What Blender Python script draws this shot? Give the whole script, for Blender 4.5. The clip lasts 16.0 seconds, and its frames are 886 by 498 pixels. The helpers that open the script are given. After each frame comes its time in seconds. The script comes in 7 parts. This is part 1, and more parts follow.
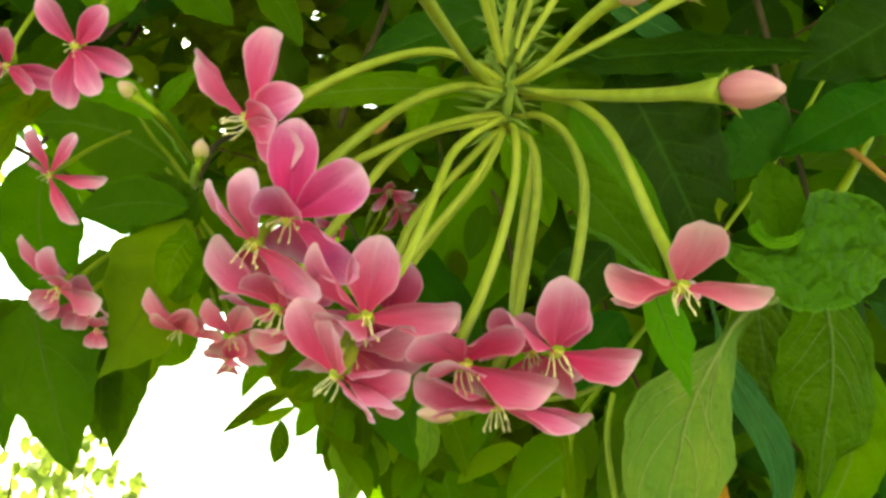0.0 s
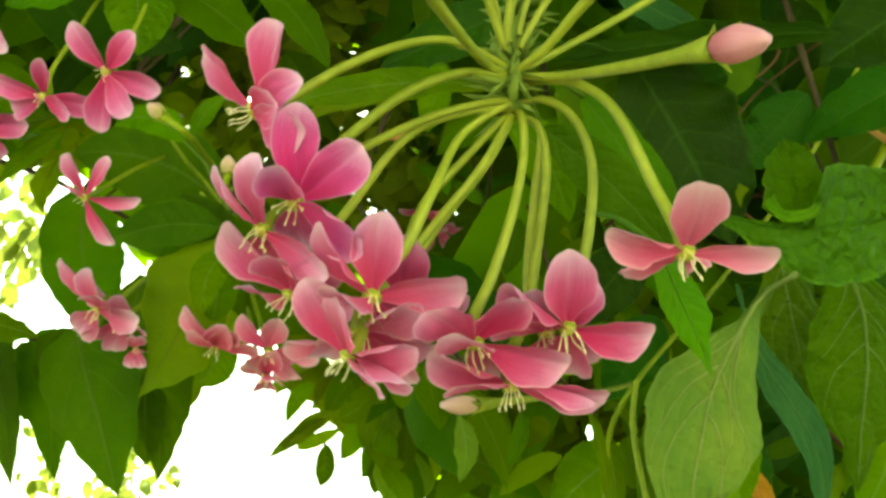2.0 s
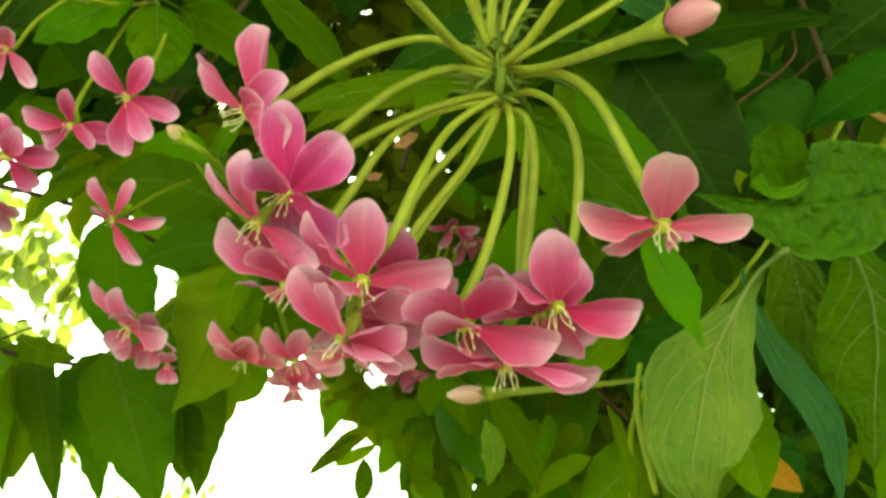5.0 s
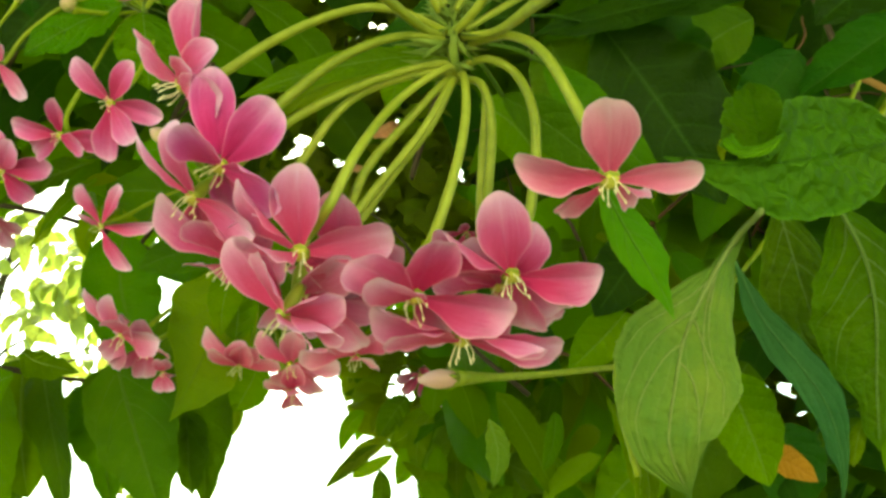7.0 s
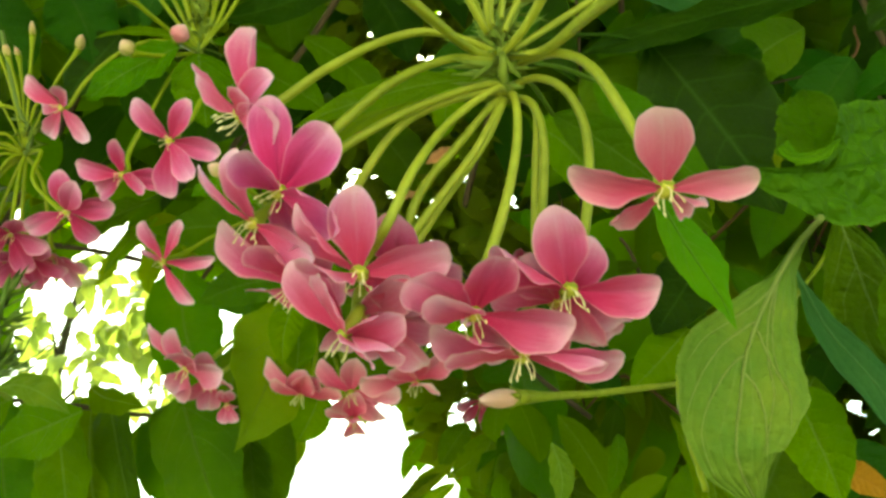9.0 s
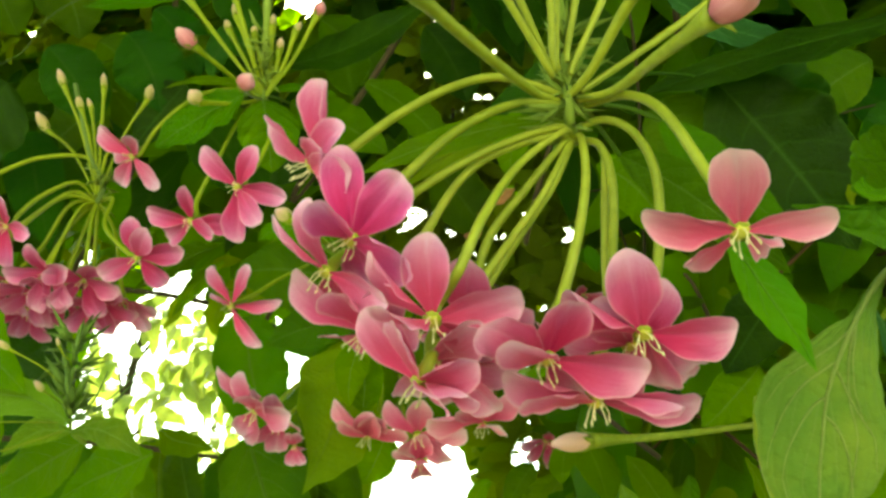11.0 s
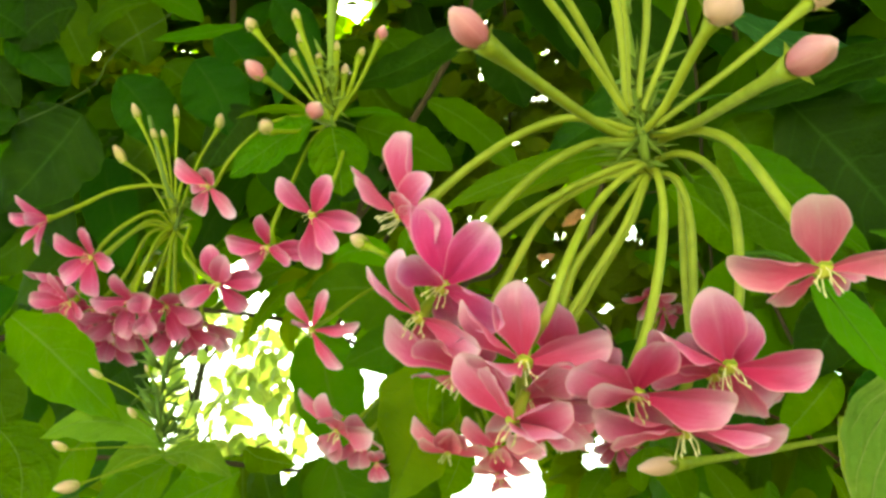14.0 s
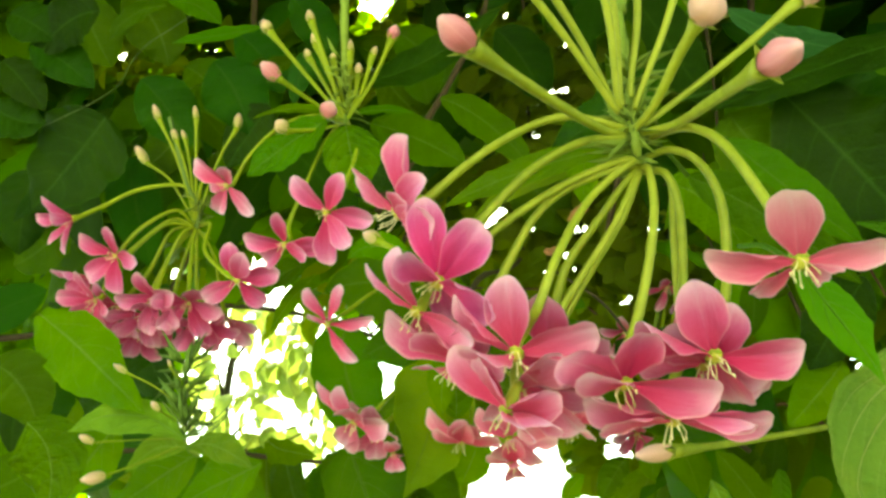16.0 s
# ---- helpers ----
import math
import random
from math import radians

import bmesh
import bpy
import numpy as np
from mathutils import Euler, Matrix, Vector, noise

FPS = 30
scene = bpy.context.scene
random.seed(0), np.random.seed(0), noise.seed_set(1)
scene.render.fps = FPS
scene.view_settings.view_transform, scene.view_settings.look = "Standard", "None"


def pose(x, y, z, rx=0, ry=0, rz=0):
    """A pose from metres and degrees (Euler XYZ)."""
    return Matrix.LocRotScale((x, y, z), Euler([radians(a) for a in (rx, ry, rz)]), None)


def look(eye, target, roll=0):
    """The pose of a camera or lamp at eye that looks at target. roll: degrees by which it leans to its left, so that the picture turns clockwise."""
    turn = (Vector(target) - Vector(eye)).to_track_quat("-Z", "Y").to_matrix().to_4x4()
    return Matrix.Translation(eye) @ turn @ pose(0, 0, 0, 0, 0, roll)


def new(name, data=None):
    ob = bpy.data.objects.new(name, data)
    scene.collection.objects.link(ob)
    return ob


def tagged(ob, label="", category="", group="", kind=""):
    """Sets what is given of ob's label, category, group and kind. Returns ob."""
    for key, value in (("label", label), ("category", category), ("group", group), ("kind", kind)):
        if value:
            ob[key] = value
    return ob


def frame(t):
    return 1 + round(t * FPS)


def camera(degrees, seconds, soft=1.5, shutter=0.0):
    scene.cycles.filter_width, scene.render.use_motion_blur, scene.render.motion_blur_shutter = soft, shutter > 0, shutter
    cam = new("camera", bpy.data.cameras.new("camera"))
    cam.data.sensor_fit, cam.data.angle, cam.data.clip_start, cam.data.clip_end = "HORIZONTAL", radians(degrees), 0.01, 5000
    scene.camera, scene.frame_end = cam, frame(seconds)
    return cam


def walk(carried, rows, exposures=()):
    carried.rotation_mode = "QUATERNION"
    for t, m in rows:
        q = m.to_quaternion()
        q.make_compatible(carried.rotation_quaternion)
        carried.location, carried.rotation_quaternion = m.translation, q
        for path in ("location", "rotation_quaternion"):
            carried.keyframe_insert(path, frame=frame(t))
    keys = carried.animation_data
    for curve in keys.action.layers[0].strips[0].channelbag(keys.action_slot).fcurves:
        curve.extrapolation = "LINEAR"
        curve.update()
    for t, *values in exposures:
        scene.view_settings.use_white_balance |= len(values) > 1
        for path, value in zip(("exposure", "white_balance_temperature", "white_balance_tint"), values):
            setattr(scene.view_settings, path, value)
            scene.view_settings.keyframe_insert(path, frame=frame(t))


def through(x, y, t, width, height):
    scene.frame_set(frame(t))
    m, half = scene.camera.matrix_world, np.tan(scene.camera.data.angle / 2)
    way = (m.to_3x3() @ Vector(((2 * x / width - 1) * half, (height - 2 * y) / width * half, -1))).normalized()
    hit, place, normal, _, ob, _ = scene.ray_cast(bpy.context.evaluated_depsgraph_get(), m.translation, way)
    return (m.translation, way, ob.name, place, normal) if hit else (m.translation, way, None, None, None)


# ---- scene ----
cam = camera(50.18, 16.0, soft=3.0)
PATH = [
    (0, (-0.00027, 0.01029, 1.60127), (0.00161, 0.48317, 1.76368), 1.507),
    (0.5, (0.00265, 0.01182, 1.59531), (-0.00239, 0.48239, 1.76421), 1.853),
    (1, (0.00325, 0.01397, 1.59068), (-0.00737, 0.48084, 1.76935), 1.510),
    (1.5, (0.00967, 0.01137, 1.59504), (-0.01422, 0.48015, 1.76730), 0.933),
    (2, (0.00780, 0.01235, 1.59133), (-0.01683, 0.47852, 1.77045), 0.287),
    (2.5, (0.00925, 0.01150, 1.58984), (-0.01855, 0.47612, 1.77246), 0.038),
    (3, (0.01321, 0.01132, 1.59060), (-0.01748, 0.47669, 1.77084), -0.069),
    (3.5, (0.01960, 0.01214, 1.58488), (-0.02494, 0.47236, 1.77519), 0.243),
    (4, (0.01685, 0.00706, 1.58331), (-0.02395, 0.46708, 1.77493), -0.683),
    (6.5, (0.03000, 0.02002, 1.57653), (-0.03425, 0.47546, 1.77262), -2.163),
    (7, (0.03396, 0.02292, 1.57518), (-0.03284, 0.47506, 1.77792), -2.344),
    (7.5, (0.03124, 0.02086, 1.57461), (-0.03653, 0.47256, 1.77803), -2.775),
    (8, (0.03321, 0.02353, 1.57311), (-0.04637, 0.47085, 1.78183), -3.051),
    (8.5, (0.03554, 0.02498, 1.57164), (-0.05442, 0.46670, 1.78795), -2.817),
    (9, (0.03345, 0.02258, 1.57243), (-0.05956, 0.46253, 1.79106), -2.873),
    (9.5, (0.03476, 0.02209, 1.57386), (-0.06847, 0.45631, 1.79924), -3.133),
    (12, (0.02933, 0.01594, 1.57376), (-0.09886, 0.43639, 1.81206), -2.135),
    (12.5, (0.03042, 0.01149, 1.57696), (-0.10731, 0.43051, 1.81244), -3.053),
    (13, (0.02651, 0.01296, 1.57645), (-0.11313, 0.42900, 1.81605), -2.482),
    (13.5, (0.02381, 0.01538, 1.57410), (-0.11908, 0.42777, 1.81805), -2.019),
    (14, (0.02937, 0.00796, 1.57901), (-0.11851, 0.42370, 1.81416), -2.590),
    (14.5, (0.02792, 0.00931, 1.57710), (-0.12196, 0.42384, 1.81309), -2.616),
    (15, (0.02556, 0.01388, 1.57181), (-0.12516, 0.42247, 1.81745), -1.518),
    (15.5, (0.03357, 0.00420, 1.57828), (-0.12307, 0.41796, 1.81124), -2.847),
    (16, (0.03806, 0.00344, 1.57573), (-0.12420, 0.41536, 1.80809), -2.405),
]
EXPOSURES = [(0.0, 2.91, 8750, -26), (4.0, 2.89, 8750, -27), (9.5, 2.88, 8750, -28), (12.0, 3.01, 8750, -30), (14.0, 3.12, 8750, -30), (16.0, 3.16, 8750, -30)]
walk(cam, [(t, look(eye, target, roll)) for t, eye, target, roll in PATH], EXPOSURES)

# ---- sky and sun ----
SUN_EL, SUN_AZ = radians(58), radians(-35)
world = bpy.data.worlds.new("sky")
scene.world = world
world.use_nodes = True
wn = world.node_tree
sky = wn.nodes.new("ShaderNodeTexSky")
sky.sky_type, sky.sun_disc = "NISHITA", False
sky.sun_elevation, sky.sun_rotation = SUN_EL, SUN_AZ
sky.air_density, sky.dust_density, sky.ozone_density = 1.0, 4.0, 0.6
wn.links.new(sky.outputs[0], wn.nodes["Background"].inputs[0])
wn.nodes["Background"].inputs[1].default_value = 0.15
sun_data = bpy.data.lights.new("sun", "SUN")
sun_data.energy, sun_data.angle, sun_data.color = 3.5, radians(0.6), (1.0, 0.95, 0.86)
sun = new("sun", sun_data)
to_sun = Vector((math.sin(SUN_AZ) * math.cos(SUN_EL), math.cos(SUN_AZ) * math.cos(SUN_EL), math.sin(SUN_EL)))
sun.matrix_world = look(to_sun * 20, (0, 0, 0))


# ---- materials ----
class Nodes:
    """A small wrapper that builds node trees."""

    def __init__(self, name):
        self.mat = bpy.data.materials.new(name)
        self.mat.use_nodes = True
        self.tree = self.mat.node_tree
        self.tree.nodes.clear()

    def add(self, kind, *links, **values):
        node = self.tree.nodes.new(kind)
        if "operation" in values:
            node.operation = values["operation"]
        if "data_type" in values:
            node.data_type, node.blend_type = values["data_type"], values["blend_type"]
        if "feature" in values:
            node.feature = values["feature"]
        if "uv_map" in values:
            node.uv_map = values["uv_map"]
        for slot, value in links:
            if isinstance(value, bpy.types.NodeSocket):
                self.tree.links.new(value, node.inputs[slot])
            else:
                node.inputs[slot].default_value = value
        return node

    def math(self, op, a, b=0.0, c=0.0):
        return self.add("ShaderNodeMath", (0, a), (1, b), (2, c), operation=op).outputs[0]

    def mix(self, f, a, b, blend="MIX"):
        n = self.add("ShaderNodeMix", (0, f), (6, a), (7, b), data_type="RGBA", blend_type=blend)
        return n.outputs[2]

    def ramp(self, f, *stops):
        n = self.add("ShaderNodeValToRGB", (0, f))
        e = n.color_ramp.elements
        while len(e) < len(stops):
            e.new(0.5)
        for k, (at, c) in enumerate(stops):
            e[k].position = at
            e[k].color = (*c, 1) if len(c) == 3 else c
        return n.outputs[0]

    def noise(self, vec, scale, detail=3.0, rough=0.55):
        return self.add("ShaderNodeTexNoise", ("Vector", vec), ("Scale", scale), ("Detail", detail), ("Roughness", rough)).outputs[0]

    def finish(self, shader):
        out = self.add("ShaderNodeOutputMaterial")
        self.tree.links.new(shader, out.inputs[0])
        return self.mat


def c4(c, k=1.0):
    return (c[0] * k, c[1] * k, c[2] * k, 1)


def leaf_material(name, base, vein, thin, gloss=0.43, through=0.42, island=False, relief=1.0, count=6.2, lean=1.35, fine_vein=0.86, side_weight=0.36, rib_edge=15.0, cells_at=650.0, cells_to=0.12, cells_weight=0.07, cross=0.04, bow=1.5, shine=0.06):
    """Leaf: arched side veins off a midrib, puckered blade, blotches, light passing through."""
    n = Nodes(name)
    uv = n.add("ShaderNodeUVMap", uv_map="UVMap").outputs[0]
    sep = n.add("ShaderNodeSeparateXYZ", (0, uv))
    u, v = sep.outputs[0], n.math("ABSOLUTE", n.math("MULTIPLY_ADD", sep.outputs[1], 2.0, -1.0))
    co = n.add("ShaderNodeTexCoord").outputs["Object"]
    rnd = n.add("ShaderNodeNewGeometry").outputs["Random Per Island"] if island else n.add("ShaderNodeObjectInfo").outputs["Random"]
    wob = n.noise(co, 70.0, 2.0)
    # side veins: u*7 - curved(v)
    arch = n.math("POWER", v, bow)
    phase = n.math("ADD", n.math("MULTIPLY_ADD", arch, -lean, n.math("MULTIPLY", u, n.math("MULTIPLY_ADD", rnd, 0.35 * count, count))), n.math("MULTIPLY", wob, 0.6))
    tri = n.math("ABSOLUTE", n.math("MULTIPLY_ADD", n.math("FRACT", phase), 2.0, -1.0))
    side = n.math("SMOOTH_MIN", n.math("MULTIPLY", n.math("SUBTRACT", tri, fine_vein), 1.0 / (1.0 - fine_vein)), 1.0, 0.05)
    side = n.math("MAXIMUM", side, 0.0)
    side = n.math("MULTIPLY", side, n.math("SUBTRACT", 1.0, n.math("MULTIPLY", v, 0.75)))
    mid = n.math("MAXIMUM", n.math("SUBTRACT", 1.0, n.math("MULTIPLY", v, rib_edge)), 0.0)
    veins = n.math("MINIMUM", n.math("ADD", mid, n.math("MULTIPLY", side, side_weight)), 1.0)
    blotch = n.noise(co, 45.0, 4.0, 0.6)
    cells = n.add("ShaderNodeTexVoronoi", ("Vector", co), ("Scale", cells_at), feature="DISTANCE_TO_EDGE").outputs["Distance"]
    net = n.ramp(cells, (0.0, (1, 1, 1)), (cells_to, (0, 0, 0)))
    fine = n.noise(co, 900.0, 2.0)
    shade = n.math("MULTIPLY_ADD", rnd, 0.80, n.math("MULTIPLY_ADD", blotch, 0.95, 0.08))
    col = n.mix(n.math("MULTIPLY_ADD", fine, 0.5, -0.1), c4(base), c4(base, 0.72))
    warm = n.mix(n.math("MULTIPLY", n.ramp(blotch, (0.5, (0, 0, 0)), (0.75, (1, 1, 1))), 0.4), col, c4((base[0] * 1.9, base[1] * 1.15, base[2])))
    warm = n.add("ShaderNodeHueSaturation", ("Hue", n.math("MULTIPLY_ADD", rnd, 0.035, 0.4825)), ("Value", shade), ("Color", warm)).outputs[0]
    # browned tip and margin on some
    edge = n.math("MULTIPLY", n.ramp(n.math("MULTIPLY", v, n.noise(co, 120.0)), (0.62, (0, 0, 0)), (0.72, (1, 1, 1))), 0.35)
    warm = n.mix(edge, warm, (0.16, 0.12, 0.03, 1))
    col = n.mix(n.math("MULTIPLY", net, cells_weight), warm, c4(vein))
    col = n.mix(n.math("MULTIPLY", veins, 0.68), col, c4(vein))
    # thin pale margin: light through the thin edge, put into the colour
    col = n.mix(n.math("MULTIPLY", n.ramp(v, (0.93, (0, 0, 0)), (0.985, (1, 1, 1))), 0.4), col, c4((base[0] * 2.0, base[1] * 1.7, base[2] * 2.5)))
    pucker = n.math("MULTIPLY", n.math("SUBTRACT", 1.0, n.math("POWER", tri, 2.0)), n.math("SUBTRACT", 1.0, mid))
    height = n.math("ADD", n.math("MULTIPLY_ADD", pucker, 0.24, n.math("MULTIPLY", n.math("SINE", n.math("MULTIPLY_ADD", u, 110.0, n.math("MULTIPLY_ADD", wob, 26.0, n.math("MULTIPLY", v, 9.0)))), cross)), n.math("ADD", n.math("MULTIPLY", fine, 0.25), n.math("MULTIPLY_ADD", net, -0.9 * cells_weight * relief, n.math("MULTIPLY", n.noise(co, 260.0, 3.0), 0.9))))
    bump = n.add("ShaderNodeBump", ("Strength", 0.5 * relief), ("Distance", 0.0016), ("Height", height)).outputs[0]
    face = n.add("ShaderNodeBsdfPrincipled", ("Base Color", col), ("Roughness", gloss), ("Normal", bump), ("Specular IOR Level", shine))
    lit = n.mix(0.75, col, c4(thin), "MIX")
    lit = n.mix(n.math("MULTIPLY", veins, 0.35), lit, c4(base, 0.8))
    tr = n.add("ShaderNodeBsdfTranslucent", ("Color", lit), ("Normal", bump))
    mx = n.add("ShaderNodeMixShader", (0, through), (1, face.outputs[0]), (2, tr.outputs[0]))
    return n.finish(mx.outputs[0])


def petal_material(name, deep, mid, pale):
    """Petal: deep at the claw and along the middle, pale at the rim, fine streaks along its length."""
    n = Nodes(name)
    uv = n.add("ShaderNodeUVMap", uv_map="UVMap").outputs[0]
    sep = n.add("ShaderNodeSeparateXYZ", (0, uv))
    u, v = sep.outputs[0], n.math("ABSOLUTE", n.math("MULTIPLY_ADD", sep.outputs[1], 2.0, -1.0))
    rnd = n.add("ShaderNodeObjectInfo").outputs["Random"]
    co = n.add("ShaderNodeTexCoord").outputs["Object"]
    squeezed = n.add("ShaderNodeVectorMath", (0, uv), (1, (1.3, 19.0, 1.0)), operation="MULTIPLY").outputs[0]
    shifted = n.add("ShaderNodeVectorMath", (0, squeezed), (1, n.add("ShaderNodeCombineXYZ", (0, rnd), (1, n.math("MULTIPLY", rnd, 37.0))).outputs[0]), operation="ADD").outputs[0]
    streak = n.noise(shifted, 1.7, 3.0, 0.6)
    cloud = n.noise(co, 130.0, 3.0)
    rim = n.math("MAXIMUM", n.math("POWER", v, 6.0), n.math("POWER", u, 4.5))
    centre = n.math("POWER", n.math("SUBTRACT", 1.0, v), 9.0)
    t = n.math("MULTIPLY_ADD", n.math("POWER", u, 1.5), 0.78, n.math("MULTIPLY_ADD", n.math("SUBTRACT", streak, 0.5), 0.46, -0.07))
    t = n.math("MULTIPLY_ADD", centre, 0.16, t)
    t = n.math("ADD", t, n.math("MULTIPLY", rim, 0.24))
    t = n.math("ADD", t, n.math("MULTIPLY_ADD", n.math("SUBTRACT", cloud, 0.5), 0.7, n.math("MULTIPLY", n.math("SUBTRACT", rnd, 0.5), 0.26)))
    col = n.ramp(t, (0.02, deep), (0.44, mid), (0.92, pale))
    col = n.mix(n.math("MULTIPLY", n.ramp(rim, (0.55, (0, 0, 0)), (1.0, (1, 1, 1))), 0.36), col, (0.88, 0.66, 0.76, 1))
    fine = n.noise(squeezed, 9.0, 2.0)
    bump = n.add("ShaderNodeBump", ("Strength", 0.35), ("Distance", 0.0006), ("Height", n.math("ADD", streak, n.math("MULTIPLY", fine, 0.5)))).outputs[0]
    face = n.add("ShaderNodeBsdfPrincipled", ("Base Color", col), ("Roughness", 0.55), ("Normal", bump), ("Specular IOR Level", 0.18), ("Sheen Weight", 0.08))
    tr = n.add("ShaderNodeBsdfTranslucent", ("Color", n.mix(0.2, col, c4(mid))), ("Normal", bump))
    mx = n.add("ShaderNodeMixShader", (0, 0.27), (1, face.outputs[0]), (2, tr.outputs[0]))
    return n.finish(mx.outputs[0])


def stem_material(name, low, high, rough=0.5, scale=300.0):
    """Green or woody stem: streaks and specks between two colours."""
    n = Nodes(name)
    co = n.add("ShaderNodeTexCoord").outputs["Object"]
    rnd = n.add("ShaderNodeObjectInfo").outputs["Random"]
    a = n.noise(co, scale, 4.0, 0.6)
    b = n.noise(co, scale * 0.15, 3.0)
    f = n.math("ADD", n.math("MULTIPLY", a, 0.55), n.math("MULTIPLY_ADD", b, 0.7, n.math("MULTIPLY", rnd, 0.3)))
    col = n.ramp(f, (0.4, low), (0.95, high))
    bump = n.add("ShaderNodeBump", ("Strength", 0.4), ("Distance", 0.0006), ("Height", a)).outputs[0]
    face = n.add("ShaderNodeBsdfPrincipled", ("Base Color", col), ("Roughness", rough), ("Normal", bump), ("Specular IOR Level", 0.2))
    return n.finish(face.outputs[0])


LEAF_FRESH = leaf_material("leaf_fresh", (0.0753, 0.1620, 0.0039), (0.2131, 0.2932, 0.0653), (0.2222, 0.3323, 0.0063))
# darkest leaf green; in the curtain and spray it stands in for shade
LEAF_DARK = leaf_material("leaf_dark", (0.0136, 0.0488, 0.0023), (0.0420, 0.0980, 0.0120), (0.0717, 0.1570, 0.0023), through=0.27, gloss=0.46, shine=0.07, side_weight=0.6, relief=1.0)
LEAF_MID = leaf_material("leaf_mid", (0.0417, 0.1039, 0.0038), (0.1241, 0.1938, 0.0343), (0.1468, 0.2436, 0.0038))
LEAF_PALE = leaf_material("leaf_pale", (0.0894, 0.1418, 0.0232), (0.2591, 0.3035, 0.1035), (0.1304, 0.1978, 0.0135), gloss=0.52, through=0.28, relief=1.7, count=2.3, lean=3.5, bow=1.3, fine_vein=0.85, side_weight=0.3, rib_edge=34.0, cross=0.07, cells_weight=0.02)
LEAF_RIBBED = leaf_material("leaf_ribbed", (0.0474, 0.1180, 0.0046), (0.2366, 0.3203, 0.0929), (0.2003, 0.3203, 0.0046), relief=2.2, count=4.6, lean=2.2, bow=1.9, fine_vein=0.88, side_weight=0.32, rib_edge=30.0, cells_at=260.0, cells_to=0.25, cells_weight=0.03)
# dark net and veins paint the shade between the puckers
LEAF_QUILT = leaf_material("leaf_quilted", (0.0587, 0.1440, 0.0092), (0.0330, 0.0960, 0.0059), (0.1393, 0.2976, 0.0067), gloss=0.46, through=0.3, relief=2.0, count=4.0, lean=1.6, fine_vein=0.65, side_weight=0.7, cells_at=220.0, cells_to=0.40, cells_weight=0.40, shine=0.07)
# rolled edge of the quilted leaf, its catch of light painted as lighter green
LEAF_LIP = leaf_material("leaf_lip", (0.0738, 0.1700, 0.0084), (0.0492, 0.1300, 0.0060), (0.1197, 0.3000, 0.0057), gloss=0.5, through=0.3, relief=1.5, count=4.0, cells_at=230.0, cells_to=0.30, cells_weight=0.12)
# hollow of the same leaf, darker green for the shade inside
LEAF_CUP = leaf_material("leaf_cup", (0.0525, 0.1300, 0.0063), (0.0353, 0.0980, 0.0049), (0.1215, 0.2940, 0.0057), gloss=0.6, relief=1.6, count=4.5, cells_at=230.0, cells_to=0.30, cells_weight=0.12)
LEAF_SMOOTH = leaf_material("leaf_smooth", (0.0560, 0.1493, 0.0062), (0.1324, 0.2433, 0.0370), (0.1489, 0.2770, 0.0062), gloss=0.45, relief=0.5, side_weight=0.10, rib_edge=26.0, cross=0.0)
LEAF_BLUE = leaf_material("leaf_blue", (0.0256, 0.0936, 0.0269), (0.0780, 0.1716, 0.0527), (0.0683, 0.1872, 0.0126), through=0.25, count=3.2, lean=1.9)
LEAF_YELLOW = leaf_material("leaf_yellow", (0.1322, 0.2107, 0.0108), (0.1905, 0.2646, 0.0270), (0.3387, 0.4508, 0.0162))
# glow of light from behind put into the leaf colour: yellower, more let through
LEAF_OLIVE = leaf_material("leaf_olive", (0.0977, 0.1580, 0.0090), (0.1581, 0.2150, 0.0250), (0.3069, 0.3900, 0.0100), through=0.52)
# leaf green brightened to make up for light missing on these leaves
LEAF_LIT = leaf_material("leaf_lit", (0.1400, 0.2650, 0.0280), (0.2200, 0.3400, 0.0700), (0.3000, 0.4700, 0.0260), relief=1.2)
LEAF_OCHRE = leaf_material("leaf_ochre", (0.45, 0.20, 0.025), (0.40, 0.16, 0.03), (0.6, 0.26, 0.03))
LEAF_MASS = leaf_material("leaf_mass", (0.0662, 0.1458, 0.0073), (0.1017, 0.2036, 0.0258), (0.2646, 0.4487, 0.0070), island=True)
LEAF_SPRIG = leaf_material("leaf_sprig", (0.0950, 0.1350, 0.0100), (0.1500, 0.1900, 0.0300), (0.2900, 0.3500, 0.0120), through=0.5, island=True)
LEAF_WITHERED = leaf_material("petal_withered", (0.42, 0.21, 0.12), (0.34, 0.15, 0.08), (0.50, 0.24, 0.12), relief=1.6)
# sunlight put into the leaf colour: paler and brighter than the creeper's
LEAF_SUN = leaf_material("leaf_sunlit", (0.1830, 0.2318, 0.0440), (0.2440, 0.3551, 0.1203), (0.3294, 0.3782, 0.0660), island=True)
PETAL = petal_material("petal_pink", (0.5588, 0.0170, 0.1418), (0.6309, 0.1049, 0.3169), (0.7468, 0.3741, 0.6658))
PETAL_MAGENTA = petal_material("petal_magenta", (0.5335, 0.0132, 0.1607), (0.6013, 0.0777, 0.3311), (0.7202, 0.3307, 0.6764))
PETAL_PALE = petal_material("petal_pale", (0.6774, 0.0623, 0.2063), (0.7282, 0.2126, 0.3973), (0.7790, 0.4178, 0.6112))
PETAL_SOFT = petal_material("petal_soft", (0.5843, 0.0388, 0.1701), (0.6436, 0.1709, 0.3877), (0.7556, 0.4438, 0.7386))
# duller pink: the shade on the further clusters is put into this colour
PETAL_SHADED = petal_material("petal_shaded", (0.5076, 0.0196, 0.1387), (0.6016, 0.1103, 0.3414), (0.7050, 0.3105, 0.6187))
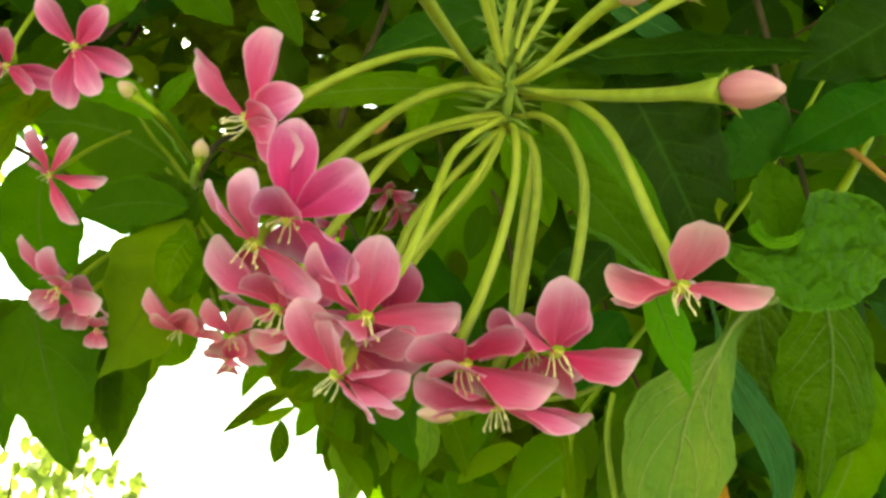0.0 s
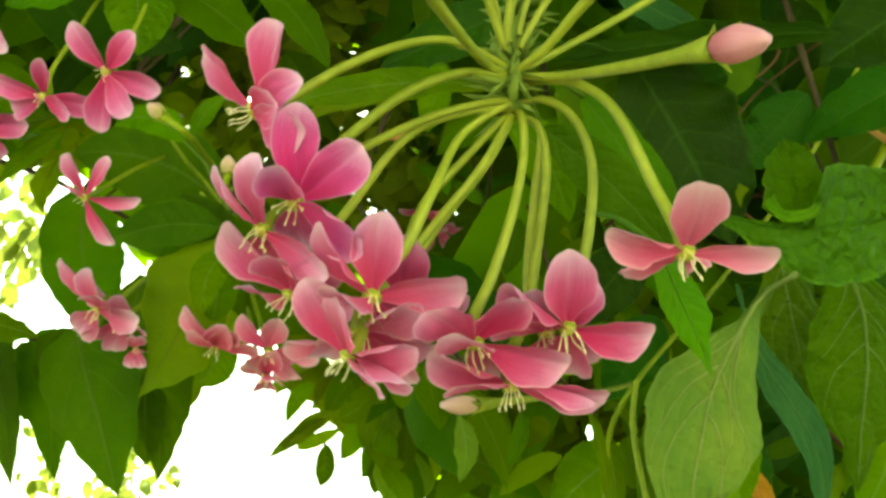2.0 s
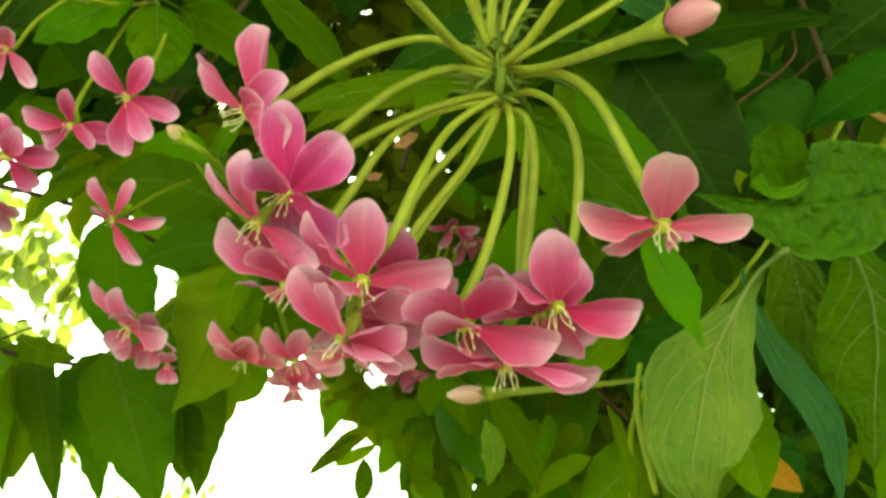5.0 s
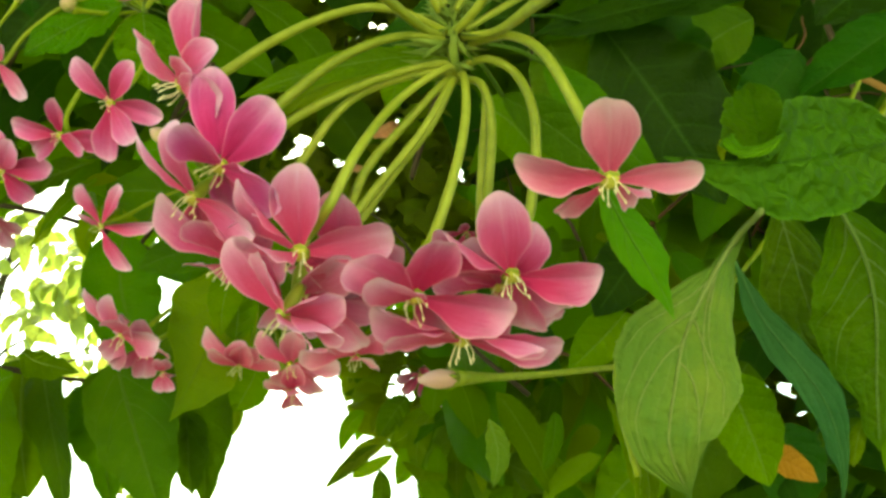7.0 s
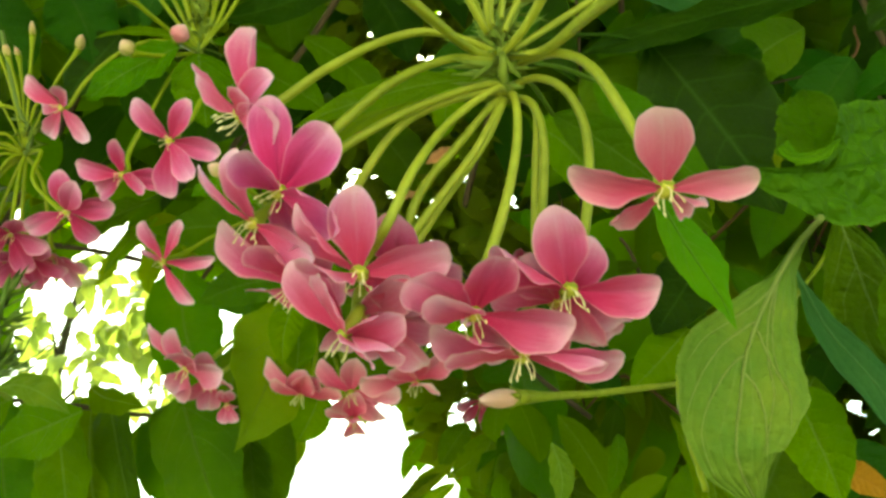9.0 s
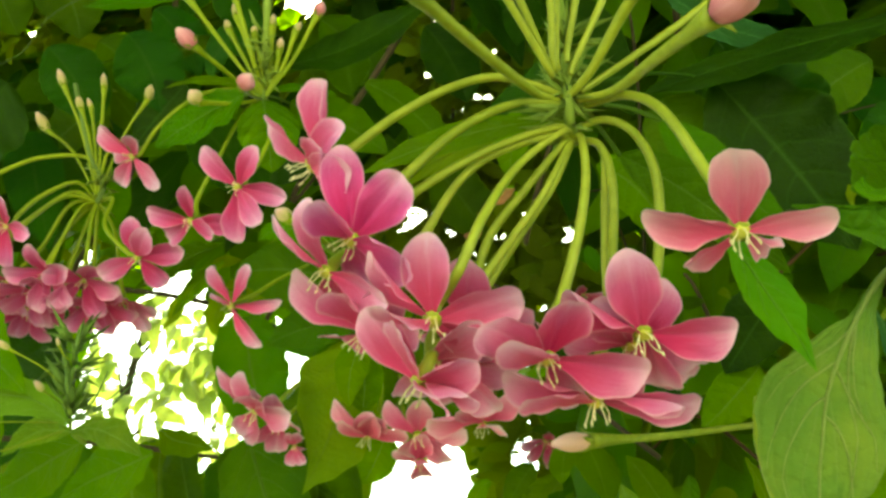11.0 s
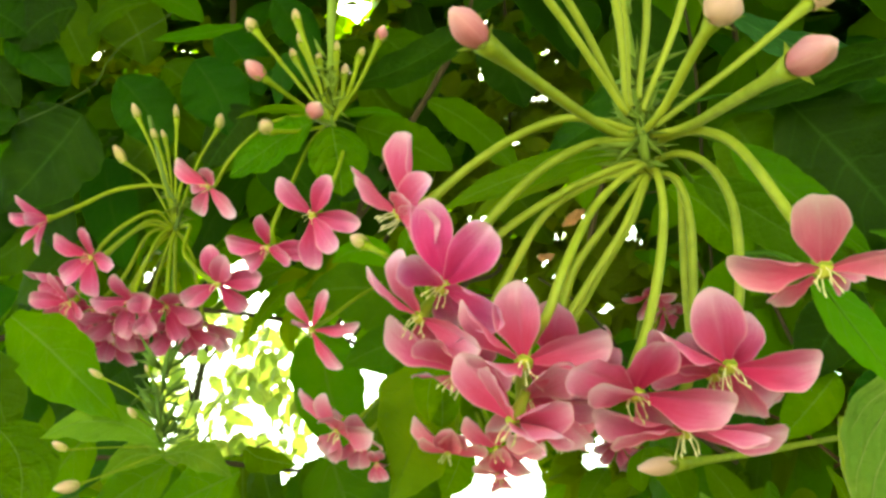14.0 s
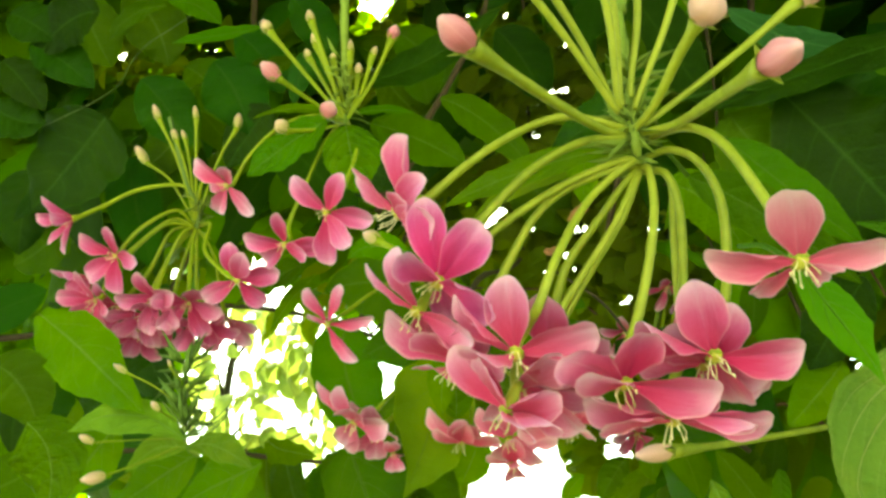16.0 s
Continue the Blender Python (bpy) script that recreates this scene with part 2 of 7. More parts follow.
BUD_PINK = petal_material("bud_pink", (0.60, 0.17, 0.25), (0.72, 0.31, 0.41), (0.82, 0.50, 0.60))
BUD_BLUSH = petal_material("bud_blush", (0.66, 0.40, 0.34), (0.74, 0.46, 0.47), (0.82, 0.60, 0.62))
BUD_PALE = petal_material("bud_pale", (0.52, 0.42, 0.20), (0.70, 0.45, 0.38), (0.80, 0.60, 0.58))
TUBE = stem_material("tube_green", (0.118, 0.150, 0.009), (0.278, 0.308, 0.042), 0.42)
TUBE_DULL = stem_material("tube_dull", (0.100, 0.145, 0.006), (0.235, 0.285, 0.02), 0.5)
# bract green darkened so that stalks read as silhouettes against the light
BRACT_DARK = stem_material("bract_dark", (0.03, 0.06, 0.015), (0.10, 0.15, 0.04), 0.6)
BRACT_SPIKE = stem_material("bract_spike", (0.035, 0.075, 0.014), (0.12, 0.19, 0.035), 0.6)
BRACT = stem_material("bract_green", (0.075, 0.120, 0.014), (0.21, 0.28, 0.05), 0.6)
STAMEN = stem_material("stamen_cream", (0.58, 0.50, 0.26), (0.82, 0.75, 0.52), 0.5)
THROAT = stem_material("throat_yellow", (0.36, 0.36, 0.05), (0.6, 0.55, 0.12), 0.5)
WOOD = stem_material("vine_bark", (0.018, 0.013, 0.008), (0.07, 0.05, 0.028), 0.85, 120.0)
TWIG_TAN = stem_material("twig_tan", (0.20, 0.085, 0.022), (0.38, 0.19, 0.06), 0.6)
TWIG_RED = stem_material("twig_red", (0.035, 0.018, 0.009), (0.10, 0.048, 0.024), 0.7)
# pale, so that the added wall throws light back on the flowers
PLASTER = stem_material("plaster", (0.42, 0.41, 0.36), (0.62, 0.60, 0.54), 0.9, 6.0)
GROUND = stem_material("ground_soil", (0.035, 0.045, 0.02), (0.10, 0.11, 0.05), 0.9, 3.0)

# ---- building helpers ----
WORLD = {}


def thing(name, place, label, category, group=""):
    ob = new(name)
    ob.location = place
    ob.empty_display_size = 0.02
    WORLD[ob] = Matrix.Translation(place)
    return tagged(ob, label, category, group)


def part(name, mesh, m, parent, label=""):
    """One mesh object under a thing or a part, at the world pose m."""
    ob = new(name, mesh)
    ob.parent = parent
    ob.matrix_local = WORLD[parent].inverted() @ m
    WORLD[ob] = m.copy()
    return tagged(ob, label)


def mesh_of(name, verts, faces, mat, uvs=None):
    me = bpy.data.meshes.new(name)
    me.from_pydata([tuple(v) for v in verts], [], faces)
    if uvs is not None:
        layer = me.uv_layers.new(name="UVMap")
        for loop in me.loops:
            layer.data[loop.index].uv = uvs[loop.vertex_index]
    me.materials.append(mat)
    me.shade_smooth()
    me.update()
    return me


def spline(points, steps):
    """Catmull-Rom through the points."""
    p = [Vector(q) for q in points]
    p = [p[0] * 2 - p[1]] + p + [p[-1] * 2 - p[-2]]
    out = []
    for k in range(1, len(p) - 2):
        a, b, c, d = p[k - 1 : k + 3]
        for s in range(steps):
            t = s / steps
            out.append(0.5 * (2 * b + (c - a) * t + (2 * a - 5 * b + 4 * c - d) * t * t + (3 * b - a - 3 * c + d) * t**3))
    out.append(p[-2])
    return out


def sweep(path, radii, sides=8, cap=True):
    """A round tube along the path: verts and faces."""
    verts, faces = [], []
    side = None
    for k, q in enumerate(path):
        t = (path[min(k + 1, len(path) - 1)] - path[max(k - 1, 0)]).normalized()
        if side is None:
            side = t.orthogonal().normalized()
        side = (side - t * side.dot(t)).normalized()
        other = t.cross(side)
        for s in range(sides):
            a = math.tau * s / sides
            verts.append(q + (side * math.cos(a) + other * math.sin(a)) * radii[k])
    for k in range(len(path) - 1):
        for s in range(sides):
            n = (s + 1) % sides
            faces.append((k * sides + s, k * sides + n, (k + 1) * sides + n, (k + 1) * sides + s))
    if cap:
        faces.append(tuple(range(sides))[::-1])
        faces.append(tuple(range((len(path) - 1) * sides, len(path) * sides)))
    return verts, faces


def joined(pieces):
    """Several (verts, faces) as one."""
    verts, faces = [], []
    for v, f in pieces:
        n = len(verts)
        verts += list(v)
        faces += [tuple(i + n for i in g) for g in f]
    return verts, faces


def leaf_width(u, belly, base):
    """Outline of an ovate leaf with a drawn-out tip; u from 0 at the stalk to 1."""
    w = (u ** (0.55 + 0.5 * base)) * ((1 - u) ** belly)
    top = (0.55 + 0.5 * base) / (0.55 + 0.5 * base + belly)
    return w / ((top ** (0.55 + 0.5 * base)) * ((1 - top) ** belly)) * (1 if u < 0.93 else 0.96)


PUCKER = 0.013


def leaf_blade(base, mid, tip, normal, width, fold=0.16, wave=0.08, curl=0.12, seed=0, rows=40, cols=14, belly=0.85, foot=0.3, ragged=0.0, quilt=0.0, neck=0.0):
    """A leaf blade along base, mid, tip: folded at the midrib, wavy at the rim. Verts, faces, uvs."""
    rng = random.Random(seed)
    base, mid, tip, normal = Vector(base), Vector(mid), Vector(tip), Vector(normal).normalized()
    ph = [rng.uniform(0, 6.28) for _ in range(6)]
    lop = rng.uniform(-0.08, 0.08)
    verts, faces, uvs = [], [], []
    ctrl = mid * 2 - (base + tip) / 2
    for i in range(rows + 1):
        u = i / rows
        p = base * (1 - u) ** 2 + ctrl * 2 * u * (1 - u) + tip * u * u
        t = ((ctrl - base) * (1 - u) + (tip - ctrl) * u).normalized()
        side = t.cross(normal).normalized()
        up = side.cross(t).normalized()
        w = max(leaf_width(u, belly, foot), 0.012) * width / 2
        if neck:
            g = min(max((u - neck) / 0.22, 0.0), 1.0)
            w *= 0.22 + 0.78 * g * g * (3 - 2 * g)
        for j in range(cols + 1):
            v = j / cols * 2 - 1
            edge = abs(v)
            ripple = math.sin(u * 17 + ph[0] + (2 if v > 0 else 0)) * 0.6 + math.sin(u * 31 + ph[1] * (1 if v > 0 else 2)) * 0.4
            pucker = math.sin(u * 47 - edge**1.5 * 8.5) * PUCKER * (1 - edge) * min(edge * 6, 1)
            lift = fold * edge - curl * edge**2.2 + wave * ripple * edge**2 + pucker
            lift += 0.05 * math.sin(u * 6 + ph[2]) * v
            if quilt:
                lift += quilt * (math.sin(u * 31 + 5 * v + ph[4]) * math.sin(v * 8 + u * 7 + ph[5]) + 0.6 * math.sin(u * 15 - 6 * v))
            jag = 1 + 0.018 * math.sin(u * 63 + ph[3] + v) * edge**3 + lop * v * 0.5 + ragged * edge * (math.sin(u * 13 + ph[4] + 2 * v) * 0.6 + math.sin(u * 29 + ph[5] * v) * 0.4)
            verts.append(p + side * (v * w * jag) + up * (lift * width * 0.5 * min(w / (width * 0.25), 1)))
            uvs.append((u, j / cols))
    n = cols + 1
    for i in range(rows):
        for j in range(cols):
            faces.append((i * n + j, i * n + j + 1, (i + 1) * n + j + 1, (i + 1) * n + j))
    return verts, faces, uvs


def leaf(parent, base, mid, tip, normal, width, mat, fold=0.12, wave=0.05, curl=0.1, seed=0, stalk=None, belly=0.85, foot=0.3, label="", rib=0.008, ragged=0.02, quilt=0.0, neck=0.0):
    """One leaf with its stalk, as a part of a shoot."""
    b = Vector(base)
    v, f, uv = leaf_blade(base, mid, tip, normal, width, fold, wave, curl, seed, belly=belly, foot=foot, ragged=ragged, quilt=quilt, neck=neck, rows=60 if quilt else 40, cols=30 if quilt else 14)
    length = (Vector(tip) - b).length
    # raised midrib, on the underside
    ctrl = Vector(mid) * 2 - (b + Vector(tip)) / 2
    line = [b * (1 - s) ** 2 + ctrl * 2 * s * (1 - s) + Vector(tip) * s * s for s in [k / 10 * 0.93 for k in range(11)]]
    rv, rf = sweep(line, [width * rib * (1 - 0.7 * k / 10) for k in range(11)], 6)
    pieces, extra = [(v, f), (rv, rf)], [(0.35, 0.5)] * len(rv)
    if stalk:
        way = spline([stalk, (Vector(stalk) + b) / 2 + Vector((0, 0, 0.06 * (b - Vector(stalk)).length)), b], 5)
        sv, sf = sweep(way, [max(width * 0.014, 0.0006)] * len(way), 6)
        pieces.append((sv, sf))
        extra += [(0.35, 0.5)] * len(sv)
    verts, faces = joined(pieces)
    me = mesh_of("leaf", [q - b for q in verts], faces, mat, uv + extra)
    return part("leaf", me, Matrix.Translation(b), parent, label)


def ease(rows, u):
    """Values between the rows (u, a, b), eased from row to row."""
    for (u0, *p), (u1, *q) in zip(rows, rows[1:]):
        if u <= u1:
            f = (u - u0) / (u1 - u0)
            f = 0.5 * f + 0.5 * f * f * (3 - 2 * f)
            return [x + (y - x) * f for x, y in zip(p, q)]
    return rows[-1][1:]


def leaf_form(parent, rib_line, normal, halves, mat, fold=0.1, wave=0.06, curl=0.1, seed=0, rib=0.0005, veins=(), quilt=0.0, stalk=None, label="", name="leaf"):
    """A leaf grown along a bent midrib. halves: how wide each half is along it; veins: where a side vein leaves the rib, where it ends, how far out."""
    rng = random.Random(seed)
    ph = [rng.uniform(0, 6.28) for _ in range(6)]
    b, n0 = Vector(rib_line[0]), Vector(normal).normalized()
    way = spline(rib_line, 16)
    span = [0.0]
    for p, q in zip(way, way[1:]):
        span.append(span[-1] + (q - p).length)
    widest = max(max(h[1:]) for h in halves)

    def along(u):
        d = u * span[-1]
        for k in range(len(way) - 1):
            if d <= span[k + 1] or k == len(way) - 2:
                f = (d - span[k]) / (span[k + 1] - span[k])
                t = (way[min(k + 2, len(way) - 1)] - way[max(k - 1, 0)]).normalized()
                return way[k].lerp(way[k + 1], f), t

    def surface(u, v):
        p, t = along(u)
        side = t.cross(n0).normalized()
        up = side.cross(t).normalized()
        a, c = ease(halves, u)
        w = a if v > 0 else c
        e = abs(v)
        far = 1 if v > 0 else 2
        ripple = math.sin(u * 15 + ph[0] * far) * 0.6 + math.sin(u * 33 + ph[1] * far) * 0.4
        lift = fold * e - curl * e**2.2 + wave * ripple * e * e + 0.012 * math.sin(u * 44 - e**1.4 * 8) * (1 - e) * min(e * 6, 1)
        lift += 0.04 * math.sin(u * 6 + ph[2]) * v
        if quilt:
            lift += quilt * (math.sin(u * 27 + 5 * v + ph[4]) * math.sin(v * 8 + u * 6 + ph[5]) + 0.6 * math.sin(u * 15 - 6 * v))
        jag = 1 + e**3 * (0.03 * math.sin(u * 21 + ph[3] * far) + 0.016 * math.sin(u * 57 + ph[4] + v))
        return p + side * (v * w * jag) + up * (lift * widest * min(w / (widest * 0.5), 1)), up

    rows, cols = 56, 20
    verts, uvs, faces = [], [], []
    for i in range(rows + 1):
        for j in range(cols + 1):
            verts.append(surface(i / rows, j / cols * 2 - 1)[0])
            uvs.append((i / rows, j / cols))
    m = cols + 1
    for i in range(rows):
        for j in range(cols):
            faces.append((i * m + j, i * m + j + 1, (i + 1) * m + j + 1, (i + 1) * m + j))
    pieces = [(verts, faces)]
    ribs = [(0.0, 0.95, 0.0, 1.0)] + [(u0, u1, v1, 0.42) for u0, u1, v1 in veins]
    for u0, u1, v1, thick in ribs:
        line, n = [], 14
        for k in range(n + 1):
            f = k / n
            at, up = surface(u0 + (u1 - u0) * (f if v1 == 0 else f**1.25), v1 * f**0.85)
            line.append(at + up * rib * thick * 0.25)
        pieces.append(sweep(line, [rib * thick * (1 - 0.75 * k / n) for k in range(n + 1)], 5))
    if stalk:
        way_in = spline([stalk, (Vector(stalk) + b) / 2 + Vector((0, 0, 0.06 * (b - Vector(stalk)).length)), b], 5)
        pieces.append(sweep(way_in, [max(rib * 1.2, 0.0006)] * len(way_in), 6))
    for v, _ in pieces[1:]:
        uvs += [(0.35, 0.5)] * len(v)
    verts, faces = joined(pieces)
    return part(name, mesh_of(name, [q - b for q in verts], faces, mat, uvs), Matrix.Translation(b), parent, label)


def stem(parent, points, r0, r1, mat, name="stem", steps=8, label="", sides=8):
    way = spline(points, steps)
    n = len(way)
    rng = random.Random(n)
    radii = [(r0 + (r1 - r0) * k / (n - 1)) * (1 + 0.12 * rng.uniform(-1, 1)) for k in range(n)]
    v, f = sweep(way, radii, sides)
    o = Vector(points[0])
    return part(name, mesh_of(name, [q - o for q in v], f, mat), Matrix.Translation(o), parent, label)


def petal_mesh(k, mat):
    """A petal one unit long along y, its face towards +z."""
    rng = random.Random(100 + k)
    rows, cols = 22, 14
    cup, bow, twist, wide = rng.uniform(0.10, 0.52), rng.uniform(-0.26, 0.26), rng.uniform(-0.48, 0.48), rng.uniform(0.93, 1.08)
    ph, roll, pleat = rng.uniform(0, 6), rng.uniform(-0.05, 0.09), rng.uniform(0.006, 0.016)
    verts, faces, uvs = [], [], []
    for i in range(rows + 1):
        u = 1 - (1 - i / rows) ** 1.9
        if u > 0.60:
            w = (1 - min((u - 0.60) / 0.40, 0.998) ** 2.9) ** 0.5
        else:
            g = u / 0.60
            w = 0.15 + 0.85 * (0.45 * g * g * (3 - 2 * g) + 0.55 * math.sin(g * math.pi / 2))
        w *= 0.274 * wide
        for j in range(cols + 1):
            v = j / cols * 2 - 1
            q = v * w / (0.274 * wide)
            z = cup * (v * w * 3) ** 2 * 0.5 + bow * (u * u - u * 0.6) * 1.1 + 0.026 * math.sin(u * 9 + ph + 3 * q) * q * q + 0.012 * math.sin(u * 17 + 2 * ph - 5 * q) * abs(q)
            z += twist * v * w * u * 0.6
            z += pleat * math.cos(q * 8 + ph) * u - roll * q**4 * u - roll * 0.8 * max(u - 0.75, 0) ** 2 * 9
            z -= 0.035 * math.exp(-((v / 0.14) ** 2)) * (1 - u)
            y = u * (1 + 0.012 * math.sin(4 * q + ph) * u)
            verts.append((v * w + 0.03 * math.sin(ph) * u * u, y, z))
            uvs.append((u, j / cols))
    n = cols + 1
    for i in range(rows):
        for j in range(cols):
            faces.append((i * n + j, i * n + j + 1, (i + 1) * n + j + 1, (i + 1) * n + j))
    return mesh_of("petal", verts, faces, mat, uvs)


PETALS = {m: [petal_mesh(k, m) for k in range(7)] for m in (PETAL, PETAL_MAGENTA, PETAL_SOFT, PETAL_PALE, PETAL_SHADED)}


def stamen_mesh(k):
    rng = random.Random(50 + k)
    d = Vector((1, 0, 0))
    h = rng.uniform(0.18, 0.28)
    way = spline([d * 0.05, d * 0.10 + Vector((0, 0, h * 0.5)), d * rng.uniform(0.08, 0.17) + Vector((0, 0.03 * (k - 1), h))], 4)
    tip = way[-1]
    pieces = [sweep(way, [0.0075] * len(way), 5), sweep([tip - Vector((0, 0, 0.03)), tip, tip + Vector((0, 0, 0.04))], [0.009, 0.013, 0.005], 6)]
    return mesh_of("stamen", *joined(pieces), STAMEN)


def throat_mesh():
    """The five-cornered yellow-green mouth of the tube."""
    verts, faces = [], []
    for r, z in ((0.07, -0.12), (0.10, 0.02), (0.05, 0.05)):
        for k in range(10):
            a = k * math.tau / 10
            q = r * (1.25 if k % 2 else 0.85)
            verts.append((q * math.cos(a), q * math.sin(a), z))
    for i in range(2):
        for k in range(10):
            faces.append((i * 10 + k, i * 10 + (k + 1) % 10, (i + 1) * 10 + (k + 1) % 10, (i + 1) * 10 + k))
    faces.append(tuple(range(20, 30)))
    return mesh_of("throat", verts, faces, THROAT)


STAMENS, THROATS = [stamen_mesh(k) for k in range(4)], throat_mesh()
COUNT = [0]


def tube_mesh(points, o, r, mat, flare=1.0):
    way = spline(points, 8)
    n = len(way)
    radii = [r * (0.62 + 0.40 * k / n + flare * 0.55 * max(0, (k / (n - 1) - 0.86) / 0.14)) for k in range(n)]
    v, f = sweep(way, radii, 10)
    return [q - o for q in v], f


def flower(parent, tube, normal, tips, size, mat=None, r=0.00124, tube_mat=None, faces=None, narrow=None, slim=1.0):
    """An open flower: its long tube is the part, petals, throat and stamens its pieces. tips: where the petals end."""
    c, n = Vector(tube[-1]), Vector(normal).normalized()
    mat, tube_mat = mat or PETAL, tube_mat or TUBE
    v, f = tube_mesh(tube, c, r * size / 0.0172, tube_mat)
    body = part("flower", mesh_of("flower_tube", v, f, tube_mat), Matrix.Translation(c), parent)
    for k, tip in enumerate(tips):
        y = Vector(tip) - c
        length = y.length
        y.normalize()
        face = Vector(faces[k]) if faces and k in faces else n
        z = face - y * face.dot(y)
        z = z.normalized() if z.length > 0.05 else y.orthogonal().normalized()
        x = y.cross(z)
        COUNT[0] += 1
        m = Matrix((x, y, z)).transposed().to_4x4()
        # each petal a little lower than the one before, so that they overlap as in the whorl
        start = c + y * size * 0.05 + n * size * 0.012 * (k - 2)
        part("petal", PETALS[mat][(COUNT[0] * 3) % 7], Matrix.Translation(start) @ m @ Matrix.Diagonal((length * slim * (narrow[k] if narrow and k in narrow else 1.0), length, length, 1.0)), body)
    q = n.to_track_quat("Z", "Y").to_matrix().to_4x4()
    at = Matrix.Translation(c) @ q @ Matrix.Scale(size, 4)
    part("throat", THROATS, at @ Matrix.Scale(0.78, 4), body, "yellow-green throat")
    for k in range(6):
        part("stamen", STAMENS[(k + COUNT[0]) % 4], at @ pose(0, 0, 0, 0, 0, COUNT[0] * 41 + k * 60 + 11 * (k % 2)), body, "cream stamen with a pale tip")
    return body


def auto_tips(c, normal, size, spread, turn, count=5):
    """Petal ends of a flower that opens evenly round its axis. spread: 90 is flat."""
    n = Vector(normal).normalized()
    a = n.orthogonal().normalized()
    b = n.cross(a)
    rng = random.Random(int(turn * 10) + 3)
    out = []
    for k in range(count):
        g = radians(turn + k * 360 / count + rng.uniform(-9, 9))
        s = radians(spread + rng.uniform(-10, 10))
        out.append(Vector(c) + (a * math.cos(g) + b * math.sin(g)) * size * math.sin(s) + n * size * math.cos(s))
    return out


def bud(parent, tube, tip, width, mat=None, r=0.00125, tube_mat=None):
    """A closed bud on its tube: the tube is the part, the swollen tip and its pointed sepals are pieces."""
    mat, tube_mat = mat or BUD_PINK, tube_mat or TUBE
    c, tip = Vector(tube[-1]), Vector(tip)
    v, f = tube_mesh(tube, c, r, tube_mat, 1.3)
    body = part("bud", mesh_of("bud_tube", v, f, tube_mat), Matrix.Translation(c), parent)
    y = (tip - c) * 0.80
    length = y.length
    rows, cols, verts, faces, uvs = 10, 12, [], [], []
    for i in range(rows + 1):
        u = i / rows
        w = width * 0.36 * (0.45 + 0.62 * math.sin(math.pi * min(u * 0.78 + 0.12, 1))) * (1 - u**4.5) ** 0.5 if u < 1 else width * 0.10
        for j in range(cols):
            a = j * math.tau / cols
            q = w * (1 + 0.07 * math.cos(5 * a + u * 2.5))
            verts.append((q * math.cos(a), q * math.sin(a), u * length))
            uvs.append((u * 0.9, (j % 3) / 3 + 0.1))
    for i in range(rows):
        for j in range(cols):
            faces.append((i * cols + j, i * cols + (j + 1) % cols, (i + 1) * cols + (j + 1) % cols, (i + 1) * cols + j))
    faces.append(tuple(range(rows * cols, (rows + 1) * cols)))
    q = y.to_track_quat("Z", "Y").to_matrix().to_4x4()
    part("petal_roll", mesh_of("petal_roll", verts, faces, mat, uvs), Matrix.Translation(c) @ q, body, "tightly rolled pale pink petals")
    sv, sf = [], []
    for k in range(5):
        a = k * math.tau / 5
        d, s = Vector((math.cos(a), math.sin(a), 0)), Vector((-math.sin(a), math.cos(a), 0))
        m = len(sv)
        sv += [d * r * 0.9 - s * r * 1.0, d * r * 0.9 + s * r * 1.0, d * (width * 0.58) + Vector((0, 0, length * 0.30)), d * r * 1.3 + Vector((0, 0, -length * 0.06))]
        sf += [(m, m + 1, m + 2), (m + 1, m + 3, m + 2), (m + 3, m, m + 2), (m, m + 3, m + 1)]
    part("calyx", mesh_of("calyx", sv, sf, tube_mat), Matrix.Translation(c) @ q, body)
    return body


def bracts(parent, points, count, length, mat, seed=1, lean=(0, 0, 0)):
    """The narrow leafy bracts that crowd round a flower stalk."""
    rng = random.Random(seed)
    way = spline(points, 8)
    pieces = []
    for k in range(count):
        at = way[rng.randrange(len(way))]
        d = Vector((rng.gauss(0, 1), rng.gauss(0, 1), rng.gauss(0.1, 0.8))).normalized()
        d = (d + Vector(lean)).normalized()
        s = d.orthogonal().normalized()
        h = length * rng.uniform(0.5, 1.2)
        up = d.cross(s)
        w = h * rng.uniform(0.045, 0.10)
        v = [at - s * w * 0.4, at + s * w * 0.4, at + d * h * 0.5 + s * w + up * w * 0.5, at + d * h * 0.5 - s * w + up * w * 0.5, at + d * h - up * w * rng.uniform(0, 3), at + d * h * 0.4 - up * w * 0.7]
        pieces.append((v, [(0, 1, 2, 3), (3, 2, 4), (1, 0, 5), (2, 1, 5), (0, 3, 5), (4, 2, 5), (3, 4, 5)]))
    o = Vector(points[0])
    v, f = joined(pieces)
    return part("bract_tuft", mesh_of("bract_tuft", [q - o for q in v], f, mat), Matrix.Translation(o), parent, "narrow pointed green bracts")


# ---- the creeper and its flowers ----
front = thing("flower_cluster", (0.0137, 0.1874, 1.6993), "drooping cluster of pink five-petalled flowers on long green tubes", "flower cluster", "flower clusters on the creeper")
stem(front, ((0.0132, 0.1979, 1.7423), (0.0140, 0.1908, 1.7185), (0.0139, 0.1878, 1.7050), (0.0134, 0.1889, 1.6965), (0.0129, 0.1954, 1.6929)), 0.0010, 0.0012, BRACT, "flower_stalk")
bracts(front, ((0.0140, 0.1908, 1.7185), (0.0139, 0.1878, 1.7050), (0.0134, 0.1889, 1.6965), (0.0129, 0.1954, 1.6929)), 90, 0.0115, BRACT, 4)
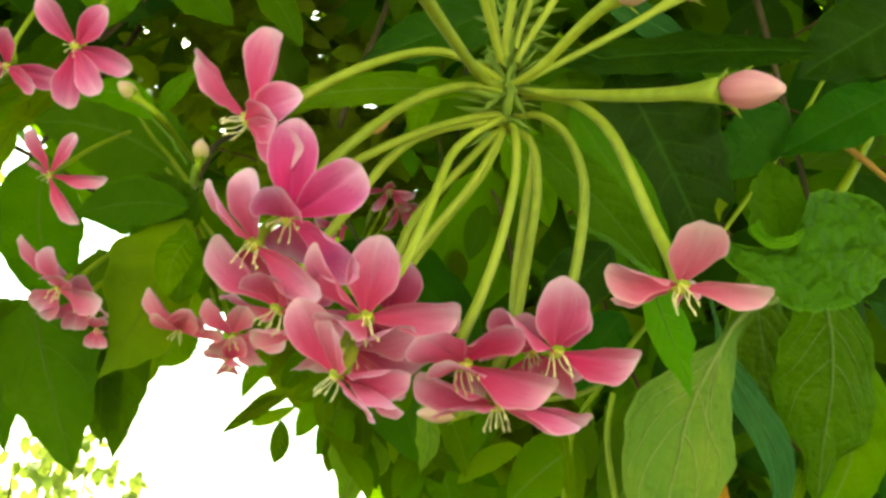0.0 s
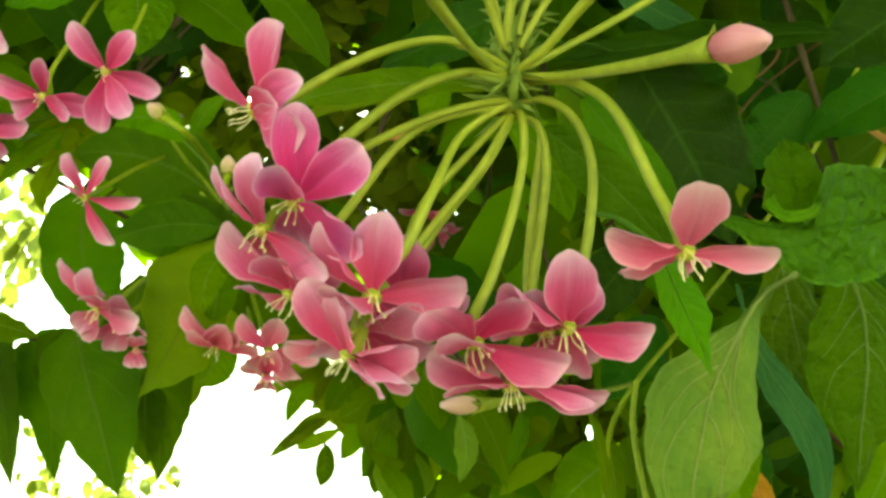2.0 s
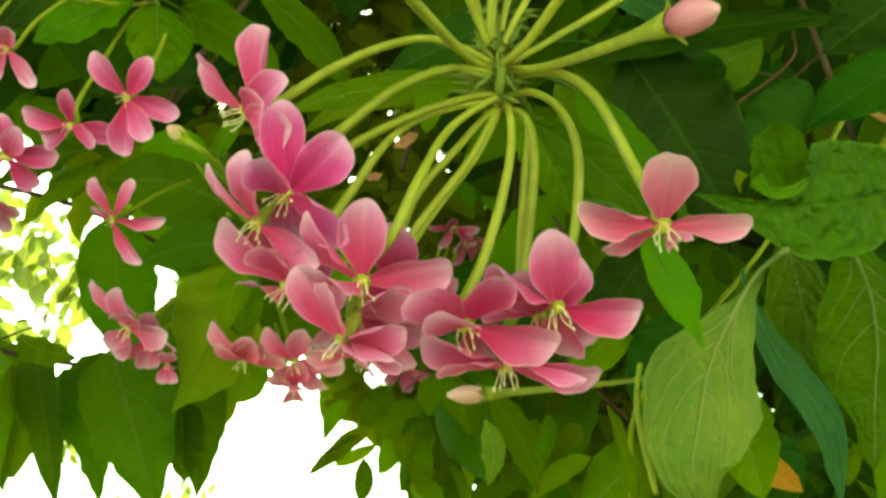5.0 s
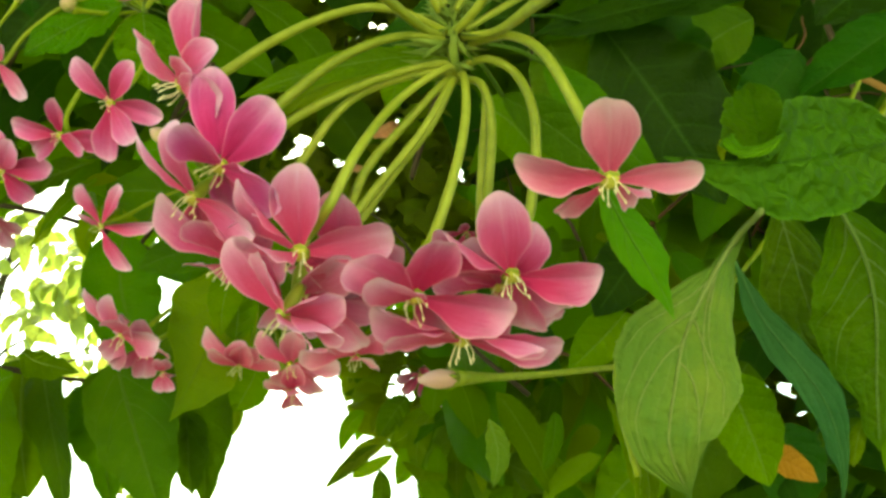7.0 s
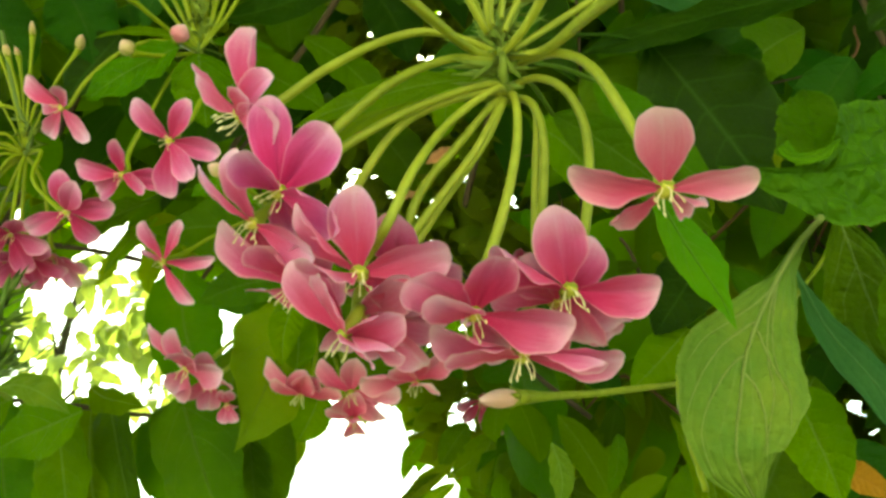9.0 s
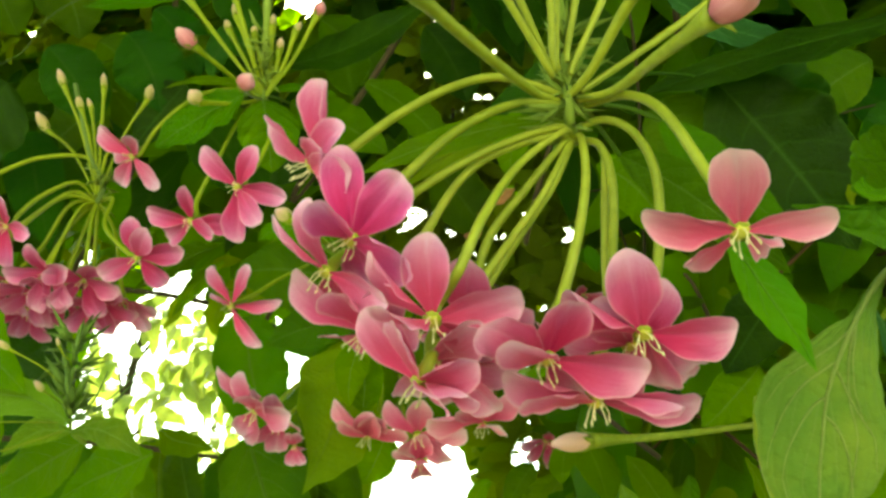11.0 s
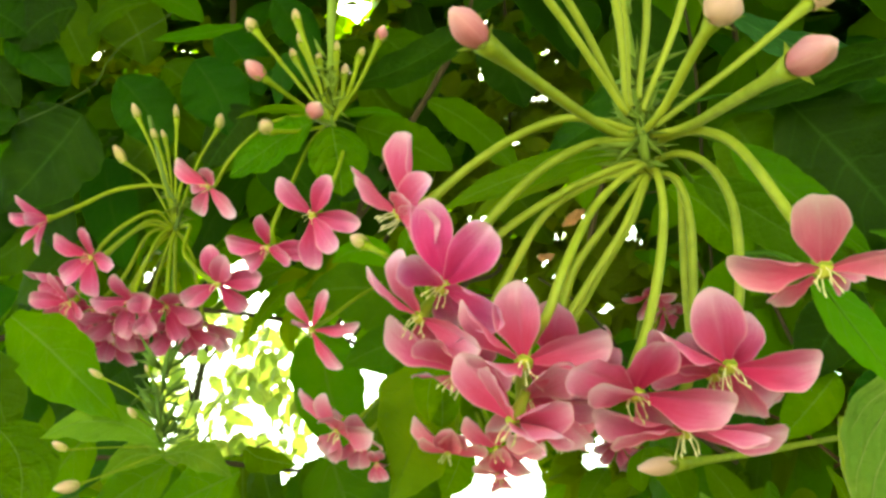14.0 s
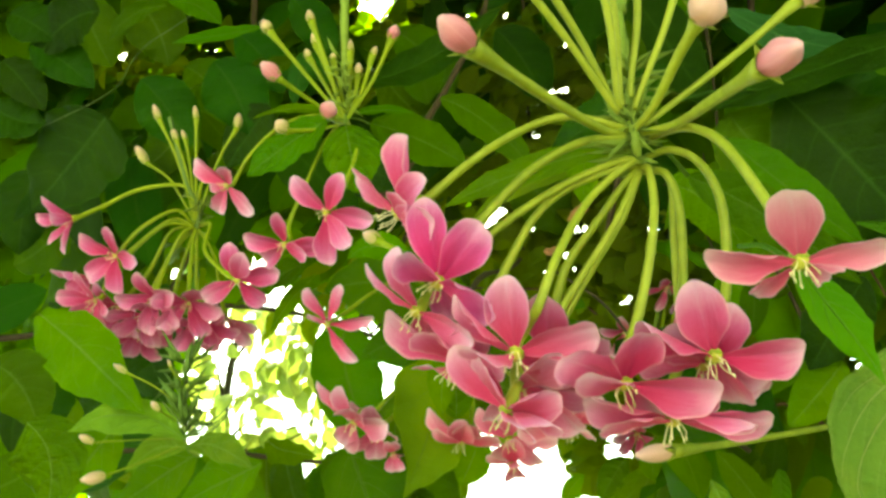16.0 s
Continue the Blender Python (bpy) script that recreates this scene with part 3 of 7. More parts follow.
flower(front, ((0.0129, 0.1953, 1.6931), (0.0115, 0.1903, 1.6922), (0.0024, 0.1851, 1.6826), (-0.0024, 0.1705, 1.6636), (-0.0068, 0.1674, 1.6515), (-0.0107, 0.1707, 1.6486), (-0.0129, 0.1712, 1.6462), (-0.0129, 0.1686, 1.6423)), (-0.01, -0.55, -0.83), ((-0.0106, 0.1577, 1.6530), (0.0028, 0.1700, 1.6454), (-0.0049, 0.1830, 1.6403), (-0.0211, 0.1586, 1.6514), (-0.0172, 0.1546, 1.6384)), 0.0165, PETAL_SOFT, faces={3: (-0.64, -0.27, -0.72), 4: (-0.24, 0.15, -0.96)})
flower(front, ((0.0131, 0.1944, 1.6983), (0.0122, 0.1880, 1.6971), (0.0039, 0.1810, 1.6950), (-0.0069, 0.1756, 1.6880), (-0.0177, 0.1721, 1.6770), (-0.0241, 0.1692, 1.6680), (-0.0263, 0.1667, 1.6635), (-0.0266, 0.1635, 1.6585)), (-0.06, -0.56, -0.82), ((-0.0251, 0.1543, 1.6721), (-0.0136, 0.1556, 1.6640), (-0.0268, 0.1482, 1.6581), (-0.0128, 0.1595, 1.6496), (-0.0285, 0.1795, 1.6578)), 0.0175, PETAL_MAGENTA)
flower(front, ((0.0130, 0.1952, 1.6941), (0.0105, 0.1895, 1.6930), (0.0005, 0.1842, 1.6880), (-0.0093, 0.1797, 1.6815), (-0.0191, 0.1760, 1.6737), (-0.0286, 0.1733, 1.6635), (-0.0317, 0.1703, 1.6591), (-0.0330, 0.1674, 1.6548)), (-0.24, -0.53, -0.81), ((-0.0327, 0.1562, 1.6633), (-0.0392, 0.1563, 1.6607), (-0.0203, 0.1657, 1.6467), (-0.0353, 0.1817, 1.6534)), 0.0155, PETAL_SOFT, faces={0: (-0.48, -0.74, -0.47), 1: (-0.67, -0.14, -0.73), 2: (-0.15, -0.55, -0.82)})
flower(front, ((0.0129, 0.1954, 1.6929), (0.0091, 0.1898, 1.6914), (-0.0023, 0.1853, 1.6865), (-0.0104, 0.1829, 1.6796), (-0.0190, 0.1832, 1.6672), (-0.0261, 0.1829, 1.6565), (-0.0276, 0.1802, 1.6515), (-0.0297, 0.1793, 1.6465)), (-0.40, -0.14, -0.91), ((-0.0398, 0.1685, 1.6559), (-0.0290, 0.1649, 1.6497), (-0.0201, 0.1677, 1.6485), (-0.0177, 0.1707, 1.6427), (-0.0401, 0.1899, 1.6512)), 0.016, faces={0: (-0.39, -0.52, -0.76)})
flower(front, ((0.0129, 0.1954, 1.6929), (0.0116, 0.1919, 1.6887), (0.0060, 0.1899, 1.6773), (-0.0035, 0.1875, 1.6636), (-0.0112, 0.1850, 1.6516), (-0.0160, 0.1820, 1.6426), (-0.0152, 0.1753, 1.6382), (-0.0179, 0.1757, 1.6336)), (-0.54, 0.11, -0.83), ((-0.0243, 0.1655, 1.6442), (-0.0175, 0.1618, 1.6389), (-0.0060, 0.1671, 1.6334), (-0.0058, 0.1698, 1.6287), (-0.0106, 0.1657, 1.6265)), 0.0155, PETAL_SOFT, faces={0: (-0.01, -0.85, -0.53), 1: (-0.65, -0.56, -0.51), 2: (0.32, -0.44, -0.84), 3: (-0.12, -0.22, -0.97), 4: (-0.45, -0.37, -0.81)})
flower(front, ((0.0129, 0.1954, 1.6929), (0.0121, 0.1922, 1.6887), (0.0076, 0.1913, 1.6792), (-0.0005, 0.1901, 1.6677), (-0.0069, 0.1887, 1.6577), (-0.0129, 0.1869, 1.6490), (-0.0167, 0.1822, 1.6457), (-0.0167, 0.1816, 1.6402)), (-0.01, -0.12, -0.99), ((-0.0028, 0.1900, 1.6384), (-0.0139, 0.1976, 1.6376), (-0.0076, 0.1942, 1.6344), (-0.0262, 0.1946, 1.6388), (-0.0059, 0.1707, 1.6423)), 0.0165, PETAL_SOFT)
flower(front, ((0.0129, 0.1954, 1.6929), (0.0150, 0.1921, 1.6907), (0.0151, 0.1907, 1.6801), (0.0124, 0.1896, 1.6666), (0.0081, 0.1881, 1.6528), (0.0043, 0.1856, 1.6432), (0.0047, 0.1832, 1.6378)), (0.07, -0.43, -0.90), ((0.0125, 0.1698, 1.6431), (-0.0028, 0.1673, 1.6393), (0.0219, 0.1877, 1.6349), (0.0021, 0.1664, 1.6337), (0.0091, 0.2012, 1.6369)), 0.0178, faces={4: (-0.15, -0.71, -0.69)})
flower(front, ((0.0129, 0.1954, 1.6929), (0.0185, 0.1940, 1.6893), (0.0200, 0.1944, 1.6787), (0.0176, 0.1966, 1.6616), (0.0149, 0.1974, 1.6474), (0.0110, 0.1962, 1.6378), (0.0117, 0.1939, 1.6322)), (0.11, -0.41, -0.91), ((0.0297, 0.1983, 1.6300), (-0.0031, 0.1839, 1.6359), (0.0272, 0.1919, 1.6302), (0.0021, 0.1783, 1.6293)), 0.0182, faces={0: (-0.08, -0.18, -0.98), 1: (-0.20, -0.33, -0.92), 2: (-0.04, 0.04, -1.00), 3: (-0.12, -0.06, -0.99)})
flower(front, ((0.0130, 0.1950, 1.6951), (0.0203, 0.1922, 1.6945), (0.0265, 0.1906, 1.6881), (0.0293, 0.1906, 1.6759), (0.0265, 0.1921, 1.6568), (0.0214, 0.1892, 1.6468), (0.0224, 0.1869, 1.6415)), (0.17, -0.41, -0.90), ((0.0218, 0.1727, 1.6506), (0.0385, 0.1903, 1.6404), (0.0317, 0.2038, 1.6421), (0.0236, 0.2048, 1.6377), (0.0110, 0.1746, 1.6468)), 0.0175, faces={2: (-0.21, -0.42, -0.88), 3: (-0.40, -0.76, -0.51), 4: (-0.50, -0.13, -0.86)})
flower(front, ((0.0132, 0.1939, 1.7009), (0.0114, 0.1865, 1.6996), (0.0008, 0.1793, 1.7014), (-0.0091, 0.1751, 1.6981), (-0.0204, 0.1720, 1.6912), (-0.0305, 0.1699, 1.6831), (-0.0312, 0.1654, 1.6804), (-0.0357, 0.1641, 1.6773)), (-0.84, -0.17, -0.52), ((-0.0294, 0.1571, 1.6906), (-0.0463, 0.1659, 1.6911), (-0.0255, 0.1536, 1.6773), (-0.0252, 0.1559, 1.6683), (-0.0276, 0.1523, 1.6731)), 0.0162, narrow={0: 0.7, 2: 0.85}, faces={0: (-0.57, -0.82, -0.10), 1: (-0.71, -0.18, -0.68), 2: (-0.04, -0.97, -0.25)})
flower(front, ((0.0131, 0.1943, 1.6989), (0.0197, 0.1902, 1.6981), (0.0267, 0.1827, 1.6926), (0.0329, 0.1770, 1.6827), (0.0387, 0.1748, 1.6656), (0.0411, 0.1695, 1.6546), (0.0416, 0.1670, 1.6491)), (0.09, -0.43, -0.90), ((0.0425, 0.1515, 1.6546), (0.0272, 0.1548, 1.6484), (0.0559, 0.1640, 1.6488), (0.0325, 0.1793, 1.6507), (0.0486, 0.1849, 1.6553)), 0.0182, PETAL_PALE, narrow={1: 0.66, 2: 0.78, 3: 0.5, 4: 0.36}, faces={1: (-0.04, -0.48, -0.88), 2: (0.21, -0.56, -0.81), 3: (0.39, -0.44, -0.81), 4: (-0.15, -0.39, -0.91)})
flower(front, ((0.0129, 0.1954, 1.6929), (0.0105, 0.1914, 1.6892), (0.0025, 0.1896, 1.6791), (-0.0053, 0.1880, 1.6688), (-0.0090, 0.1878, 1.6588), (-0.0102, 0.1864, 1.6529), (-0.0100, 0.1846, 1.6477)), (0.04, -0.33, -0.94), ((-0.0068, 0.1704, 1.6527), (0.0030, 0.1772, 1.6462), (-0.0073, 0.2002, 1.6425), (-0.0225, 0.1937, 1.6505), (-0.0143, 0.1992, 1.6417)), 0.0165)
flower(front, ((0.0129, 0.1954, 1.6929), (0.0190, 0.1945, 1.6888), (0.0176, 0.1971, 1.6752), (0.0159, 0.1999, 1.6609), (0.0159, 0.2006, 1.6523), (0.0188, 0.1994, 1.6493), (0.0190, 0.1977, 1.6439)), (0.04, -0.33, -0.94), ((0.0099, 0.1833, 1.6422), (0.0157, 0.1815, 1.6463), (0.0277, 0.1878, 1.6509), (0.0291, 0.2128, 1.6431), (0.0138, 0.2120, 1.6383)), 0.0165)
bud(front, ((0.0156, 0.1889, 1.6986), (0.0237, 0.1835, 1.6951), (0.0333, 0.1580, 1.6814), (0.0429, 0.1390, 1.6725)), (0.0490, 0.1270, 1.6665), 0.0075, r=0.00135)
bud(front, ((0.0116, 0.1869, 1.6982), (0.0073, 0.1806, 1.6970), (0.0002, 0.1613, 1.6952), (-0.0077, 0.1381, 1.6937)), (-0.0108, 0.1273, 1.6951), 0.0079, BUD_PINK, r=0.00135)
bud(front, ((0.0136, 0.1877, 1.6988), (0.0198, 0.1827, 1.7011), (0.0274, 0.1745, 1.7061), (0.0335, 0.1672, 1.7084)), (0.0392, 0.1601, 1.7096), 0.0106, BUD_BLUSH, r=0.00135)
bud(front, ((0.0111, 0.1842, 1.7025), (0.0107, 0.1805, 1.7026), (0.0048, 0.1673, 1.7139), (-0.0020, 0.1530, 1.7241)), (-0.0057, 0.1452, 1.7303), 0.0088, BUD_BLUSH, r=0.001)
bud(front, ((0.0114, 0.1843, 1.7027), (0.0109, 0.1814, 1.7036), (0.0072, 0.1703, 1.7156), (0.0022, 0.1584, 1.7270)), (-0.0003, 0.1516, 1.7339), 0.0084, BUD_BLUSH, r=0.001)
bud(front, ((0.0122, 0.1842, 1.7035), (0.0119, 0.1818, 1.7050), (0.0138, 0.1745, 1.7171), (0.0144, 0.1664, 1.7287)), (0.0152, 0.1618, 1.7357), 0.0085, BUD_BLUSH, r=0.001)
bud(front, ((0.0127, 0.1842, 1.7041), (0.0125, 0.1836, 1.7074), (0.0146, 0.1783, 1.7212), (0.0153, 0.1724, 1.7355)), (0.0162, 0.1689, 1.7440), 0.0080, BUD_BLUSH, r=0.001)
bud(front, ((0.0147, 0.1844, 1.7058), (0.0153, 0.1836, 1.7095), (0.0193, 0.1796, 1.7220), (0.0218, 0.1751, 1.7349)), (0.0238, 0.1725, 1.7426), 0.0080, BUD_BLUSH, r=0.001)
bud(front, ((0.0151, 0.1859, 1.7034), (0.0159, 0.1861, 1.7063), (0.0244, 0.1837, 1.7209), (0.0317, 0.1810, 1.7358)), (0.0364, 0.1794, 1.7448), 0.0080, BUD_BLUSH, r=0.001)
bud(front, ((0.0169, 0.1885, 1.7007), (0.0185, 0.1896, 1.7023), (0.0374, 0.1937, 1.7159), (0.0552, 0.1972, 1.7298)), (0.0664, 0.1995, 1.7381), 0.0088, BUD_BLUSH, r=0.001)
leaf_form(front, ((-0.0168, 0.2800, 1.7364), (-0.0198, 0.2800, 1.7348), (-0.0227, 0.2800, 1.7331), (-0.0252, 0.2800, 1.7318)), (0.2, -0.9, -0.3), ((0, 0.0004, 0.0004), (0.3, 0.0018, 0.0017), (0.65, 0.0018, 0.0020), (0.9, 0.0007, 0.0007), (1, 0.0002, 0.0002)), LEAF_WITHERED, fold=0.25, wave=0.25, curl=0.2, seed=151, rib=0.0002, label="withered tan petal", name="withered_petal")
leaf_form(front, ((-0.0355, 0.2850, 1.7251), (-0.0329, 0.2850, 1.7242), (-0.0295, 0.2850, 1.7245)), (0.1, -0.9, 0.3), ((0, 0.0009, 0.0009), (0.35, 0.0020, 0.0017), (0.7, 0.0017, 0.0017), (1, 0.0002, 0.0002)), LEAF_WITHERED, fold=0.25, wave=0.25, curl=0.2, seed=152, rib=0.0002, label="withered tan petal", name="withered_petal")
middle = thing("flower_cluster", (-0.1369, 0.3294, 1.8405), "smaller cluster of pink flowers below upright pale pink buds", "flower cluster", "flower clusters on the creeper")
stem(middle, ((-0.1270, 0.3081, 1.9055), (-0.1348, 0.3230, 1.8742), (-0.1408, 0.3366, 1.8464)), 0.0022, 0.0016, BRACT, "flower_stalk")
bracts(middle, ((-0.1328, 0.3167, 1.8653), (-0.1343, 0.3230, 1.8535), (-0.1362, 0.3297, 1.8405)), 46, 0.011, BRACT, 8)
bud(middle, ((-0.1373, 0.3301, 1.8389), (-0.1486, 0.3151, 1.8573), (-0.1615, 0.2980, 1.8781)), (-0.1641, 0.2936, 1.8842), 0.0075, BUD_PALE, r=0.00115, tube_mat=TUBE_DULL)
bud(middle, ((-0.1373, 0.3301, 1.8389), (-0.1411, 0.3214, 1.8621), (-0.1463, 0.3104, 1.8882)), (-0.1468, 0.3075, 1.8952), 0.0055, BUD_PALE, r=0.00115, tube_mat=TUBE_DULL)
bud(middle, ((-0.1373, 0.3301, 1.8389), (-0.1224, 0.3270, 1.8546), (-0.1090, 0.3218, 1.8728)), (-0.1048, 0.3194, 1.8799), 0.0075, BUD_PINK, r=0.00115, tube_mat=TUBE_DULL)
bud(middle, ((-0.1373, 0.3301, 1.8389), (-0.1451, 0.3134, 1.8415), (-0.1536, 0.2953, 1.8460)), (-0.1596, 0.2866, 1.8527), 0.0097, BUD_PINK, r=0.00115, tube_mat=TUBE_DULL)
bud(middle, ((-0.1373, 0.3301, 1.8389), (-0.1348, 0.3176, 1.8305), (-0.1334, 0.3034, 1.8245)), (-0.1268, 0.2999, 1.8287), 0.0105, BUD_PINK, r=0.00115, tube_mat=TUBE_DULL)
bud(middle, ((-0.1373, 0.3301, 1.8389), (-0.1433, 0.3250, 1.8544), (-0.1509, 0.3175, 1.8727)), (-0.1522, 0.3150, 1.8783), 0.0049, BUD_PALE, r=0.00115, tube_mat=TUBE_DULL)
bud(middle, ((-0.1373, 0.3301, 1.8389), (-0.1315, 0.3275, 1.8475), (-0.1272, 0.3228, 1.8585)), (-0.1253, 0.3201, 1.8646), 0.0048, BUD_PALE, r=0.00115, tube_mat=TUBE_DULL)
bud(middle, ((-0.1373, 0.3301, 1.8389), (-0.1411, 0.3242, 1.8572), (-0.1465, 0.3159, 1.8784)), (-0.1477, 0.3130, 1.8850), 0.0044, BUD_PALE, r=0.00115, tube_mat=TUBE_DULL)
bud(middle, ((-0.1373, 0.3301, 1.8389), (-0.1382, 0.3273, 1.8537), (-0.1406, 0.3223, 1.8715)), (-0.1401, 0.3212, 1.8760), 0.0044, BUD_PALE, r=0.00115, tube_mat=TUBE_DULL)
bud(middle, ((-0.1373, 0.3301, 1.8389), (-0.1274, 0.3269, 1.8513), (-0.1190, 0.3216, 1.8663)), (-0.1159, 0.3201, 1.8709), 0.0043, BUD_PALE, r=0.00115, tube_mat=TUBE_DULL)
bud(middle, ((-0.1373, 0.3301, 1.8389), (-0.1341, 0.3280, 1.8554), (-0.1322, 0.3238, 1.8746)), (-0.1306, 0.3217, 1.8815), 0.0044, BUD_PALE, r=0.00115, tube_mat=TUBE_DULL)
bud(middle, ((-0.1373, 0.3301, 1.8389), (-0.1460, 0.3193, 1.8306), (-0.1555, 0.3067, 1.8247)), (-0.1580, 0.3008, 1.8291), 0.0087, BUD_PALE, r=0.00115, tube_mat=TUBE_DULL)
flower(middle, ((-0.1399, 0.3282, 1.8406), (-0.1488, 0.3222, 1.8417), (-0.1638, 0.3170, 1.8373), (-0.1807, 0.3161, 1.8240), (-0.1897, 0.3180, 1.8128), (-0.1906, 0.3140, 1.8093)), (-0.15, -0.74, -0.65), ((-0.2029, 0.3054, 1.8207), (-0.1809, 0.3019, 1.8095), (-0.1812, 0.3224, 1.7962), (-0.2011, 0.3238, 1.8025), (-0.2053, 0.3183, 1.8178)), 0.0155, PETAL_SOFT, tube_mat=TUBE_DULL, slim=0.88)
flower(middle, ((-0.1389, 0.3293, 1.8394), (-0.1450, 0.3246, 1.8269), (-0.1541, 0.3238, 1.8057), (-0.1614, 0.3227, 1.7862), (-0.1595, 0.3210, 1.7766), (-0.1599, 0.3171, 1.7723)), (-0.07, -0.69, -0.72), ((-0.1558, 0.3035, 1.7800), (-0.1429, 0.3224, 1.7696), (-0.1763, 0.3111, 1.7767), (-0.1748, 0.3267, 1.7739), (-0.1461, 0.3129, 1.7622)), 0.0165, PETAL_SHADED, tube_mat=TUBE_DULL, slim=0.88)
flower(middle, ((-0.1365, 0.3304, 1.8388), (-0.1280, 0.3243, 1.8203), (-0.1303, 0.3174, 1.7957), (-0.1296, 0.3063, 1.7808), (-0.1243, 0.2961, 1.7703), (-0.1249, 0.2914, 1.7664)), (-0.10, -0.77, -0.63), ((-0.1336, 0.2787, 1.7768), (-0.1130, 0.2805, 1.7734), (-0.1077, 0.2972, 1.7624), (-0.1167, 0.2941, 1.7504), (-0.1281, 0.3028, 1.7500)), 0.0178, PETAL_SHADED, tube_mat=TUBE_DULL, slim=0.88)
sideways = thing("flower_cluster", (-0.1105, 0.3909, 1.7598), "spent side cluster with a star-shaped pink flower and two buds", "flower cluster", "flower clusters on the creeper")
flower(sideways, ((-0.1322, 0.3737, 1.7749), (-0.1378, 0.3551, 1.7592), (-0.1399, 0.3375, 1.7441), (-0.1380, 0.3205, 1.7330), (-0.1376, 0.3164, 1.7297)), (0.08, -0.78, -0.62), ((-0.1403, 0.3054, 1.7422), (-0.1278, 0.3104, 1.7421), (-0.1194, 0.3205, 1.7302), (-0.1297, 0.3253, 1.7152), (-0.1372, 0.3018, 1.7292)), 0.015, PETAL_SOFT, tube_mat=TUBE_DULL, narrow={0: 0.62, 1: 0.66, 2: 0.62, 3: 0.62, 4: 0.6}, faces={0: (-0.12, -0.81, -0.57), 1: (-0.05, -0.97, -0.25), 2: (0.25, -0.52, -0.81), 3: (-0.10, -0.77, -0.63), 4: (-0.27, -0.51, -0.82)}, slim=0.76)
bud(sideways, ((-0.1044, 0.3793, 1.7627), (-0.0947, 0.2993, 1.7438), (-0.1044, 0.2970, 1.7511)), (-0.1108, 0.2934, 1.7557), 0.0073, BUD_PALE, r=0.0013, tube_mat=TUBE_DULL)
bud(sideways, ((-0.1043, 0.3824, 1.7536), (-0.0827, 0.3046, 1.7273), (-0.0816, 0.3032, 1.7319)), (-0.0812, 0.2988, 1.7384), 0.0073, BUD_PALE, r=0.0013, tube_mat=TUBE_DULL)
stem(sideways, ((-0.1105, 0.3909, 1.7598), (-0.1180, 0.3879, 1.7692), (-0.1237, 0.3757, 1.7742), (-0.1334, 0.3712, 1.7880)), 0.001, 0.0007, TUBE_DULL, "twig")
bracts(sideways, ((-0.1093, 0.3956, 1.7456), (-0.1129, 0.3981, 1.7387), (-0.1068, 0.3908, 1.7598)), 40, 0.009, BRACT, 18)
low = thing("flower_cluster", (-0.1141, 0.4065, 1.7579), "loose cluster of soft pink flowers hanging below broad leaves", "flower cluster", "flower clusters on the creeper")
stem(low, ((-0.1103, 0.4015, 1.7724), (-0.1141, 0.4065, 1.7579), (-0.1218, 0.4099, 1.7482)), 0.0018, 0.0014, BRACT, "flower_stalk")
bracts(low, ((-0.1129, 0.4040, 1.7651), (-0.1167, 0.4073, 1.7555), (-0.1218, 0.4099, 1.7482)), 30, 0.009, BRACT, 28)
flower(low, ((-0.1154, 0.4069, 1.7567), (-0.1265, 0.3941, 1.7371), (-0.1384, 0.3805, 1.7200), (-0.1421, 0.3657, 1.7059), (-0.1373, 0.3477, 1.7021), (-0.1396, 0.3451, 1.6966)), (-0.33, -0.43, -0.84), ((-0.1534, 0.3370, 1.7133), (-0.1389, 0.3302, 1.7071), (-0.1296, 0.3266, 1.6966), (-0.1534, 0.3623, 1.6935), (-0.1213, 0.3348, 1.6906)), 0.0185, PETAL_SOFT, tube_mat=TUBE_DULL, slim=1.0)
flower(low, ((-0.1147, 0.4071, 1.7559), (-0.1223, 0.3968, 1.7369), (-0.1331, 0.3864, 1.7182), (-0.1381, 0.3740, 1.7048), (-0.1352, 0.3568, 1.7010), (-0.1352, 0.3561, 1.6953)), (0.00, -0.15, -0.99), ((-0.1513, 0.3608, 1.6898), (-0.1422, 0.3721, 1.6892), (-0.1219, 0.3435, 1.6887), (-0.1304, 0.3400, 1.7006), (-0.1429, 0.3493, 1.7078)), 0.0165, PETAL_SOFT, tube_mat=TUBE_DULL, slim=1.0)
flower(low, ((-0.1154, 0.4071, 1.7559), (-0.1200, 0.3984, 1.7335), (-0.1298, 0.3891, 1.7128), (-0.1328, 0.3786, 1.6955), (-0.1298, 0.3616, 1.6891), (-0.1295, 0.3612, 1.6862)), (0.11, -0.15, -0.98), ((-0.1338, 0.3667, 1.6801), (-0.1288, 0.3692, 1.6863), (-0.1279, 0.3525, 1.6878), (-0.1250, 0.3531, 1.6890), (-0.1287, 0.3674, 1.6802)), 0.0085, PETAL_SOFT, tube_mat=TUBE_DULL, slim=1.0)
flower(low, ((-0.1141, 0.4073, 1.7555), (-0.1068, 0.3986, 1.7336), (-0.1027, 0.3895, 1.7129), (-0.1013, 0.3789, 1.6967), (-0.0978, 0.3644, 1.6921), (-0.0986, 0.3621, 1.6864)), (-0.11, -0.38, -0.92), ((-0.1097, 0.3550, 1.6995), (-0.0877, 0.3457, 1.6893), (-0.0807, 0.3558, 1.6843), (-0.0915, 0.3444, 1.6890), (-0.1027, 0.3465, 1.6874)), 0.0175, PETAL_PALE, tube_mat=TUBE_DULL, slim=1.0)
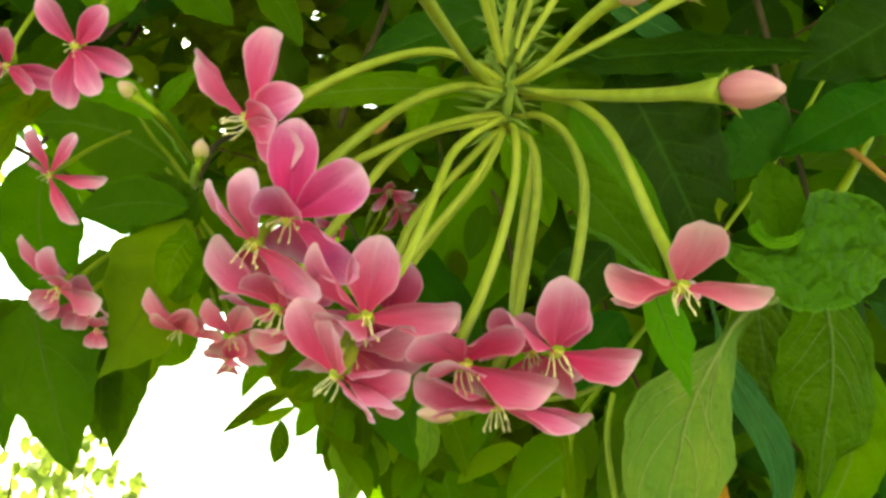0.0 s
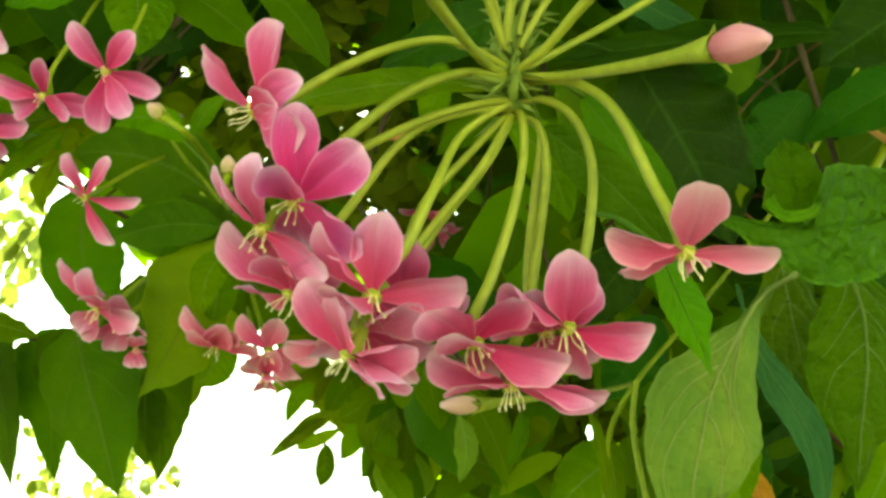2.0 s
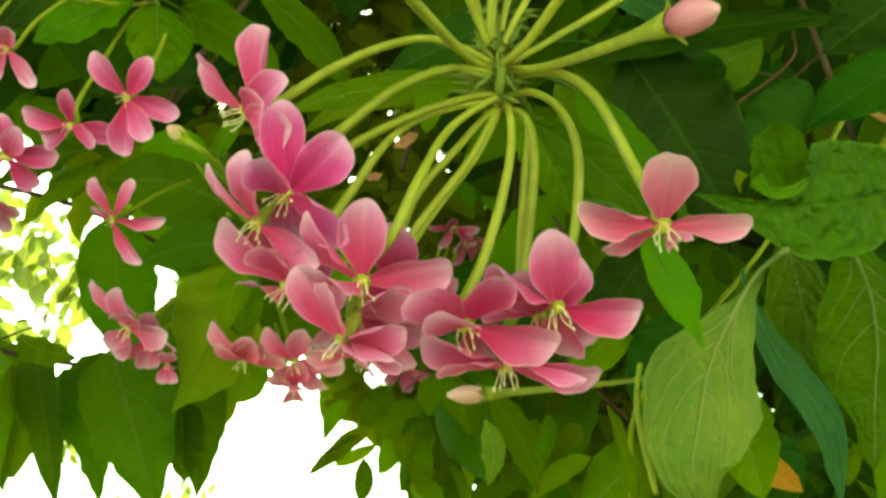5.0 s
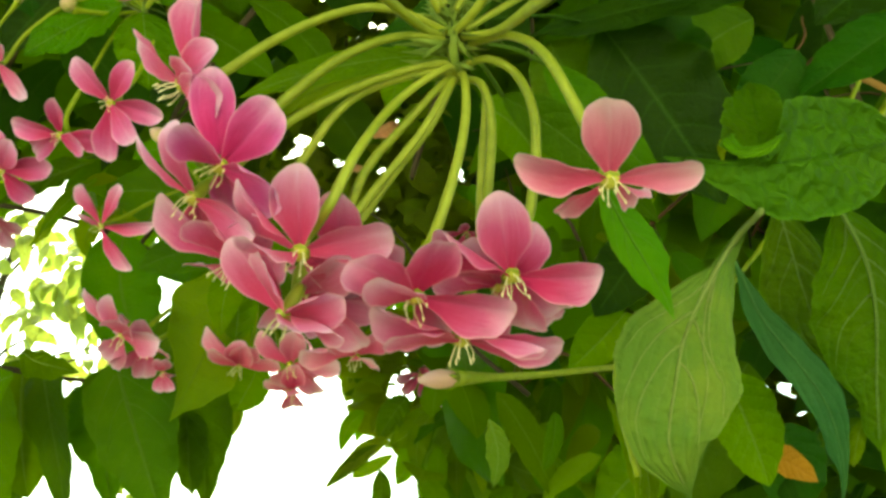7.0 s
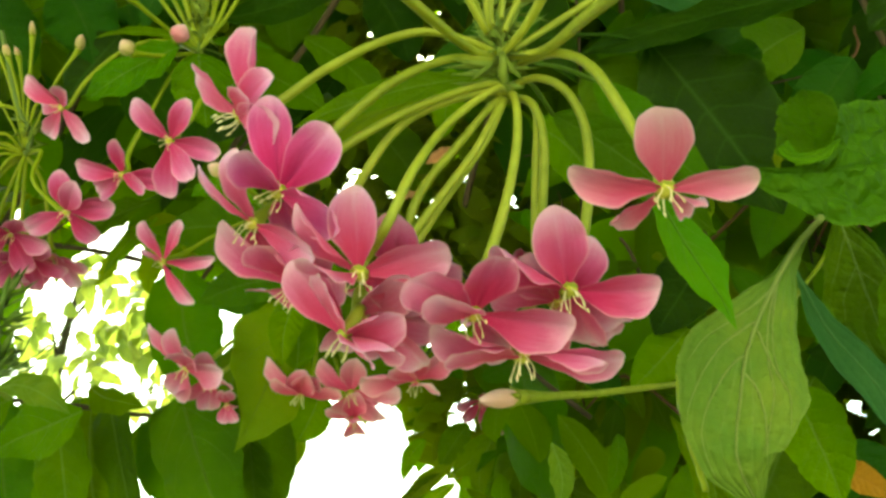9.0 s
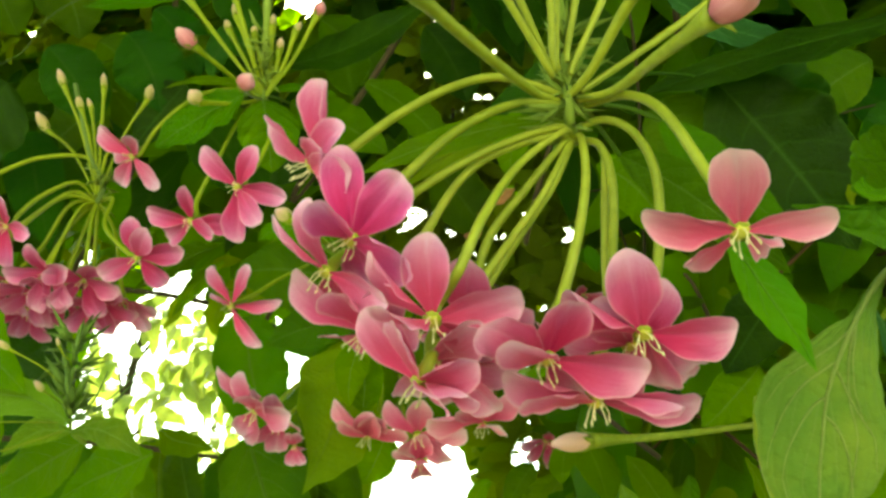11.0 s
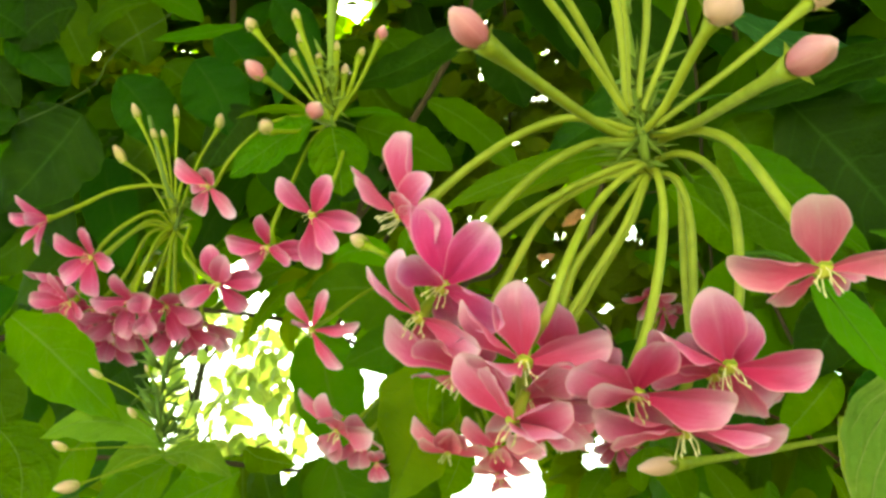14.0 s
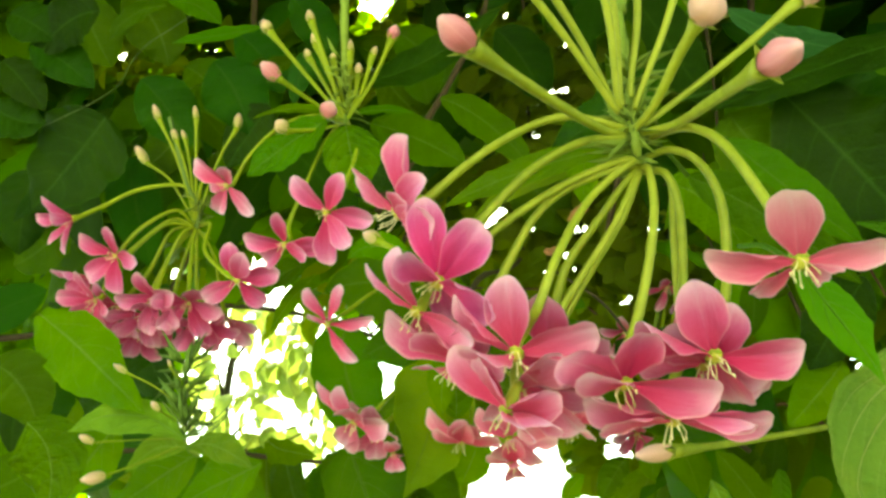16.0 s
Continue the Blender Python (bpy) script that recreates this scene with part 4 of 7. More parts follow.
flower(low, ((-0.1129, 0.4075, 1.7550), (-0.1002, 0.3993, 1.7313), (-0.0903, 0.3909, 1.7084), (-0.0837, 0.3790, 1.6957), (-0.0778, 0.3645, 1.6906), (-0.0779, 0.3624, 1.6847)), (0.00, -0.35, -0.94), ((-0.0713, 0.3460, 1.6927), (-0.0579, 0.3601, 1.6820), (-0.0864, 0.3515, 1.6952), (-0.0697, 0.3767, 1.6789), (-0.0874, 0.3800, 1.6814)), 0.018, PETAL_PALE, tube_mat=TUBE_DULL, slim=1.0)
flower(low, ((-0.1134, 0.4075, 1.7550), (-0.1034, 0.4016, 1.7320), (-0.0949, 0.3964, 1.7075), (-0.0884, 0.3894, 1.6887), (-0.0816, 0.3758, 1.6838), (-0.0816, 0.3751, 1.6785)), (0.00, -0.15, -0.99), ((-0.0847, 0.3906, 1.6752), (-0.0864, 0.3621, 1.6780), (-0.0732, 0.3621, 1.6737), (-0.0690, 0.3691, 1.6886), (-0.0758, 0.3608, 1.6844)), 0.015, PETAL_PALE, tube_mat=TUBE_DULL, slim=1.0)
flower(low, ((-0.1215, 0.3939, 1.7670), (-0.0989, 0.4015, 1.7386), (-0.0687, 0.3783, 1.7066), (-0.0503, 0.3421, 1.6843), (-0.0470, 0.3437, 1.6861), (-0.0471, 0.3430, 1.6799)), (-0.01, -0.12, -0.99), ((-0.0650, 0.3354, 1.6814), (-0.0423, 0.3248, 1.6819), (-0.0329, 0.3321, 1.6849), (-0.0386, 0.3289, 1.6725), (-0.0494, 0.3247, 1.6807)), 0.018, PETAL_PALE, tube_mat=TUBE_DULL, slim=1.0)
leftmost = thing("flower_cluster", (-0.2423, 0.3604, 1.8249), "full cluster of shaded deep pink flowers drooping from one stalk", "flower cluster", "flower clusters on the creeper")
stem(leftmost, ((-0.2433, 0.3311, 1.8756), (-0.2421, 0.3495, 1.8441), (-0.2386, 0.3575, 1.8327), (-0.2428, 0.3616, 1.8226)), 0.0011, 0.0014, BRACT_DARK, "flower_stalk")
bracts(leftmost, ((-0.2395, 0.3544, 1.8373), (-0.2397, 0.3583, 1.8305), (-0.2431, 0.3621, 1.8215)), 60, 0.011, BRACT, 38)
flower(leftmost, ((-0.2421, 0.3599, 1.8260), (-0.2426, 0.3504, 1.8423), (-0.2647, 0.3416, 1.8425), (-0.2858, 0.3375, 1.8352), (-0.2982, 0.3368, 1.8323), (-0.3018, 0.3342, 1.8300)), (-0.70, -0.55, -0.45), auto_tips((-0.3018, 0.3342, 1.8300), (-0.70, -0.55, -0.45), 0.0190, 50, 10), 0.0190, PETAL_SHADED, tube_mat=TUBE_DULL, slim=0.6)
flower(leftmost, ((-0.2437, 0.3599, 1.8249), (-0.2476, 0.3498, 1.8294), (-0.2611, 0.3434, 1.8206), (-0.2693, 0.3401, 1.8100), (-0.2719, 0.3406, 1.8060), (-0.2726, 0.3369, 1.8026)), (-0.15, -0.74, -0.65), auto_tips((-0.2726, 0.3369, 1.8026), (-0.15, -0.74, -0.65), 0.0190, 74, 35), 0.0190, PETAL_SHADED, tube_mat=TUBE_DULL, slim=0.96)
flower(leftmost, ((-0.2438, 0.3603, 1.8242), (-0.2542, 0.3543, 1.8275), (-0.2767, 0.3529, 1.8145), (-0.2929, 0.3523, 1.8044), (-0.2977, 0.3531, 1.8055), (-0.3004, 0.3508, 1.8020)), (-0.53, -0.47, -0.70), auto_tips((-0.3004, 0.3508, 1.8020), (-0.53, -0.47, -0.70), 0.0190, 60, 80), 0.0190, PETAL_SHADED, tube_mat=TUBE_DULL, slim=0.96)
flower(leftmost, ((-0.2434, 0.3607, 1.8238), (-0.2541, 0.3553, 1.8206), (-0.2677, 0.3579, 1.8015), (-0.2797, 0.3572, 1.7889), (-0.2822, 0.3579, 1.7885), (-0.2831, 0.3557, 1.7841)), (-0.17, -0.46, -0.87), auto_tips((-0.2831, 0.3557, 1.7841), (-0.17, -0.46, -0.87), 0.0190, 66, 20), 0.0190, PETAL_SHADED, tube_mat=TUBE_DULL, slim=0.96)
flower(leftmost, ((-0.2435, 0.3609, 1.8233), (-0.2511, 0.3572, 1.8140), (-0.2618, 0.3585, 1.7939), (-0.2663, 0.3576, 1.7816), (-0.2654, 0.3568, 1.7805), (-0.2654, 0.3552, 1.7757)), (-0.01, -0.33, -0.95), auto_tips((-0.2654, 0.3552, 1.7757), (-0.01, -0.33, -0.95), 0.0190, 70, 55), 0.0190, PETAL_SHADED, tube_mat=TUBE_DULL, slim=0.96)
flower(leftmost, ((-0.2429, 0.3612, 1.8233), (-0.2477, 0.3624, 1.8125), (-0.2553, 0.3659, 1.7958), (-0.2595, 0.3693, 1.7818), (-0.2594, 0.3710, 1.7805), (-0.2591, 0.3699, 1.7756)), (0.06, -0.22, -0.97), auto_tips((-0.2591, 0.3699, 1.7756), (0.06, -0.22, -0.97), 0.0190, 68, 5), 0.0190, PETAL_SHADED, tube_mat=TUBE_DULL, slim=0.96)
flower(leftmost, ((-0.2424, 0.3613, 1.8233), (-0.2441, 0.3654, 1.8098), (-0.2463, 0.3711, 1.7929), (-0.2455, 0.3758, 1.7802), (-0.2450, 0.3769, 1.7801), (-0.2442, 0.3760, 1.7752)), (0.16, -0.18, -0.97), auto_tips((-0.2442, 0.3760, 1.7752), (0.16, -0.18, -0.97), 0.0190, 64, 40), 0.0190, PETAL_SHADED, tube_mat=TUBE_DULL, slim=0.96)
flower(leftmost, ((-0.2435, 0.3609, 1.8233), (-0.2594, 0.3639, 1.8125), (-0.2758, 0.3704, 1.7954), (-0.2851, 0.3767, 1.7832), (-0.2890, 0.3802, 1.7853), (-0.2890, 0.3798, 1.7803)), (-0.00, -0.08, -1.00), auto_tips((-0.2890, 0.3798, 1.7803), (-0.00, -0.08, -1.00), 0.0190, 60, 90), 0.0190, PETAL_SHADED, tube_mat=TUBE_DULL, slim=0.96)
flower(leftmost, ((-0.2419, 0.3615, 1.8232), (-0.2379, 0.3715, 1.8113), (-0.2394, 0.3812, 1.7959), (-0.2406, 0.3881, 1.7858), (-0.2425, 0.3915, 1.7871), (-0.2414, 0.3913, 1.7823)), (0.23, -0.05, -0.97), auto_tips((-0.2414, 0.3913, 1.7823), (0.23, -0.05, -0.97), 0.0190, 62, 70), 0.0190, PETAL_SOFT, tube_mat=TUBE_DULL, slim=0.96)
flower(leftmost, ((-0.2434, 0.3607, 1.8238), (-0.2538, 0.3499, 1.8222), (-0.2707, 0.3449, 1.8060), (-0.2822, 0.3430, 1.7882), (-0.2815, 0.3426, 1.7841), (-0.2831, 0.3394, 1.7805)), (-0.33, -0.64, -0.70), auto_tips((-0.2831, 0.3394, 1.7805), (-0.33, -0.64, -0.70), 0.0190, 66, 15), 0.0190, PETAL_SHADED, tube_mat=TUBE_DULL, slim=0.96)
flower(leftmost, ((-0.2432, 0.3609, 1.8235), (-0.2465, 0.3544, 1.8167), (-0.2530, 0.3528, 1.7992), (-0.2545, 0.3507, 1.7858), (-0.2516, 0.3494, 1.7830), (-0.2517, 0.3467, 1.7787)), (-0.02, -0.55, -0.84), auto_tips((-0.2517, 0.3467, 1.7787), (-0.02, -0.55, -0.84), 0.0190, 70, 25), 0.0190, PETAL_SHADED, tube_mat=TUBE_DULL, slim=0.96)
flower(leftmost, ((-0.2427, 0.3612, 1.8233), (-0.2423, 0.3591, 1.8114), (-0.2420, 0.3587, 1.7963), (-0.2407, 0.3578, 1.7828), (-0.2385, 0.3562, 1.7802), (-0.2373, 0.3541, 1.7759)), (0.27, -0.43, -0.86), auto_tips((-0.2373, 0.3541, 1.7759), (0.27, -0.43, -0.86), 0.0190, 70, 60), 0.0190, PETAL_SHADED, tube_mat=TUBE_DULL, slim=0.96)
flower(leftmost, ((-0.2405, 0.3616, 1.8241), (-0.2278, 0.3533, 1.8177), (-0.2254, 0.3478, 1.7990), (-0.2064, 0.3427, 1.7785), (-0.1995, 0.3415, 1.7767), (-0.1979, 0.3374, 1.7721)), (0.25, -0.65, -0.72), ((-0.1949, 0.3241, 1.7835), (-0.1861, 0.3233, 1.7752), (-0.1780, 0.3407, 1.7743), (-0.2161, 0.3376, 1.7673), (-0.1914, 0.3523, 1.7661)), 0.018, PETAL_SHADED, tube_mat=TUBE_DULL, slim=0.96)
bud(leftmost, ((-0.2423, 0.3604, 1.8249), (-0.2442, 0.3423, 1.8552), (-0.2485, 0.3295, 1.8746)), (-0.2499, 0.3241, 1.8832), 0.0053, BUD_PALE, r=0.0009, tube_mat=TUBE_DULL)
bud(leftmost, ((-0.2423, 0.3604, 1.8249), (-0.2351, 0.3461, 1.8549), (-0.2303, 0.3370, 1.8741)), (-0.2294, 0.3329, 1.8818), 0.0038, BUD_PALE, r=0.0009, tube_mat=TUBE_DULL)
bud(leftmost, ((-0.2423, 0.3604, 1.8249), (-0.2497, 0.3457, 1.8455), (-0.2597, 0.3365, 1.8549)), (-0.2637, 0.3295, 1.8643), 0.0067, BUD_PALE, r=0.0009, tube_mat=TUBE_DULL)
bud(leftmost, ((-0.2423, 0.3604, 1.8249), (-0.2411, 0.3465, 1.8501), (-0.2425, 0.3377, 1.8645)), (-0.2433, 0.3331, 1.8719), 0.0048, BUD_PALE, r=0.0009, tube_mat=TUBE_DULL)
bud(leftmost, ((-0.2423, 0.3604, 1.8249), (-0.2361, 0.3532, 1.8417), (-0.2327, 0.3520, 1.8461)), (-0.2330, 0.3477, 1.8535), 0.0062, BUD_PALE, r=0.0009, tube_mat=TUBE_DULL)
bud(leftmost, ((-0.2423, 0.3604, 1.8249), (-0.2389, 0.3473, 1.8503), (-0.2379, 0.3393, 1.8648)), (-0.2390, 0.3359, 1.8702), 0.0034, BUD_PALE, r=0.0009, tube_mat=TUBE_DULL)
bud(leftmost, ((-0.2423, 0.3604, 1.8249), (-0.2256, 0.3512, 1.8525), (-0.2113, 0.3471, 1.8693)), (-0.2082, 0.3439, 1.8772), 0.0062, BUD_PALE, r=0.0009, tube_mat=TUBE_DULL)
budding = thing("flower_cluster", (-0.2166, 0.3350, 1.6962), "young flower spike with narrow green bracts and pale buds", "flower cluster", "flower clusters on the creeper")
stem(budding, ((-0.2150, 0.3430, 1.6925), (-0.2166, 0.3350, 1.6962), (-0.2193, 0.3350, 1.7139), (-0.2209, 0.3350, 1.7350)), 0.0010, 0.0007, BRACT, "flower_stalk")
bracts(budding, ((-0.2166, 0.3350, 1.6962), (-0.2184, 0.3350, 1.7088), (-0.2202, 0.3350, 1.7218), (-0.2207, 0.3350, 1.7336)), 64, 0.0180, BRACT_SPIKE, 48, (-0.08, 0.00, 0.50))
bud(budding, ((-0.2181, 0.3350, 1.7037), (-0.2178, 0.3250, 1.7054), (-0.2190, 0.3180, 1.7069)), (-0.2216, 0.3140, 1.7110), 0.0038, BUD_PALE, r=0.0004, tube_mat=TUBE_DULL)
bud(budding, ((-0.2175, 0.3350, 1.6987), (-0.2319, 0.3220, 1.6969), (-0.2451, 0.3100, 1.6947)), (-0.2505, 0.3050, 1.6980), 0.0046, BUD_PALE, r=0.0004, tube_mat=TUBE_DULL)
bud(budding, ((-0.2172, 0.3350, 1.6962), (-0.2219, 0.3150, 1.6845), (-0.2262, 0.2980, 1.6753)), (-0.2312, 0.2880, 1.6717), 0.0065, BUD_PALE, r=0.0004, tube_mat=TUBE_DULL)
bud(budding, ((-0.2185, 0.3350, 1.7100), (-0.2260, 0.3250, 1.7196), (-0.2384, 0.3170, 1.7272)), (-0.2450, 0.3140, 1.7319), 0.0036, BUD_PALE, r=0.0004, tube_mat=TUBE_DULL)
bud(budding, ((-0.2199, 0.3350, 1.7243), (-0.2213, 0.3300, 1.7265), (-0.2224, 0.3270, 1.7299)), (-0.2232, 0.3250, 1.7340), 0.0022, BUD_PALE, r=0.0004, tube_mat=TUBE_DULL)
stem(budding, ((-0.2164, 0.3350, 1.6996), (-0.2019, 0.3380, 1.7081), (-0.1916, 0.3420, 1.7219)), 0.0005, 0.0003, BRACT_DARK, "spent_stalk")
stem(budding, ((-0.2164, 0.3350, 1.6996), (-0.2055, 0.3380, 1.7022), (-0.1991, 0.3420, 1.7098)), 0.0005, 0.0003, BRACT_DARK, "spent_stalk")
stem(budding, ((-0.2164, 0.3350, 1.6996), (-0.2030, 0.3380, 1.7051), (-0.1939, 0.3420, 1.7156)), 0.0005, 0.0003, BRACT_DARK, "spent_stalk")
stem(budding, ((-0.2164, 0.3350, 1.6996), (-0.2100, 0.3380, 1.7081), (-0.2079, 0.3420, 1.7220)), 0.0005, 0.0003, BRACT_DARK, "spent_stalk")
stem(budding, ((-0.2164, 0.3350, 1.6996), (-0.2081, 0.3380, 1.7001), (-0.2043, 0.3420, 1.7056)), 0.0005, 0.0003, BRACT_DARK, "spent_stalk")
distant = thing("flower_cluster", (-0.0627, 0.6456, 1.7919), "shaded pink flowers further back among the leaves", "flower cluster", "flower clusters on the creeper")
stem(distant, ((-0.0484, 0.6431, 1.8484), (-0.0578, 0.6355, 1.8127), (-0.0627, 0.6456, 1.7919)), 0.002, 0.0016, BRACT, "flower_stalk")
flower(distant, ((-0.0586, 0.6372, 1.8093), (-0.0632, 0.6361, 1.7870), (-0.0743, 0.6377, 1.7632), (-0.0748, 0.6356, 1.7587)), (-0.08, -0.43, -0.90), auto_tips((-0.0748, 0.6356, 1.7587), (-0.08, -0.43, -0.90), 0.019, 65, 10), 0.019, PETAL_SOFT, tube_mat=TUBE_DULL, slim=0.76)
flower(distant, ((-0.0586, 0.6372, 1.8093), (-0.0573, 0.6395, 1.7850), (-0.0648, 0.6436, 1.7595), (-0.0632, 0.6423, 1.7549)), (0.31, -0.26, -0.91), auto_tips((-0.0632, 0.6423, 1.7549), (0.31, -0.26, -0.91), 0.019, 65, 50), 0.019, PETAL_SOFT, tube_mat=TUBE_DULL, slim=0.76)
flower(distant, ((-0.0586, 0.6372, 1.8093), (-0.0429, 0.6186, 1.8311), (-0.0353, 0.6027, 1.8503), (-0.0349, 0.6012, 1.8456)), (0.09, -0.29, -0.95), auto_tips((-0.0349, 0.6012, 1.8456), (0.09, -0.29, -0.95), 0.019, 65, 30), 0.019, PETAL_SOFT, tube_mat=TUBE_DULL, slim=0.76)
flower(distant, ((-0.0586, 0.6372, 1.8093), (-0.0395, 0.6226, 1.8266), (-0.0302, 0.6099, 1.8412), (-0.0281, 0.6089, 1.8369)), (0.44, -0.20, -0.87), auto_tips((-0.0281, 0.6089, 1.8369), (0.44, -0.20, -0.87), 0.019, 60, 0), 0.019, PETAL_SOFT, tube_mat=TUBE_DULL, slim=0.76)
flower(distant, ((-0.0586, 0.6372, 1.8093), (-0.0596, 0.6197, 1.8178), (-0.0673, 0.6058, 1.8239), (-0.0677, 0.6034, 1.8196)), (-0.06, -0.51, -0.86), auto_tips((-0.0677, 0.6034, 1.8196), (-0.06, -0.51, -0.86), 0.019, 60, 20), 0.019, PETAL_SOFT, tube_mat=TUBE_DULL, slim=0.76)
shoot_a = thing("creeper_shoot", (0.0895, 0.2456, 1.6854), "creeper shoot with large veined green leaves", "creeper", "leafy shoots")
stem(shoot_a, ((0.3436, 0.2943, 2.2983), (0.2170, 0.3061, 1.9025), (0.1444, 0.3017, 1.7441), (0.0895, 0.2456, 1.6854), (0.0826, 0.2523, 1.6804)), 0.002, 0.0012, TUBE_DULL, "stem")
leaf_form(shoot_a, ((0.0736, 0.2090, 1.6597), (0.0697, 0.2210, 1.6591), (0.0621, 0.2190, 1.6484), (0.0553, 0.2170, 1.6363), (0.0522, 0.2160, 1.6265), (0.0497, 0.2165, 1.6175), (0.0497, 0.2190, 1.6123), (0.0530, 0.2260, 1.6052)), (0.10, -0.93, -0.36), ((0, 0.0005, 0.0005), (0.118, 0.0008, 0.0009), (0.22, 0.0009, 0.0028), (0.287, 0.0014, 0.0054), (0.38, 0.0052, 0.0082), (0.475, 0.0092, 0.0108), (0.55, 0.0125, 0.0132), (0.622, 0.0129, 0.0146), (0.7, 0.0122, 0.0127), (0.769, 0.0108, 0.0103), (0.842, 0.0068, 0.0078), (0.92, 0.0033, 0.0047), (1, 0.0002, 0.0002)), LEAF_PALE, fold=0.05, wave=0.05, seed=1, rib=0.0007, veins=((0.33, 0.60, 0.86), (0.44, 0.76, 0.90), (0.55, 0.86, 0.80), (0.29, 0.62, -0.60), (0.31, 0.82, -0.62), (0.46, 0.72, -0.90), (0.60, 0.88, -0.82)), stalk=(0.0896, 0.2422, 1.6820), label="broad pale-green leaf seen from its veined underside")
leaf_form(shoot_a, ((0.0414, 0.1900, 1.6594), (0.0450, 0.1950, 1.6524), (0.0484, 0.1990, 1.6462), (0.0510, 0.2020, 1.6411), (0.0526, 0.2040, 1.6361)), (0.30, -0.93, -0.20), ((0, 0.0018, 0.0018), (0.2, 0.0040, 0.0038), (0.45, 0.0047, 0.0052), (0.62, 0.0039, 0.0047), (0.78, 0.0022, 0.0019), (0.9, 0.0009, 0.0008), (1, 0.0001, 0.0001)), LEAF_SMOOTH, fold=0.12, wave=0.05, seed=2, rib=0.0003, veins=((0.1, 0.4, 0.8), (0.3, 0.62, 0.8), (0.12, 0.4, -0.8), (0.32, 0.6, -0.8)), stalk=(0.0301, 0.2158, 1.6784))
leaf_form(shoot_a, ((0.1092, 0.2220, 1.6794), (0.0944, 0.2150, 1.6747), (0.0809, 0.2090, 1.6708), (0.0714, 0.2060, 1.6695), (0.0643, 0.2060, 1.6708), (0.0554, 0.2060, 1.6735)), (0.12, -0.95, -0.28), ((0, 0.0025, 0.0038), (0.1, 0.0095, 0.0082), (0.24, 0.0126, 0.0114), (0.4, 0.0141, 0.0134), (0.5, 0.0126, 0.0136), (0.6, 0.0038, 0.0124), (0.68, 0.0015, 0.0101), (0.78, 0.0010, 0.0058), (0.88, 0.0009, 0.0025), (1, 0.0003, 0.0003)), LEAF_QUILT, fold=-0.06, wave=0.05, curl=-0.08, seed=3, rib=0.0003, quilt=0.05, veins=((0.1, 0.4, -0.85), (0.28, 0.58, -0.85), (0.46, 0.75, -0.8), (0.12, 0.34, 0.8), (0.26, 0.46, 0.8)), stalk=(0.1197, 0.2300, 1.6840), label="puckered bright green leaf with a rolled edge")
leaf_form(shoot_a, ((0.0755, 0.2070, 1.6696), (0.0770, 0.2110, 1.6797), (0.0782, 0.2160, 1.6900), (0.0787, 0.2190, 1.6978)), (0.15, -0.92, -0.34), ((0, 0.0023, 0.0099), (0.25, 0.0049, 0.0096), (0.5, 0.0065, 0.0086), (0.7, 0.0060, 0.0057), (0.88, 0.0034, 0.0023), (1, 0.0001, 0.0001)), LEAF_CUP, fold=0.12, wave=0.05, curl=-0.10, seed=4, rib=0.0002, quilt=0.03, veins=((0.1, 0.5, -0.8), (0.3, 0.7, -0.8), (0.2, 0.6, 0.8)))
leaf_form(shoot_a, ((0.0803, 0.2050, 1.6753), (0.0761, 0.2035, 1.6718), (0.0713, 0.2035, 1.6717), (0.0695, 0.2050, 1.6756), (0.0711, 0.2080, 1.6813)), (0.22, -0.93, 0.20), ((0, 0.0004, 0.0004), (0.25, 0.0012, 0.0014), (0.55, 0.0017, 0.0019), (0.8, 0.0012, 0.0016), (1, 0.0001, 0.0001)), LEAF_LIP, fold=0.05, wave=0.05, curl=0.15, seed=5, rib=0.0002)
leaf_form(shoot_a, ((0.0761, 0.2620, 1.6705), (0.0807, 0.2660, 1.6560), (0.0884, 0.2700, 1.6440), (0.0943, 0.2740, 1.6341), (0.0966, 0.2780, 1.6234), (0.0970, 0.2820, 1.6155), (0.0960, 0.2860, 1.6091)), (0.43, -0.85, -0.30), ((0, 0.0004, 0.0004), (0.18, 0.0038, 0.0032), (0.4, 0.0053, 0.0055), (0.6, 0.0053, 0.0061), (0.76, 0.0044, 0.0032), (0.88, 0.0013, 0.0012), (1, 0.0001, 0.0001)), LEAF_BLUE, fold=0.14, wave=0.10, seed=6, rib=0.0005, stalk=(0.0767, 0.2663, 1.6769))
leaf_form(shoot_a, ((0.1045, 0.2620, 1.6838), (0.1095, 0.2660, 1.6706), (0.1108, 0.2710, 1.6565), (0.1087, 0.2770, 1.6385), (0.1073, 0.2830, 1.6223)), (-0.05, -0.96, -0.26), ((0, 0.0009, 0.0009), (0.12, 0.0071, 0.0059), (0.3, 0.0136, 0.0115), (0.5, 0.0165, 0.0142), (0.7, 0.0106, 0.0133), (0.82, 0.0044, 0.0059), (0.92, 0.0035, 0.0027), (1, 0.0001, 0.0001)), LEAF_RIBBED, fold=-0.10, wave=0.14, seed=7, rib=0.0007, quilt=0.012, veins=((0.08, 0.36, 0.85), (0.22, 0.52, 0.9), (0.38, 0.68, 0.85), (0.1, 0.36, -0.85), (0.24, 0.54, -0.85), (0.4, 0.7, -0.85)), stalk=(0.1056, 0.2601, 1.6879))
